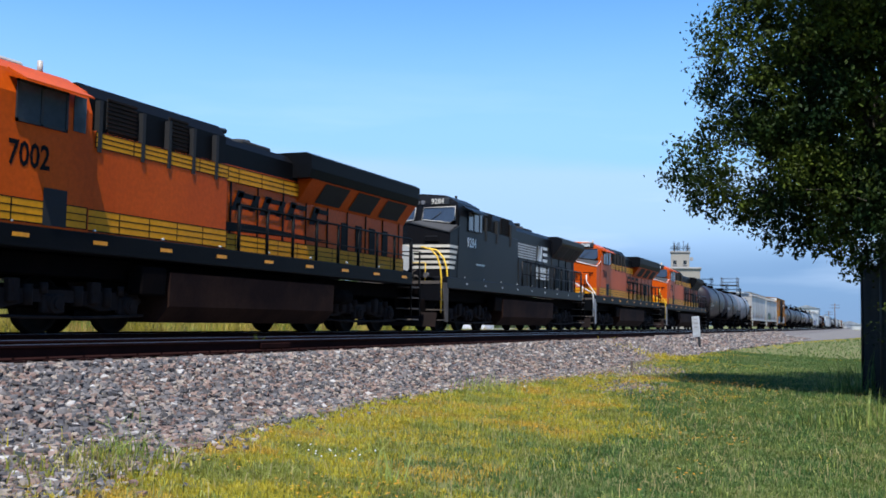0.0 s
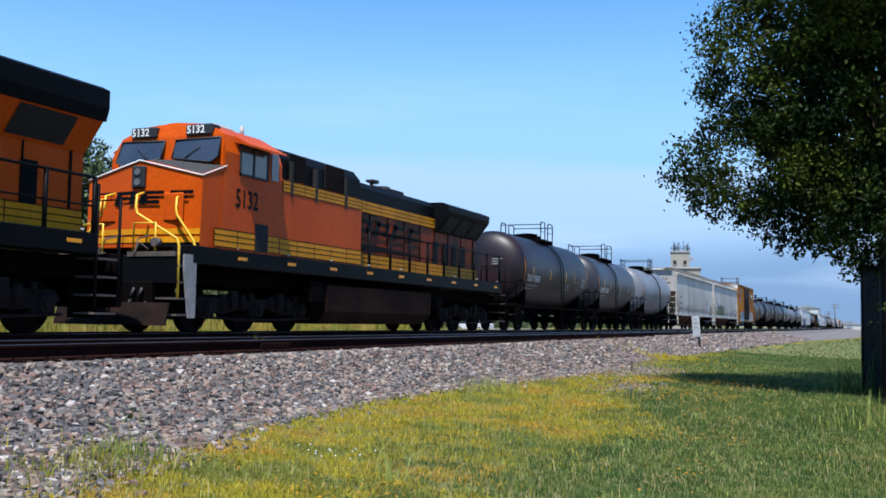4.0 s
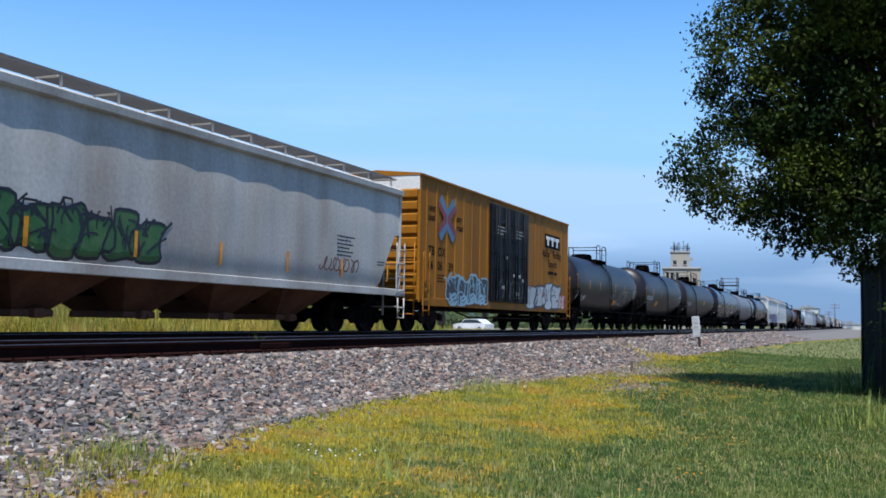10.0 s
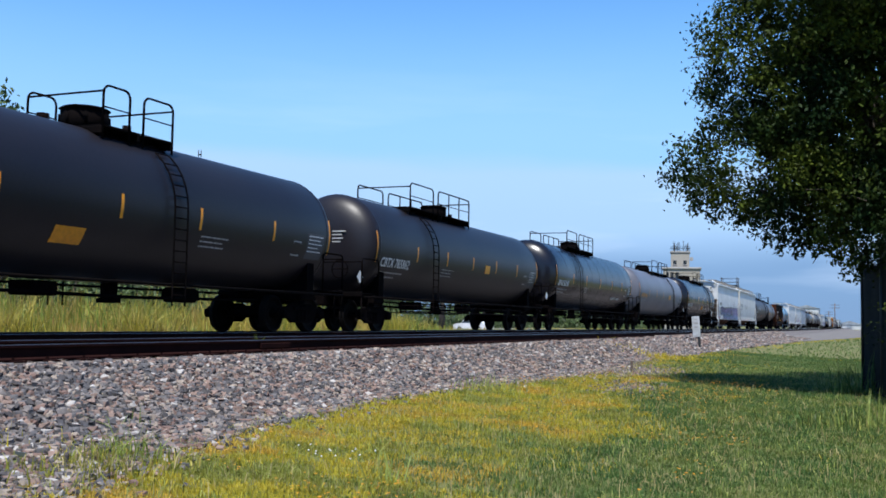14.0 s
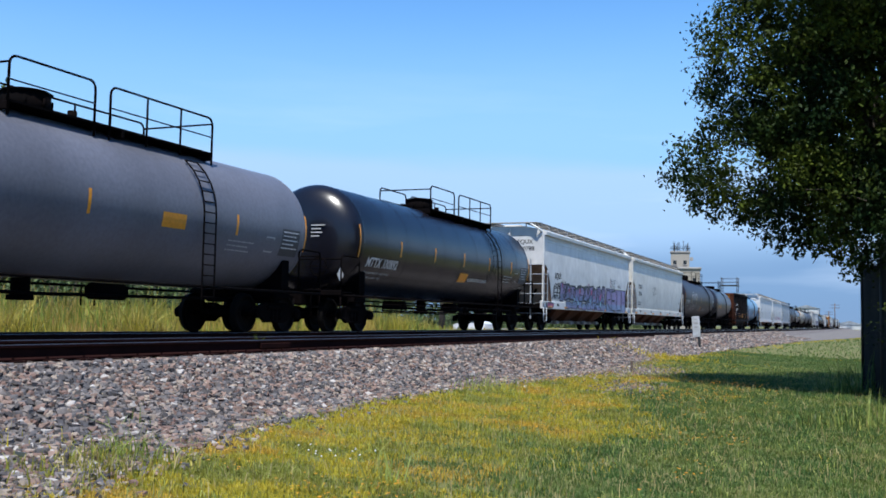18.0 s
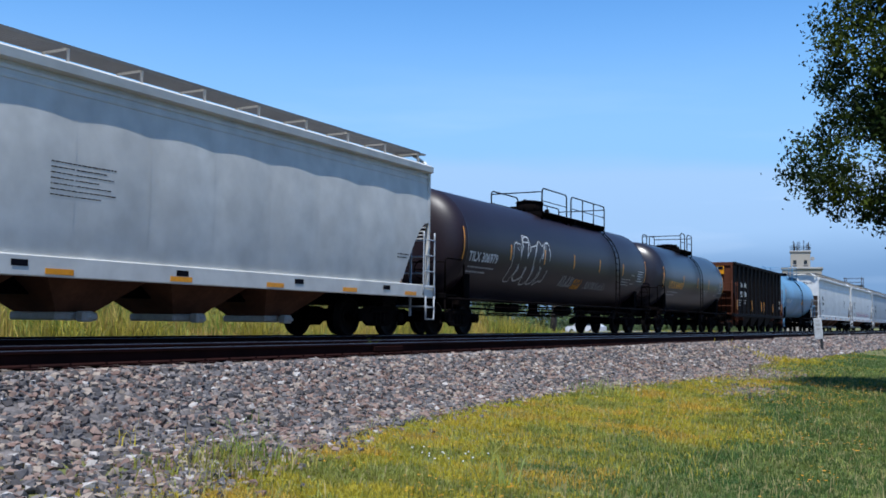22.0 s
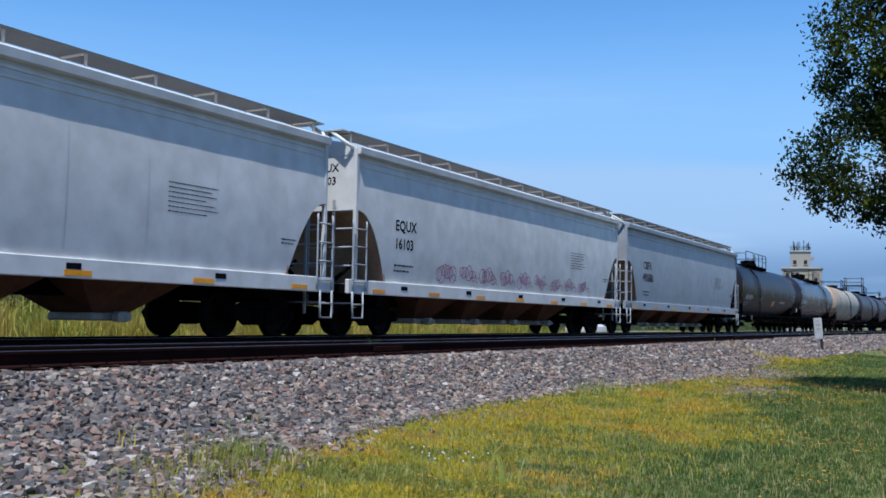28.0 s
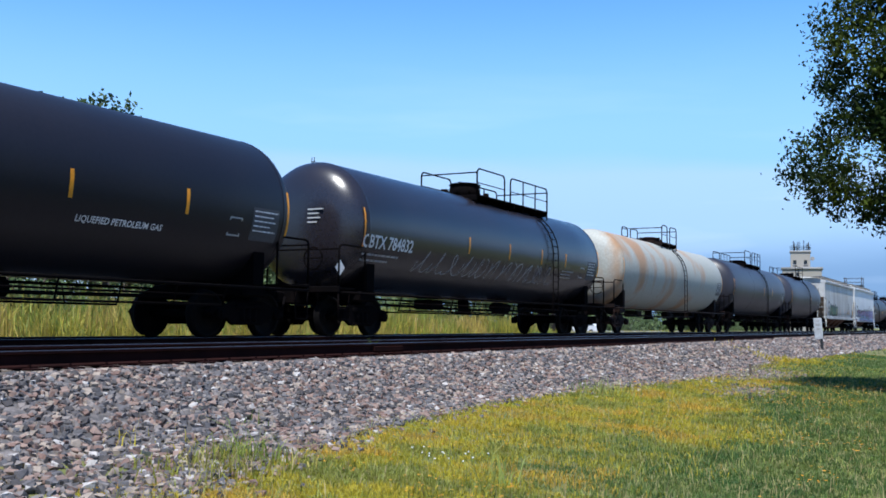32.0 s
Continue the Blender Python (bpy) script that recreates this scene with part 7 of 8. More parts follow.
# ---- plants, posts, fence and the distance ----
def blades(name, x, y, h, w, material, rng, lean=0.35, z=None):
    """Grass blades as bent, tapering strips of two faces each."""
    n = len(x)
    z = gz(x) if z is None else z
    a = rng.uniform(0, 2 * np.pi, n)
    dx, dy = np.cos(a), np.sin(a)
    tilt = np.abs(rng.normal(0, lean, n)) * h
    b = rng.uniform(0, 2 * np.pi, n)
    tx, ty = np.cos(b) * tilt, np.sin(b) * tilt
    v = np.empty((n, 5, 3))
    v[:, 0] = np.stack([x - dx * w, y - dy * w, z - 0.02], 1)
    v[:, 1] = np.stack([x + dx * w, y + dy * w, z - 0.02], 1)
    v[:, 2] = np.stack([x + dx * w * 0.8 + tx * 0.3, y + dy * w * 0.8 + ty * 0.3, z + h * 0.55], 1)
    v[:, 3] = np.stack([x - dx * w * 0.8 + tx * 0.3, y - dy * w * 0.8 + ty * 0.3, z + h * 0.55], 1)
    v[:, 4] = np.stack([x + tx, y + ty, z + h * (1 - 0.25 * tilt / np.maximum(h, 1e-3))], 1)
    k = (np.arange(n) * 5)[:, None]
    f = np.concatenate([k + np.array([[0, 1, 2]]), k + np.array([[0, 2, 3]]), k + np.array([[3, 2, 4]])])
    return bulk(name, v.reshape(-1, 3), f, material)


def field(rng, n, x0, x1, y0, y1, power=1.6):
    return rng.uniform(x0, x1, n), y0 + (y1 - y0) * rng.random(n) ** power


def soft_noise(x, y, s, seed):
    return np.array([noise.noise(Vector((a * s, b * s, seed))) for a, b in zip(x, y)])


def tufted(rng, n, x0, x1, y0, y1, power, spread, per):
    """Blades standing in small tufts."""
    m = n // per
    x, y = field(rng, m, x0, x1, y0, y1, power)
    r = spread * (1 + 0.05 * np.repeat(y, per))
    return np.repeat(x, per) + rng.normal(0, 1, m * per) * r, np.repeat(y, per) + rng.normal(0, 1, m * per) * r, np.repeat(rng.random(m), per)


def build_grass():
    rng = np.random.default_rng(8)
    # mown green lawn, going over into a yellow verge towards the stones
    x, y, own = tufted(rng, 430000, -7.2, 1.2, 4.6, 48, 2.0, 0.024, 6)
    edge = verge(y) - 0.15 + 0.22 * soft_noise(x, y, 0.9, 7.0) + 0.15 * soft_noise(x, y, 2.6, 2.0)
    green = np.interp(y, [5, 8, 12, 16, 20, 26, 34, 48], [-2.5, -2.7, -2.9, -3.0, -3.2, -3.9, -5.3, -5.4])
    dry = np.clip((green - x) / 3.0, -0.5, 0.8) + 0.75 * soft_noise(x, y, 0.45, 3.0) + 0.45 * soft_noise(x, y, 1.5, 6.0) + 0.55 * (own - 0.5) + 0.14 * rng.standard_normal(len(x))
    keep = rng.random(len(x)) < np.clip((x - edge) / 0.45, 0.0, 1)
    bare = 1.2 * np.exp(-((x + 5.3) / 0.5) ** 2 - ((y - 25.8) / 2.0) ** 2) + 0.8 * np.exp(-((x + 4.2) / 0.4) ** 2 - ((y - 20.0) / 1.0) ** 2)
    keep &= (rng.random(len(x)) > bare) & (rng.random(len(x)) < np.interp(y, [18, 34], [1.0, 0.4]))
    size = 1 + 0.05 * (y - 6)
    low = np.clip((x - edge) / 0.9, 0.5, 1) * (0.75 + 0.5 * own)
    tone = soft_noise(x, y, 0.8, 12.0) + 0.6 * soft_noise(x, y, 2.2, 15.0) + 0.2 * (own - 0.5)
    for name, m, h, mt, label in (("lawn_grass", dry < 0.25, 0.036, GRASS, "short green lawn grass"),
                                  ("olive_verge_grass", (dry >= 0.25) & (tone < -0.22), 0.043, GRASS_OLIVE, "olive-green grass in the verge"),
                                  ("dry_verge_grass", (dry >= 0.25) & (tone >= -0.22) & (tone < 0.25), 0.042, GRASS_DRY, "yellow-green verge grass along the ballast"),
                                  ("orange_verge_grass", (dry >= 0.25) & (tone >= 0.25), 0.040, GRASS_OCHRE, "ochre seeding grass in the verge")):
        k = keep & m
        tagged(blades(name, x[k], y[k], h * rng.uniform(0.4, 1.6, k.sum()) * size[k] ** 0.25 * low[k], 0.0032 * size[k], mt, rng, 1.15), label, "grass", kind="stuff")
    # longer pale blades, sparse
    x, y, own = tufted(rng, 20000, -6.2, 2.5, 4.8, 34, 1.6, 0.03, 5)
    m = x > verge(y) + 0.2
    x, y = x[m], y[m]
    tagged(blades("pale_blades", x, y, 0.06 * rng.uniform(0.5, 1.7, len(x)), 0.0030 * (1 + 0.05 * (y - 6)), GRASS_LIGHT, rng, 1.0), "longer pale blades in the lawn", "grass", kind="stuff")
    x, y = field(rng, 2600, -6.2, 0.5, 4.8, 30, 1.5)
    m = x > verge(y) + 0.2
    x, y = x[m], y[m]
    tagged(blades("straw_stems", x, y, 0.11 * rng.uniform(0.6, 1.6, len(x)), 0.0024 * (1 + 0.04 * (y - 6)), STRAW, rng, 0.6), "dry straw stems in the verge", "grass", kind="stuff")
    # wild flowers
    x, y = field(rng, 3800, -6.2, -1.2, 4.8, 27, 1.4)
    m = (soft_noise(x, y, 0.55, 9.0) + 0.1 * rng.standard_normal(len(x)) > 0.12) & (x > verge(y) + 0.4)
    x, y = x[m], y[m]
    z, r = gz(x) + rng.uniform(0.05, 0.13, len(x)), 0.011 * (1 + 0.05 * (y - 6)) * rng.uniform(0.6, 1.4, len(x))
    v = np.empty((len(x), 6, 3))
    for k in range(5):
        q = 2 * np.pi * k / 5
        v[:, k] = np.stack([x + r * np.cos(q), y + r * np.sin(q), z + 0.3 * r], 1)
    v[:, 5] = np.stack([x, y, z], 1)
    f = np.concatenate([(np.arange(len(x)) * 6)[:, None] + np.array([[k, (k + 1) % 5, 5]]) for k in range(5)])
    tagged(bulk("wildflowers", v.reshape(-1, 3), f, FLOWER), "small orange wildflowers in the verge", "flowers", kind="stuff")
    # a few pale clover heads
    x, y = -4.35 + 0.2 * rng.standard_normal(14), 8.0 + 0.25 * rng.standard_normal(14)
    g = Geo()
    for a, b in zip(x, y):
        g.dome((a, b, ground_z(a) + 0.08), 0.010, 0.010, 0.012, 6, 2)
    tagged(part("clover_heads", g, WHITE, None), "small white clover heads in the verge", "flowers", kind="stuff")
    # far lawn and verge beyond
    x, y = field(rng, 13000, -6.4, 16, 46, 190, 1.4)
    m = x > verge(y) + 0.6 * rng.random(len(x))
    x, y = x[m], y[m]
    near = x < verge(y) + 0.9 + 1.2 * soft_noise(x, y, 0.15, 2.0)
    for name, m, mt, label in (("far_lawn_grass", ~near, GRASS, "rough green grass beside the track in the distance"), ("far_verge_grass", near, GRASS_DRY, "yellow grass along the ballast in the distance")):
        tagged(blades(name, x[m], y[m], 0.09 * rng.uniform(0.6, 1.6, m.sum()), 0.022 * (y[m] / 60), mt, rng, 1.1), label, "grass", kind="stuff")
    # tall weeds behind the tracks
    x, y = field(rng, 90000, -31, -17.6, 7, 120, 1.35)
    h = np.interp(-x, [17.6, 18.6, 20.5, 31], [0.4, 0.95, 1.6, 1.8]) * rng.uniform(0.55, 1.15, len(x)) * (1 + 0.45 * soft_noise(x, y, 0.3, 5.0))
    kind_ = soft_noise(x, y, 0.45, 21.0) + 0.35 * soft_noise(x, y, 1.7, 22.0) + 0.12 * rng.standard_normal(len(x))
    h *= (1 + 0.5 * soft_noise(x, y, 1.1, 23.0)) * np.interp(y, [42, 54], [1.0, 0.3])
    for name, m, mt, label in (("tall_weeds", (kind_ > -0.10) & (kind_ < 0.20), WEED, "tall yellow-green weeds behind the tracks"),
                               ("green_weeds", kind_ <= -0.10, WEED_GREEN, "rank green weeds behind the tracks"),
                               ("seeding_weeds", kind_ >= 0.20, WEED_BROWN, "brown seeding weeds behind the tracks")):
        tagged(blades(name, x[m], y[m], h[m], 0.011 * (1 + 0.022 * y[m]), mt, rng, 0.30), label, "weeds", kind="stuff")
    x, y = field(rng, 12000, -70, -30, 8, 220, 1.2)
    tagged(blades("field_grass", x, y, np.interp(y, [42, 54], [1.2, 0.12]) * rng.uniform(0.6, 1.3, len(x)), 0.06 * (1 + 0.012 * y), WEED, rng, 0.2), "rough field grass in the distance", "grass", kind="stuff")


def weed_clump(x, y, n, h, spread, material, seed, label, lean=0.75):
    rng = np.random.default_rng(seed)
    px_, py_ = x + rng.normal(0, spread, n), y + rng.normal(0, spread, n)
    z = gz(px_)
    ob = blades("weed_clump", px_ , py_, h * rng.uniform(0.25, 1.2, n) ** 1.2, np.full(n, 0.0045 * (1 + 0.05 * y)), material, rng, lean, z)
    return tagged(ob, label, "weed", kind="stuff")


def leaves(name, centres, radius, per, size, material, rng, parent, flat=0.75):
    n = len(centres) * per
    c = np.repeat(centres, per, 0) + rng.normal(0, 1, (n, 3)) * np.array([1, 1, flat]) * np.repeat(radius, per)[:, None] * 0.55
    u = rng.normal(0, 1, (n, 3))
    u[:, 2] -= 0.6
    u /= np.linalg.norm(u, axis=1)[:, None]
    w = np.cross(u, rng.normal(0, 1, (n, 3)))
    w /= np.linalg.norm(w, axis=1)[:, None]
    s = size * rng.uniform(0.65, 1.35, n)[:, None]
    v = np.stack([c - u * s * 0.5, c + w * s * 0.28, c + u * s * 0.6, c - w * s * 0.28], 1)
    f = (np.arange(n) * 4)[:, None] + np.array([[0, 1, 2, 3]])
    ob = bulk(name, v.reshape(-1, 3), f, material)
    ob.parent = parent
    return ob


def limb(g, pts, r0, r1, n=8):
    rings = []
    for i, p in enumerate(pts):
        p = Vector(p)
        d = (Vector(pts[min(i + 1, len(pts) - 1)]) - Vector(pts[max(i - 1, 0)])).normalized()
        u = d.cross(Vector((0.3, 0.8, 0.2))).normalized()
        q = d.cross(u)
        r = r0 + (r1 - r0) * i / (len(pts) - 1)
        rings.append([p + (u * math.cos(2 * math.pi * k / n) + q * math.sin(2 * math.pi * k / n)) * r * (1 + 0.12 * math.sin(3 * k + i)) for k in range(n)])
    g.rings(rings)


def build_big_tree():
    """The elm that hangs into the picture: trunk behind the fence, limbs, lobes of leafy twigs."""
    base = Vector((1.15, 25.5, 0.02))
    tree = empty("tree", Matrix.Translation(base), "large leafy elm tree with drooping twigs beside the fence", "tree")
    rng = random.Random(17)
    nr = np.random.default_rng(17)
    g = Geo()
    limb(g, [(0, 0, -0.1), (0.02, 0.05, 0.8), (0.05, 0.05, 1.8), (0.0, 0.0, 2.9), (0.1, 0.1, 3.8)], 0.52, 0.36, 12)
    part("trunk", g, BARK, tree)
    # lobes of the crown: centre and radii, over the tree's foot
    # the last two are unseen, above the view, added to shade the visible leaves
    lobes = [((0.9, -1.2, 7.2), (4.2, 4.2, 4.0)), ((-3.3, -3.4, 4.75), (1.85, 1.8, 1.2)), ((-2.75, -3.0, 7.0), (1.95, 2.2, 1.9)), ((-1.7, -3.2, 8.9), (2.3, 2.2, 2.1)),
             ((-2.1, -3.3, 4.1), (1.5, 1.8, 1.15)), ((-0.9, -3.2, 3.6), (1.3, 1.8, 1.15)), ((0.7, -3.0, 3.2), (1.5, 1.8, 1.2)), ((-1.2, -3.0, 6.0), (2.6, 2.2, 2.0)), ((3.6, -1.0, 5.6), (3.0, 3.0, 2.8)), ((1.5, 1.5, 8.6), (3.6, 3.4, 3.0)), ((-0.5, -4.7, 9.8), (2.5, 2.0, 1.35)), ((2.4, -4.0, 9.0), (2.6, 2.4, 2.2))]
    lobes = [((x + (0.12 if k else 0.0), y, z), r) for k, ((x, y, z), r) in enumerate(lobes)]
    twigs, tips = Geo(), []
    for (cx, cy, cz), (rx, ry, rz) in lobes:
        c = Vector((cx, cy, cz))
        for k in range(5):
            u = Vector((rng.gauss(0, 1), rng.gauss(0, 1), rng.gauss(0.2, 0.8))).normalized()
            tip = c + Vector((u.x * rx, u.y * ry, u.z * rz)) * rng.uniform(0.5, 0.85)
            st = Vector((0.05, 0.05, rng.uniform(2.7, 3.9)))
            mid = st.lerp(tip, 0.55) + Vector((0, 0, 0.5))
            g = Geo()
            limb(g, [st, st.lerp(mid, 0.5) + Vector((0, 0, 0.25)), mid, mid.lerp(tip, 0.5) + Vector((0, 0, 0.1)), tip], rng.uniform(0.07, 0.15), 0.02, 7)
            part("limb", g, BARK, tree)
            for q in (0.3, 0.5, 0.7, 0.85, 1.0):
                p = mid.lerp(tip, q)
                for _ in range(3):
                    e = p + Vector((rng.gauss(0, 0.5), rng.gauss(0, 0.5), rng.gauss(-0.05, 0.35)))
                    twigs.tube([p, p.lerp(e, 0.5) + Vector((0, 0, 0.08)), e], 0.009, 4)
        n = int(300 * (rx * ry + ry * rz + rx * rz) / 9)
        while n > 0:
            u = Vector((rng.gauss(0, 1), rng.gauss(0, 1), rng.gauss(0, 1))).normalized()
            p = c + Vector((u.x * rx, u.y * ry, u.z * rz)) * rng.uniform(0.35, 1.0) ** 0.45 * (1 + 0.12 * noise.noise(u * 2.5 + c))
            n -= 1
            if noise.noise(p * 1.0) + 0.4 * noise.noise(p * 2.7) > -0.27:
                tips.append(p)
    part("twig", twigs, BARK, tree)["kind"] = "stuff"
    cs = np.array(tips)
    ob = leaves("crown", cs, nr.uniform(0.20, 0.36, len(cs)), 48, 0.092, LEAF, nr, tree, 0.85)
    ob["kind"] = "stuff"
    # short sprays drooping from the lower edge
    sp = []
    for _ in range(70):
        (cx, cy, cz), (rx, ry, rz) = rng.choice(lobes[1:7])
        a, k = rng.uniform(0, 2 * math.pi), rng.uniform(0.2, 0.85)
        x_, y_ = cx + rx * math.cos(a) * k, cy + ry * math.sin(a) * k
        z_, ln = cz - rz * math.sqrt(1 - k * k) * 0.9, rng.uniform(0.2, 0.5)
        for q in range(4):
            sp.append((x_ - 0.03 * q, y_, z_ - ln * q / 4))
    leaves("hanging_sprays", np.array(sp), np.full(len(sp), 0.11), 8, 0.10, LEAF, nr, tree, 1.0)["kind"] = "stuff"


def far_tree(x, y, h, w, seed, label="dense green tree behind the tracks", leaf=0.30, n=760):
    rng, nr = random.Random(seed), np.random.default_rng(seed)
    z0 = ground_z(x)
    tree = empty("tree", pose(x, y, z0), label, "tree", "trees behind the tracks")
    g = Geo()
    limb(g, [(0, 0, -0.1), (0.1, 0, h * 0.2), (0, 0.1, h * 0.45)], w * 0.06, w * 0.03)
    for k in range(6):
        a = 2 * math.pi * k / 6 + seed
        limb(g, [(0, 0, h * 0.3), (0.15 * w * math.cos(a), 0.15 * w * math.sin(a), h * 0.5), (0.32 * w * math.cos(a), 0.32 * w * math.sin(a), h * 0.72)], w * 0.022, w * 0.008, 6)
    part("trunk", g, BARK, tree)
    cs = []
    lobes = [(rng.uniform(-0.3, 0.3) * w, rng.uniform(-0.3, 0.3) * w, h * rng.uniform(0.45, 0.8), rng.uniform(0.18, 0.3) * w) for _ in range(9)]
    while len(cs) < n:
        lx, ly, lz, lr = rng.choice(lobes)
        u = Vector((rng.gauss(0, 1), rng.gauss(0, 1), rng.gauss(0, 1))).normalized() * lr * rng.uniform(0.5, 1.0) ** 0.5
        p = Vector((lx + u.x, ly + u.y, lz + u.z * 0.9))
        if p.z < h * 0.22 or p.z > h:
            continue
        cs.append(p)
    ob = leaves("crown", np.array(cs), nr.uniform(0.3, 0.6, n) * w * 0.09, 24, leaf, LEAF_FAR, nr, tree, 0.8)
    ob["kind"] = "stuff"
    return tree


def shrub(x, y, h, w, seed):
    nr = np.random.default_rng(seed)
    n = 90
    th = nr.uniform(0, 2 * np.pi, n)
    r = nr.random(n) ** 0.5 * w * 0.5
    cs = np.stack([r * np.cos(th), r * np.sin(th), nr.uniform(0.1, 0.85, n) * h * (1 - 0.5 * (2 * r / w) ** 2)], 1)
    s = empty("shrub", pose(x, y, ground_z(x)), "rough green shrub behind the tracks", "shrub", "shrubs behind the tracks")
    for k in range(3):
        a = 2 * math.pi * k / 3 + seed
        part("stem", Geo().tube([(0, 0, -0.05), (0.1 * w * math.cos(a), 0.1 * w * math.sin(a), 0.35 * h), (0.3 * w * math.cos(a), 0.3 * w * math.sin(a), 0.7 * h)], 0.025, 5), BARK, s)
    leaves("foliage", cs, np.full(n, 0.16 * w), 18, 0.17, LEAF_FAR, nr, s)["kind"] = "stuff"


def build_fence():
    """Tall chain-link fence with a dark screen, ending beside the tree."""
    p0, p1 = Vector((-0.02, 24.6, 0)), Vector((2.1, 8.0, 0))
    top = 3.0
    f = empty("fence", pose(0, 0, 0), "tall chain-link fence with a dark overgrown screen", "fence")
    d = (p1 - p0).normalized()
    n = 6
    L = (p1 - p0).length
    for k in range(n + 1):
        p = p0 + d * L * k / n
        part("post", Geo().cyl((p.x, p.y, -0.05), (p.x, p.y, top + 0.06), 0.035, 8).dome((p.x, p.y, top + 0.06), 0.045, 0.045, 0.04, 8, 3), STEEL_DARK, f)
    part("top_rail", Geo().tube([(p0.x, p0.y, top), (p1.x, p1.y, top)], 0.022), STEEL_DARK, f)
    part("bottom_wire", Geo().tube([(p0.x, p0.y, 0.1), (p1.x, p1.y, 0.1)], 0.008, 4), STEEL_DARK, f)
    side = Vector((-d.y, d.x, 0)) * -0.02
    g = Geo()
    m = 40
    rows = []
    for z in (0.05, 1.0, 2.0, 2.72):
        rows.append([p0 + d * L * k / m + Vector((0.02 * math.sin(k * 1.7 + z), 0.02 * math.sin(k * 2.3), z + 0.06 * math.sin(k * 1.1) * (z > 2.5))) for k in range(m + 1)])
    g.rings(rows, False, True, False)
    part("screen", g, SCREEN, f, "dark torn fence screen")
    g = Geo()
    step = 0.16
    k = -int(top / step)
    while k * step < L:
        for sg in (1, -1):
            a0, a1 = max(0.0, k * step), min(L, k * step + top)
            if a1 > a0:
                za, zb = a0 - k * step, a1 - k * step
                if sg < 0:
                    za, zb = top - za, top - zb
                A, B_ = p0 + d * a0 + Vector((0, 0, za)), p0 + d * a1 + Vector((0, 0, zb))
                g.cyl(A + side * -1.5, B_ + side * -1.5, 0.004, 3)
        k += 1
    part("chain_link_mesh", g, CHAIN, f)["kind"] = "stuff"
    rng = np.random.default_rng(23)
    t_ = rng.uniform(0.2, 0.6, 26) * L
    cs = np.stack([p0.x + d.x * t_ + rng.normal(0, 0.12, 26), p0.y + d.y * t_, rng.uniform(0.2, 2.9, 26)], 1)
    leaves("climbing_vine", cs, np.full(26, 0.22), 40, 0.05, LEAF, rng, f)["kind"] = "stuff"


def build_markers():
    # white mile post on a dark stub
    x, y = -6.84, 46.2
    p = empty("mile_post", pose(x, y, ground_z(x), 0, -4, 8), "weathered white mile post beside the ballast", "post")
    part("board", Geo().box(-0.17, 0.17, -0.03, 0.03, 0.52, 1.44, 0.02), POST_WHITE, p)
    for k, w in enumerate((0.14, 0.18, 0.14)):
        part("worn_marking", Geo().box(-w / 2, w / 2, -0.036, -0.031, 1.28 - 0.17 * k, 1.34 - 0.17 * k), CONCRETE_TRIM, p)
    part("stub", Geo().box(0.03, 0.15, -0.025, 0.025, -0.3, 0.55, 0.01), STEEL_DARK, p, "dark steel stub")
    x, y = -5.3, 25.0
    s = empty("stake", pose(x, y, ground_z(x)), "short grey wooden stake in a stony patch", "stake")
    part("shaft", Geo().box(-0.03, 0.03, -0.03, 0.03, -0.2, 0.30, 0.008), WOOD_POLE, s)


def window(parent, x, y, z, w, h, m=None):
    o = part("window", Geo().box(x - w / 2, x + w / 2, y - 0.12, y + 0.05, z, z + h), WINDOW_DARK, parent)
    part("sill", Geo().box(x - w / 2 - 0.1, x + w / 2 + 0.1, y - 0.2, y, z - 0.12, z), CONCRETE_TRIM, o)


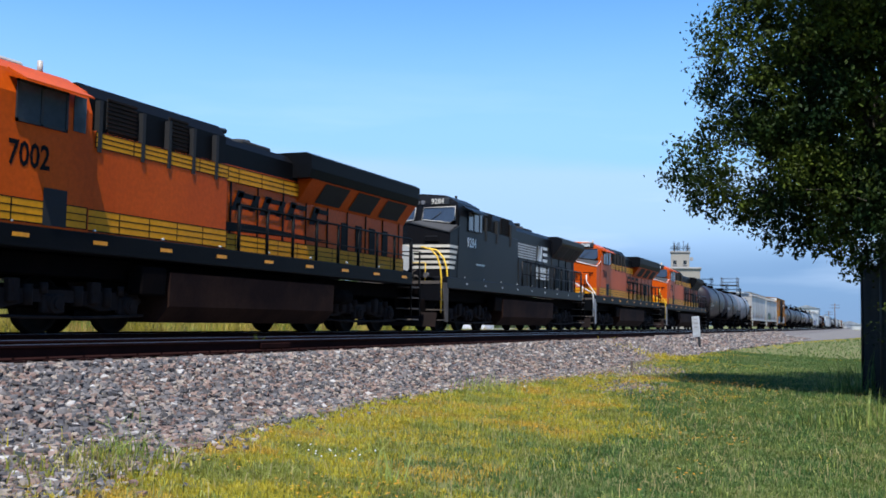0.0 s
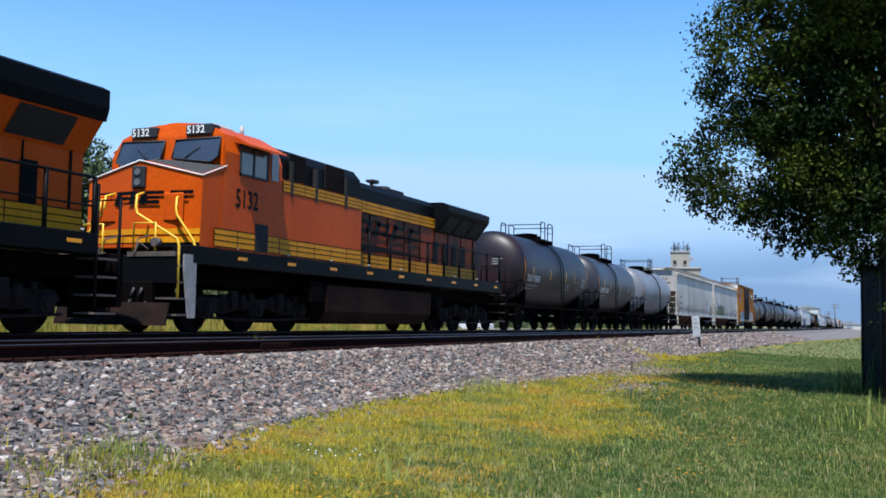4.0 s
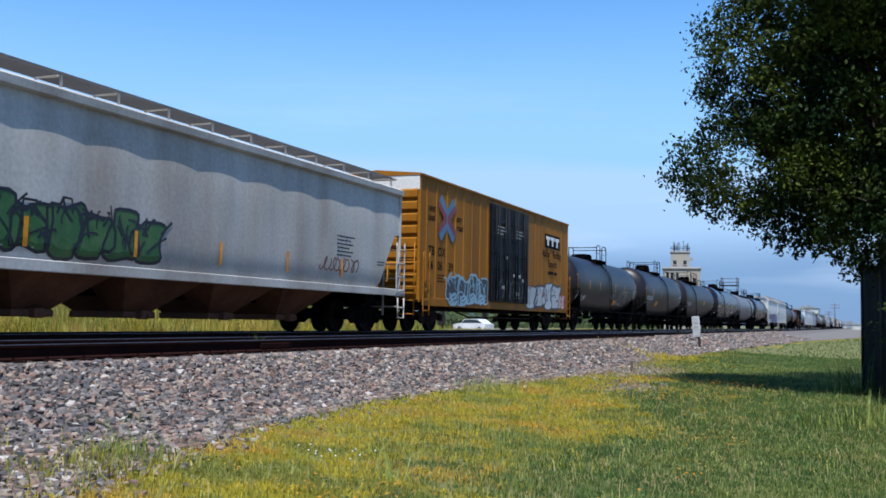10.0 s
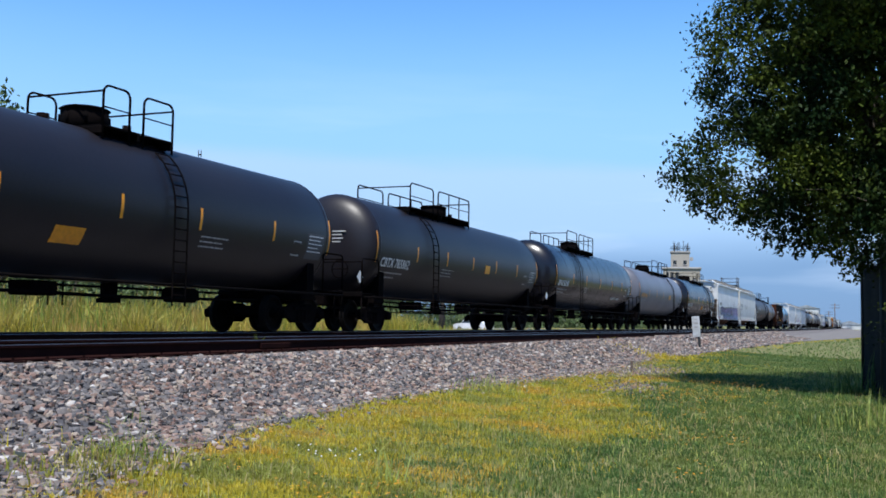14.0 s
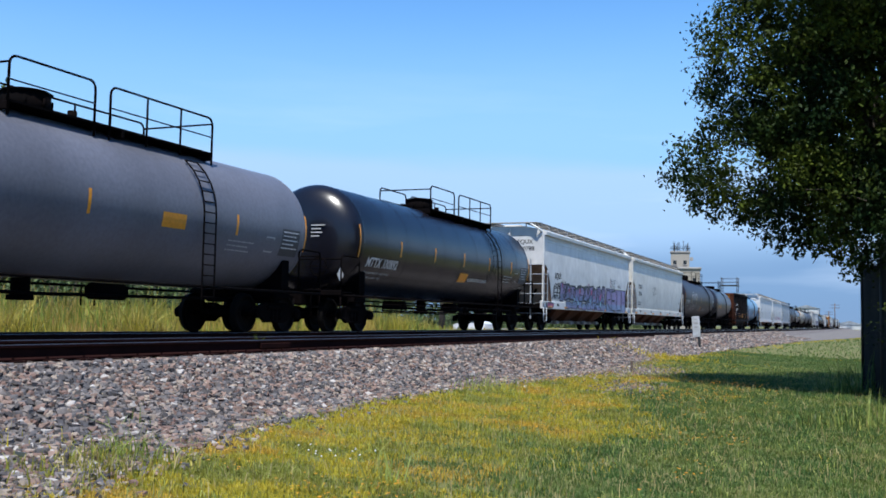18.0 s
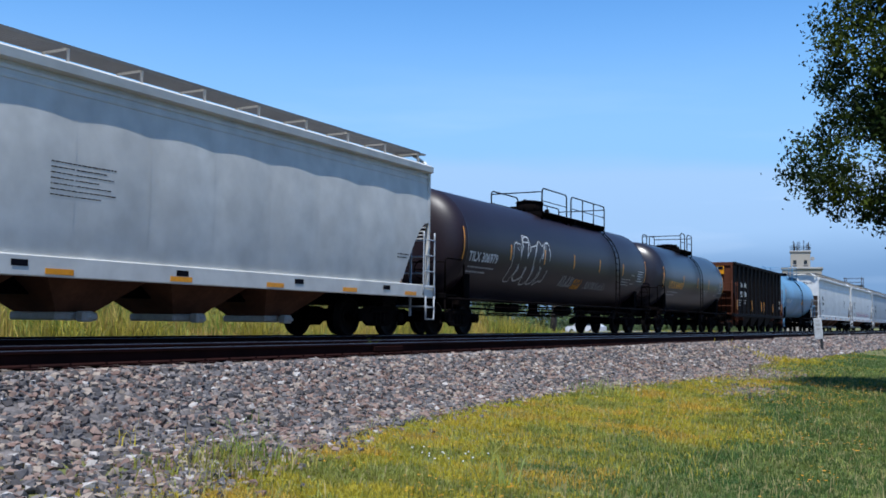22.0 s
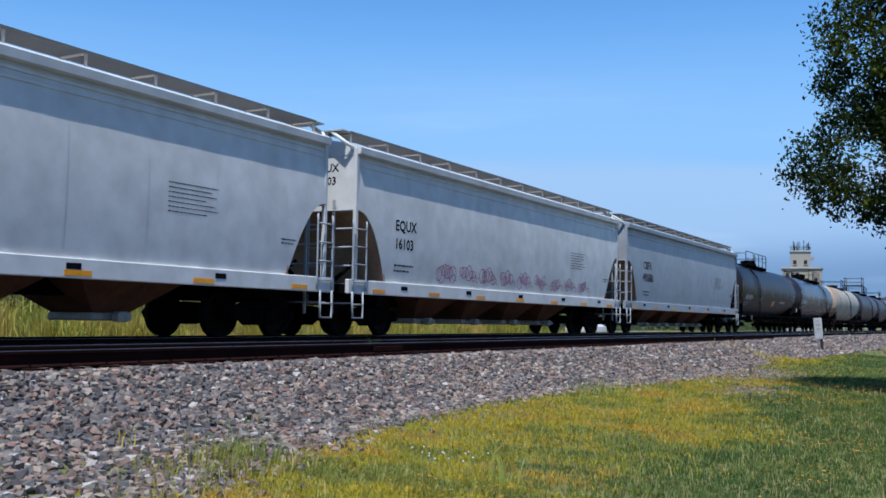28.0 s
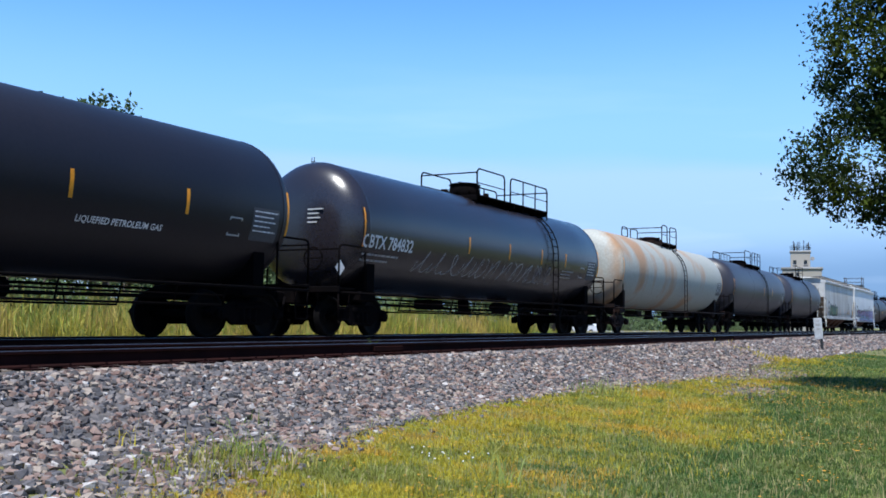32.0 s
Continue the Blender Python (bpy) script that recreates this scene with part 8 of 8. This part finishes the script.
def build_far_buildings():
    # control-tower-like concrete building with aerials
    Y = 262.0
    X = -Y * math.tan(radians(9.29))
    t = empty("tower_building", pose(X, Y, 0.1, 0, 0, 9), "weathered concrete tower building with rooftop aerials", "tower")
    part("lower_block", Geo().box(-4.5, 4.6, -4.0, 4.0, 0, 15.3, 0.1), CONCRETE, t)
    part("lower_coping", Geo().box(-4.8, 4.9, -4.3, 4.3, 15.3, 15.8, 0.1), CONCRETE_TRIM, t)
    part("upper_block", Geo().box(-2.6, 2.0, -2.3, 2.3, 15.8, 19.5, 0.1), CONCRETE, t)
    part("upper_coping", Geo().box(-2.8, 2.2, -2.5, 2.5, 19.5, 20.0, 0.1), CONCRETE_TRIM, t)
    for x in (-1.6, 0.9):
        window(t, x, -2.3, 16.6, 0.8, 1.0)
    for x in (-3.4, -2.2, -1.0):
        window(t, x, -4.0, 12.3, 0.65, 2.2)
    for x in (1.2, 3.2):
        for z in (3.8, 8.0, 11.9):
            window(t, x, -4.0, z, 0.85, 1.2)
    rng = random.Random(2)
    for k in range(16):
        x, y = rng.uniform(-2.7, 2.1), rng.choice((-2.3, -1.2, 0.4, 2.3))
        top = 21.0 + rng.uniform(0, 1.7)
        part("aerial", Geo().cyl((x, y, 19.9), (x, y, top), 0.07, 5).cyl((x - 0.3, y, top - 0.5), (x + 0.3, y, top - 0.5), 0.05, 4), STEEL_DARK, t)
    for y in (-2.4, 2.4):
        part("roof_railing", Geo().tube([(-2.8, y, 20.6), (2.2, y, 20.6)], 0.05).tube([(-2.8, y, 21.1), (2.2, y, 21.1)], 0.05), STEEL_DARK, t)
    part("dish_aerial", Geo().cyl((2.5, -1.8, 18.0), (2.5, -2.2, 18.0), 0.5, 12), CONCRETE_TRIM, t)
    # steel platform frame further on
    Y = 320.0
    X = -Y * math.tan(radians(6.72))
    t = empty("steel_platform", pose(X, Y, 0.1), "dark steel platform frame with railings in the distance", "platform")
    for x in (-2.3, 2.3):
        for y in (-2, 2):
            part("leg", Geo().cyl((x, y, 0), (x, y, 16.0), 0.12, 6), STEEL_DARK, t)
    part("deck", Geo().box(-2.6, 2.6, -2.3, 2.3, 13.4, 13.7), STEEL_DARK, t)
    for z in (14.6, 15.7):
        part("railing", Geo().tube([(-2.6, -2.3, z), (2.6, -2.3, z), (2.6, 2.3, z), (-2.6, 2.3, z), (-2.6, -2.3, z)], 0.05, 4), STEEL_DARK, t)
    # pale sheds where the tracks vanish
    for X, Y, w, d, h, lab in ((-27.0, 560.0, 12, 18, 11, "pale metal shed in the far distance"), (-9.0, 760.0, 20, 12, 3.4, "low pale shed in the far distance")):
        s = empty("shed", pose(X, Y, 0), lab, "shed", "far sheds")
        part("wall", Geo().box(-w / 2, w / 2, -d / 2, d / 2, 0, h, 0.1), SHED_WALL, s)
        part("roof", Geo().prism([(-w / 2 - 0.4, h), (w / 2 + 0.4, h), (0, h + w * 0.14)], -d / 2 - 0.4, d / 2 + 0.4), SHED_ROOF, s)
        part("door", Geo().box(-1.8, 1.8, -d / 2 - 0.08, -d / 2, 0, 3.6), SHED_ROOF, s)
    for X, Y, h in ((-11.0, 455.0, 11.5), (-16.5, 560.0, 10)):
        u = empty("utility_pole", pose(X, Y, 0), "wooden utility pole with cross arms", "pole", "utility poles")
        part("pole", Geo().cyl((0, 0, 0), (0, 0, h), 0.22, 8, 0.16), WOOD_POLE, u)
        for z in (h - 0.8, h - 2.0):
            part("cross_arm", Geo().box(-1.9, 1.9, -0.1, 0.1, z, z + 0.2), WOOD_POLE, u)
    # lamp mast behind the train
    az = radians(22.586 + math.degrees(math.atan((784 - 347) / 1790)))
    D = 95.0
    m = empty("mast", pose(-D * math.sin(az), D * math.cos(az), 0.1), "slim dark mast behind the tracks", "mast")
    part("shaft", Geo().cyl((0, 0, 0), (0, 0, 15.7), 0.12, 8, 0.07), STEEL_DARK, m)
    part("head", Geo().box(-0.16, 0.16, -0.16, 0.16, 15.6, 15.75, 0.03).cyl((0.14, 0, 15.7), (0.14, 0, 16.6), 0.04, 5).cyl((-0.14, 0, 15.7), (-0.14, 0, 16.6), 0.04, 5).box(-0.18, 0.18, -0.05, 0.05, 16.1, 16.2), STEEL_DARK, m)
    # gravel lot with parked cars
    lot = Geo().add([(-20.5, 56, 0.32), (-19.5, 190, 0.32), (-75, 210, 0.16), (-52, 56, 0.18)], [(0, 3, 2, 1)])
    tagged(part("gravel_lot", lot, ROAD, None), "pale dusty gravel lot beyond the weeds", "gravel lot", kind="structure")
    for x, y, rz, mt in ((-34.0, 58.0, 20, CAR_WHITE), (-41.0, 108.0, 75, CAR_WHITE), (-38.0, 72.0, -30, T_MAROON)):
        parked_car(x, y, rz, mt)


def parked_car(x, y, rz, paint):
    c = empty("parked_car", pose(x, y, ground_z(x), 0, 0, rz), "white car parked far behind the tracks" if paint is CAR_WHITE else "dark red car parked far behind the tracks", "car", "parked cars")
    prof = [(-2.2, 0.35), (2.2, 0.35), (2.25, 0.8), (1.9, 0.95), (1.2, 1.0), (0.7, 1.48), (-1.1, 1.5), (-1.9, 1.05), (-2.25, 0.95)]
    part("body", Geo().prism(prof, -0.85, 0.85, "x"), paint, c)
    part("window", Geo().prism([(-1.75, 1.06), (1.05, 1.03), (0.65, 1.42), (-1.05, 1.44)], -0.86, 0.86, "x"), GLASS, c)
    for s in (-1, 1):
        for yy in (-1.35, 1.35):
            w = part("wheel", Geo().cyl((s * 0.72, yy, 0.32), (s * 0.88, yy, 0.32), 0.32, 14), GRILLE, c)
            part("rim", Geo().cyl((s * 0.875, yy, 0.32), (s * 0.885, yy, 0.32), 0.19, 10), GALV, w)
    for yy in (-2.22, 2.2):
        part("lamp", Geo().box(-0.7, -0.4, yy, yy + 0.05, 0.7, 0.85), LAMP_GLASS, c)


build_grass()
weed_clump(-5.6, 6.75, 14, 0.42, 0.12, GRASS_LIGHT, 44, "tall pale grass blades at the ballast edge", 0.35)
weed_clump(-5.55, 6.6, 170, 0.24, 0.20, WEED_GREEN, 31, "tall grassy weed clump at the ballast edge")
weed_clump(-5.45, 6.5, 170, 0.17, 0.30, WEED, 40, "yellow-green weed clump at the ballast edge")
weed_clump(-5.4, 6.3, 60, 0.18, 0.26, STRAW, 41, "dry straw in the weed clump")
weed_clump(-5.35, 6.0, 260, 0.15, 0.34, GRASS_OLIVE, 32, "yellow weed clump at the ballast edge")
weed_clump(-5.8, 16.1, 130, 0.30, 0.28, GRASS_LIGHT, 33, "pale grass tuft in the verge")
weed_clump(-0.45, 15.4, 260, 0.26, 0.45, GRASS, 34, "bushy green weeds beside the fence")
weed_clump(-0.40, 15.3, 60, 0.30, 0.4, GRASS_LIGHT, 42, "pale stalks among the weeds beside the fence")
weed_clump(0.16, 15.6, 26, 0.55, 0.14, GRASS_LIGHT, 43, "tall pale grass stalks at the fence", 0.25)
weed_clump(-0.05, 22.5, 120, 0.9, 0.35, GRASS, 35, "tall weeds at the foot of the fence")
weed_clump(-6.5, 6.6, 40, 0.20, 0.3, GRASS_DRY, 36, "sparse weeds growing through the stones")
weed_clump(-6.9, 8.2, 26, 0.2, 0.25, GRASS, 37, "sparse weeds growing through the stones")
weed_clump(-3.55, 7.4, 26, 0.42, 0.10, GRASS_LIGHT, 38, "pale tall grass stalks in the verge")
for x, y, h, seed in ((-18.6, 15.6, 1.35, 51), (-18.9, 18.4, 1.5, 52), (-18.8, 23.2, 1.5, 53), (-19.2, 31.0, 1.3, 54), (-18.8, 12.2, 1.4, 55), (-19.0, 40.0, 1.4, 56)):
    weed_clump(x, y, 500, h, 0.42, WEED, seed, "bushy yellow-green weed behind the tracks")
    weed_clump(x + 0.1, y + 0.2, 200, 0.75 * h, 0.35, LEAF_FAR, seed + 10, "dark green weed behind the tracks")
weed_clump(-6.2, 34.0, 700, 0.20, 0.75, GRASS_DRY, 39, "yellow grass tuft at the ballast edge")
tuft = np.random.default_rng(90)
tagged(blades("weed_clump", -9.3 + tuft.normal(0, 0.04, 16), 14.4 + tuft.normal(0, 0.06, 16), tuft.uniform(0.15, 0.38, 16), np.full(16, 0.007), WEED_GREEN, tuft, 0.5, np.full(16, 0.82)), "small green weed between the rails", "weed", kind="stuff")
build_big_tree()
build_fence()
build_markers()
for k, (az, D, h, w) in enumerate(((47.5, 62, 14.0, 11), (43.8, 70, 14.5, 10), (52, 55, 13, 10), (40.3, 82, 13.0, 8), (33.4, 120, 19.5, 7), (22.6, 150, 15.0, 9), (20.2, 165, 14.5, 8), (38, 135, 11, 12), (29, 160, 9, 14), (25.5, 190, 9, 12),
                                   (50, 75, 11, 12), (45.5, 95, 10, 14), (42, 110, 10, 14), (35.5, 150, 9, 15), (31, 190, 9, 16), (18, 260, 9, 16), (15.5, 300, 9, 16))):
    a = radians(az)
    far_tree(-D * math.sin(a), D * math.cos(a), h, w, 40 + k)
rr = random.Random(77)
for k in range(40):
    yy = 11 + 32 * rr.random()
    shrub(-rr.uniform(26, 33), yy, rr.uniform(2.6, 3.8) if yy < 40 else rr.uniform(1.8, 2.8), rr.uniform(2.2, 3.8), 100 + k)
for k in range(26):
    yy = 55 + 260 * rr.random()
    shrub(-rr.uniform(55, 75), yy, rr.uniform(2.5, 5.0), rr.uniform(5, 9), 200 + k)
# a hedge of far bushes closes the field
nr = np.random.default_rng(61)
hx_, hy_ = -62 - 10 * nr.random(900), 5 + 420 * nr.random(900) ** 1.2
hh = 2.0 + 2.2 * nr.random(900) + 1.2 * soft_noise(hx_, hy_, 0.05, 1.0)
hedge = leaves("far_hedge", np.stack([hx_, hy_, 0.2 + hh * nr.random(900)], 1), np.full(900, 1.5), 22, 0.75, LEAF_FAR, nr, None, 0.7)
tagged(hedge, "dark green hedge of bushes far behind the tracks", "hedge", kind="stuff")
build_far_buildings()


# ---- the train rolls towards -y ----
RUN = [(0, 5.43), (0.5, 11.96), (1, 18.45), (1.5, 25.91), (2, 32.48), (2.5, 39.08), (3, 46.56), (3.5, 53.01), (5.5, 82.19), (6, 89.19), (6.5, 96.73), (7, 103.70), (7.5, 110.79), (8, 118.32), (8.5, 125.52), (9, 132.61), (9.5, 139.73), (10, 146.44), (10.5, 153.09), (11, 159.80), (11.5, 167.27), (12, 173.99), (12.5, 180.72), (13, 188.23), (13.5, 194.95), (14, 201.35), (14.5, 208.74), (16.5, 236.67), (17, 243.66), (17.5, 250.69), (18, 257.76), (18.5, 264.63), (19, 271.40), (19.5, 278.90), (20, 286.00), (20.5, 292.60), (21, 299.75), (21.5, 306.50), (22, 313.25), (22.5, 320.05), (23, 327.66), (23.5, 334.40), (24, 341.12), (24.5, 348.36), (25, 355.44), (25.5, 362.60), (27.5, 392.10), (28, 399.75), (28.5, 406.60), (29, 413.61), (29.5, 421.24), (30, 428.80), (30.5, 436.35), (31, 443.96), (31.5, 451.07), (32, 458.11)]


def motions():
    for thing, y in TRAIN:
        walk(thing, [(t, pose(FAR_TRACK, y - s, RAIL_TOP)) for t, s in RUN])


motions()
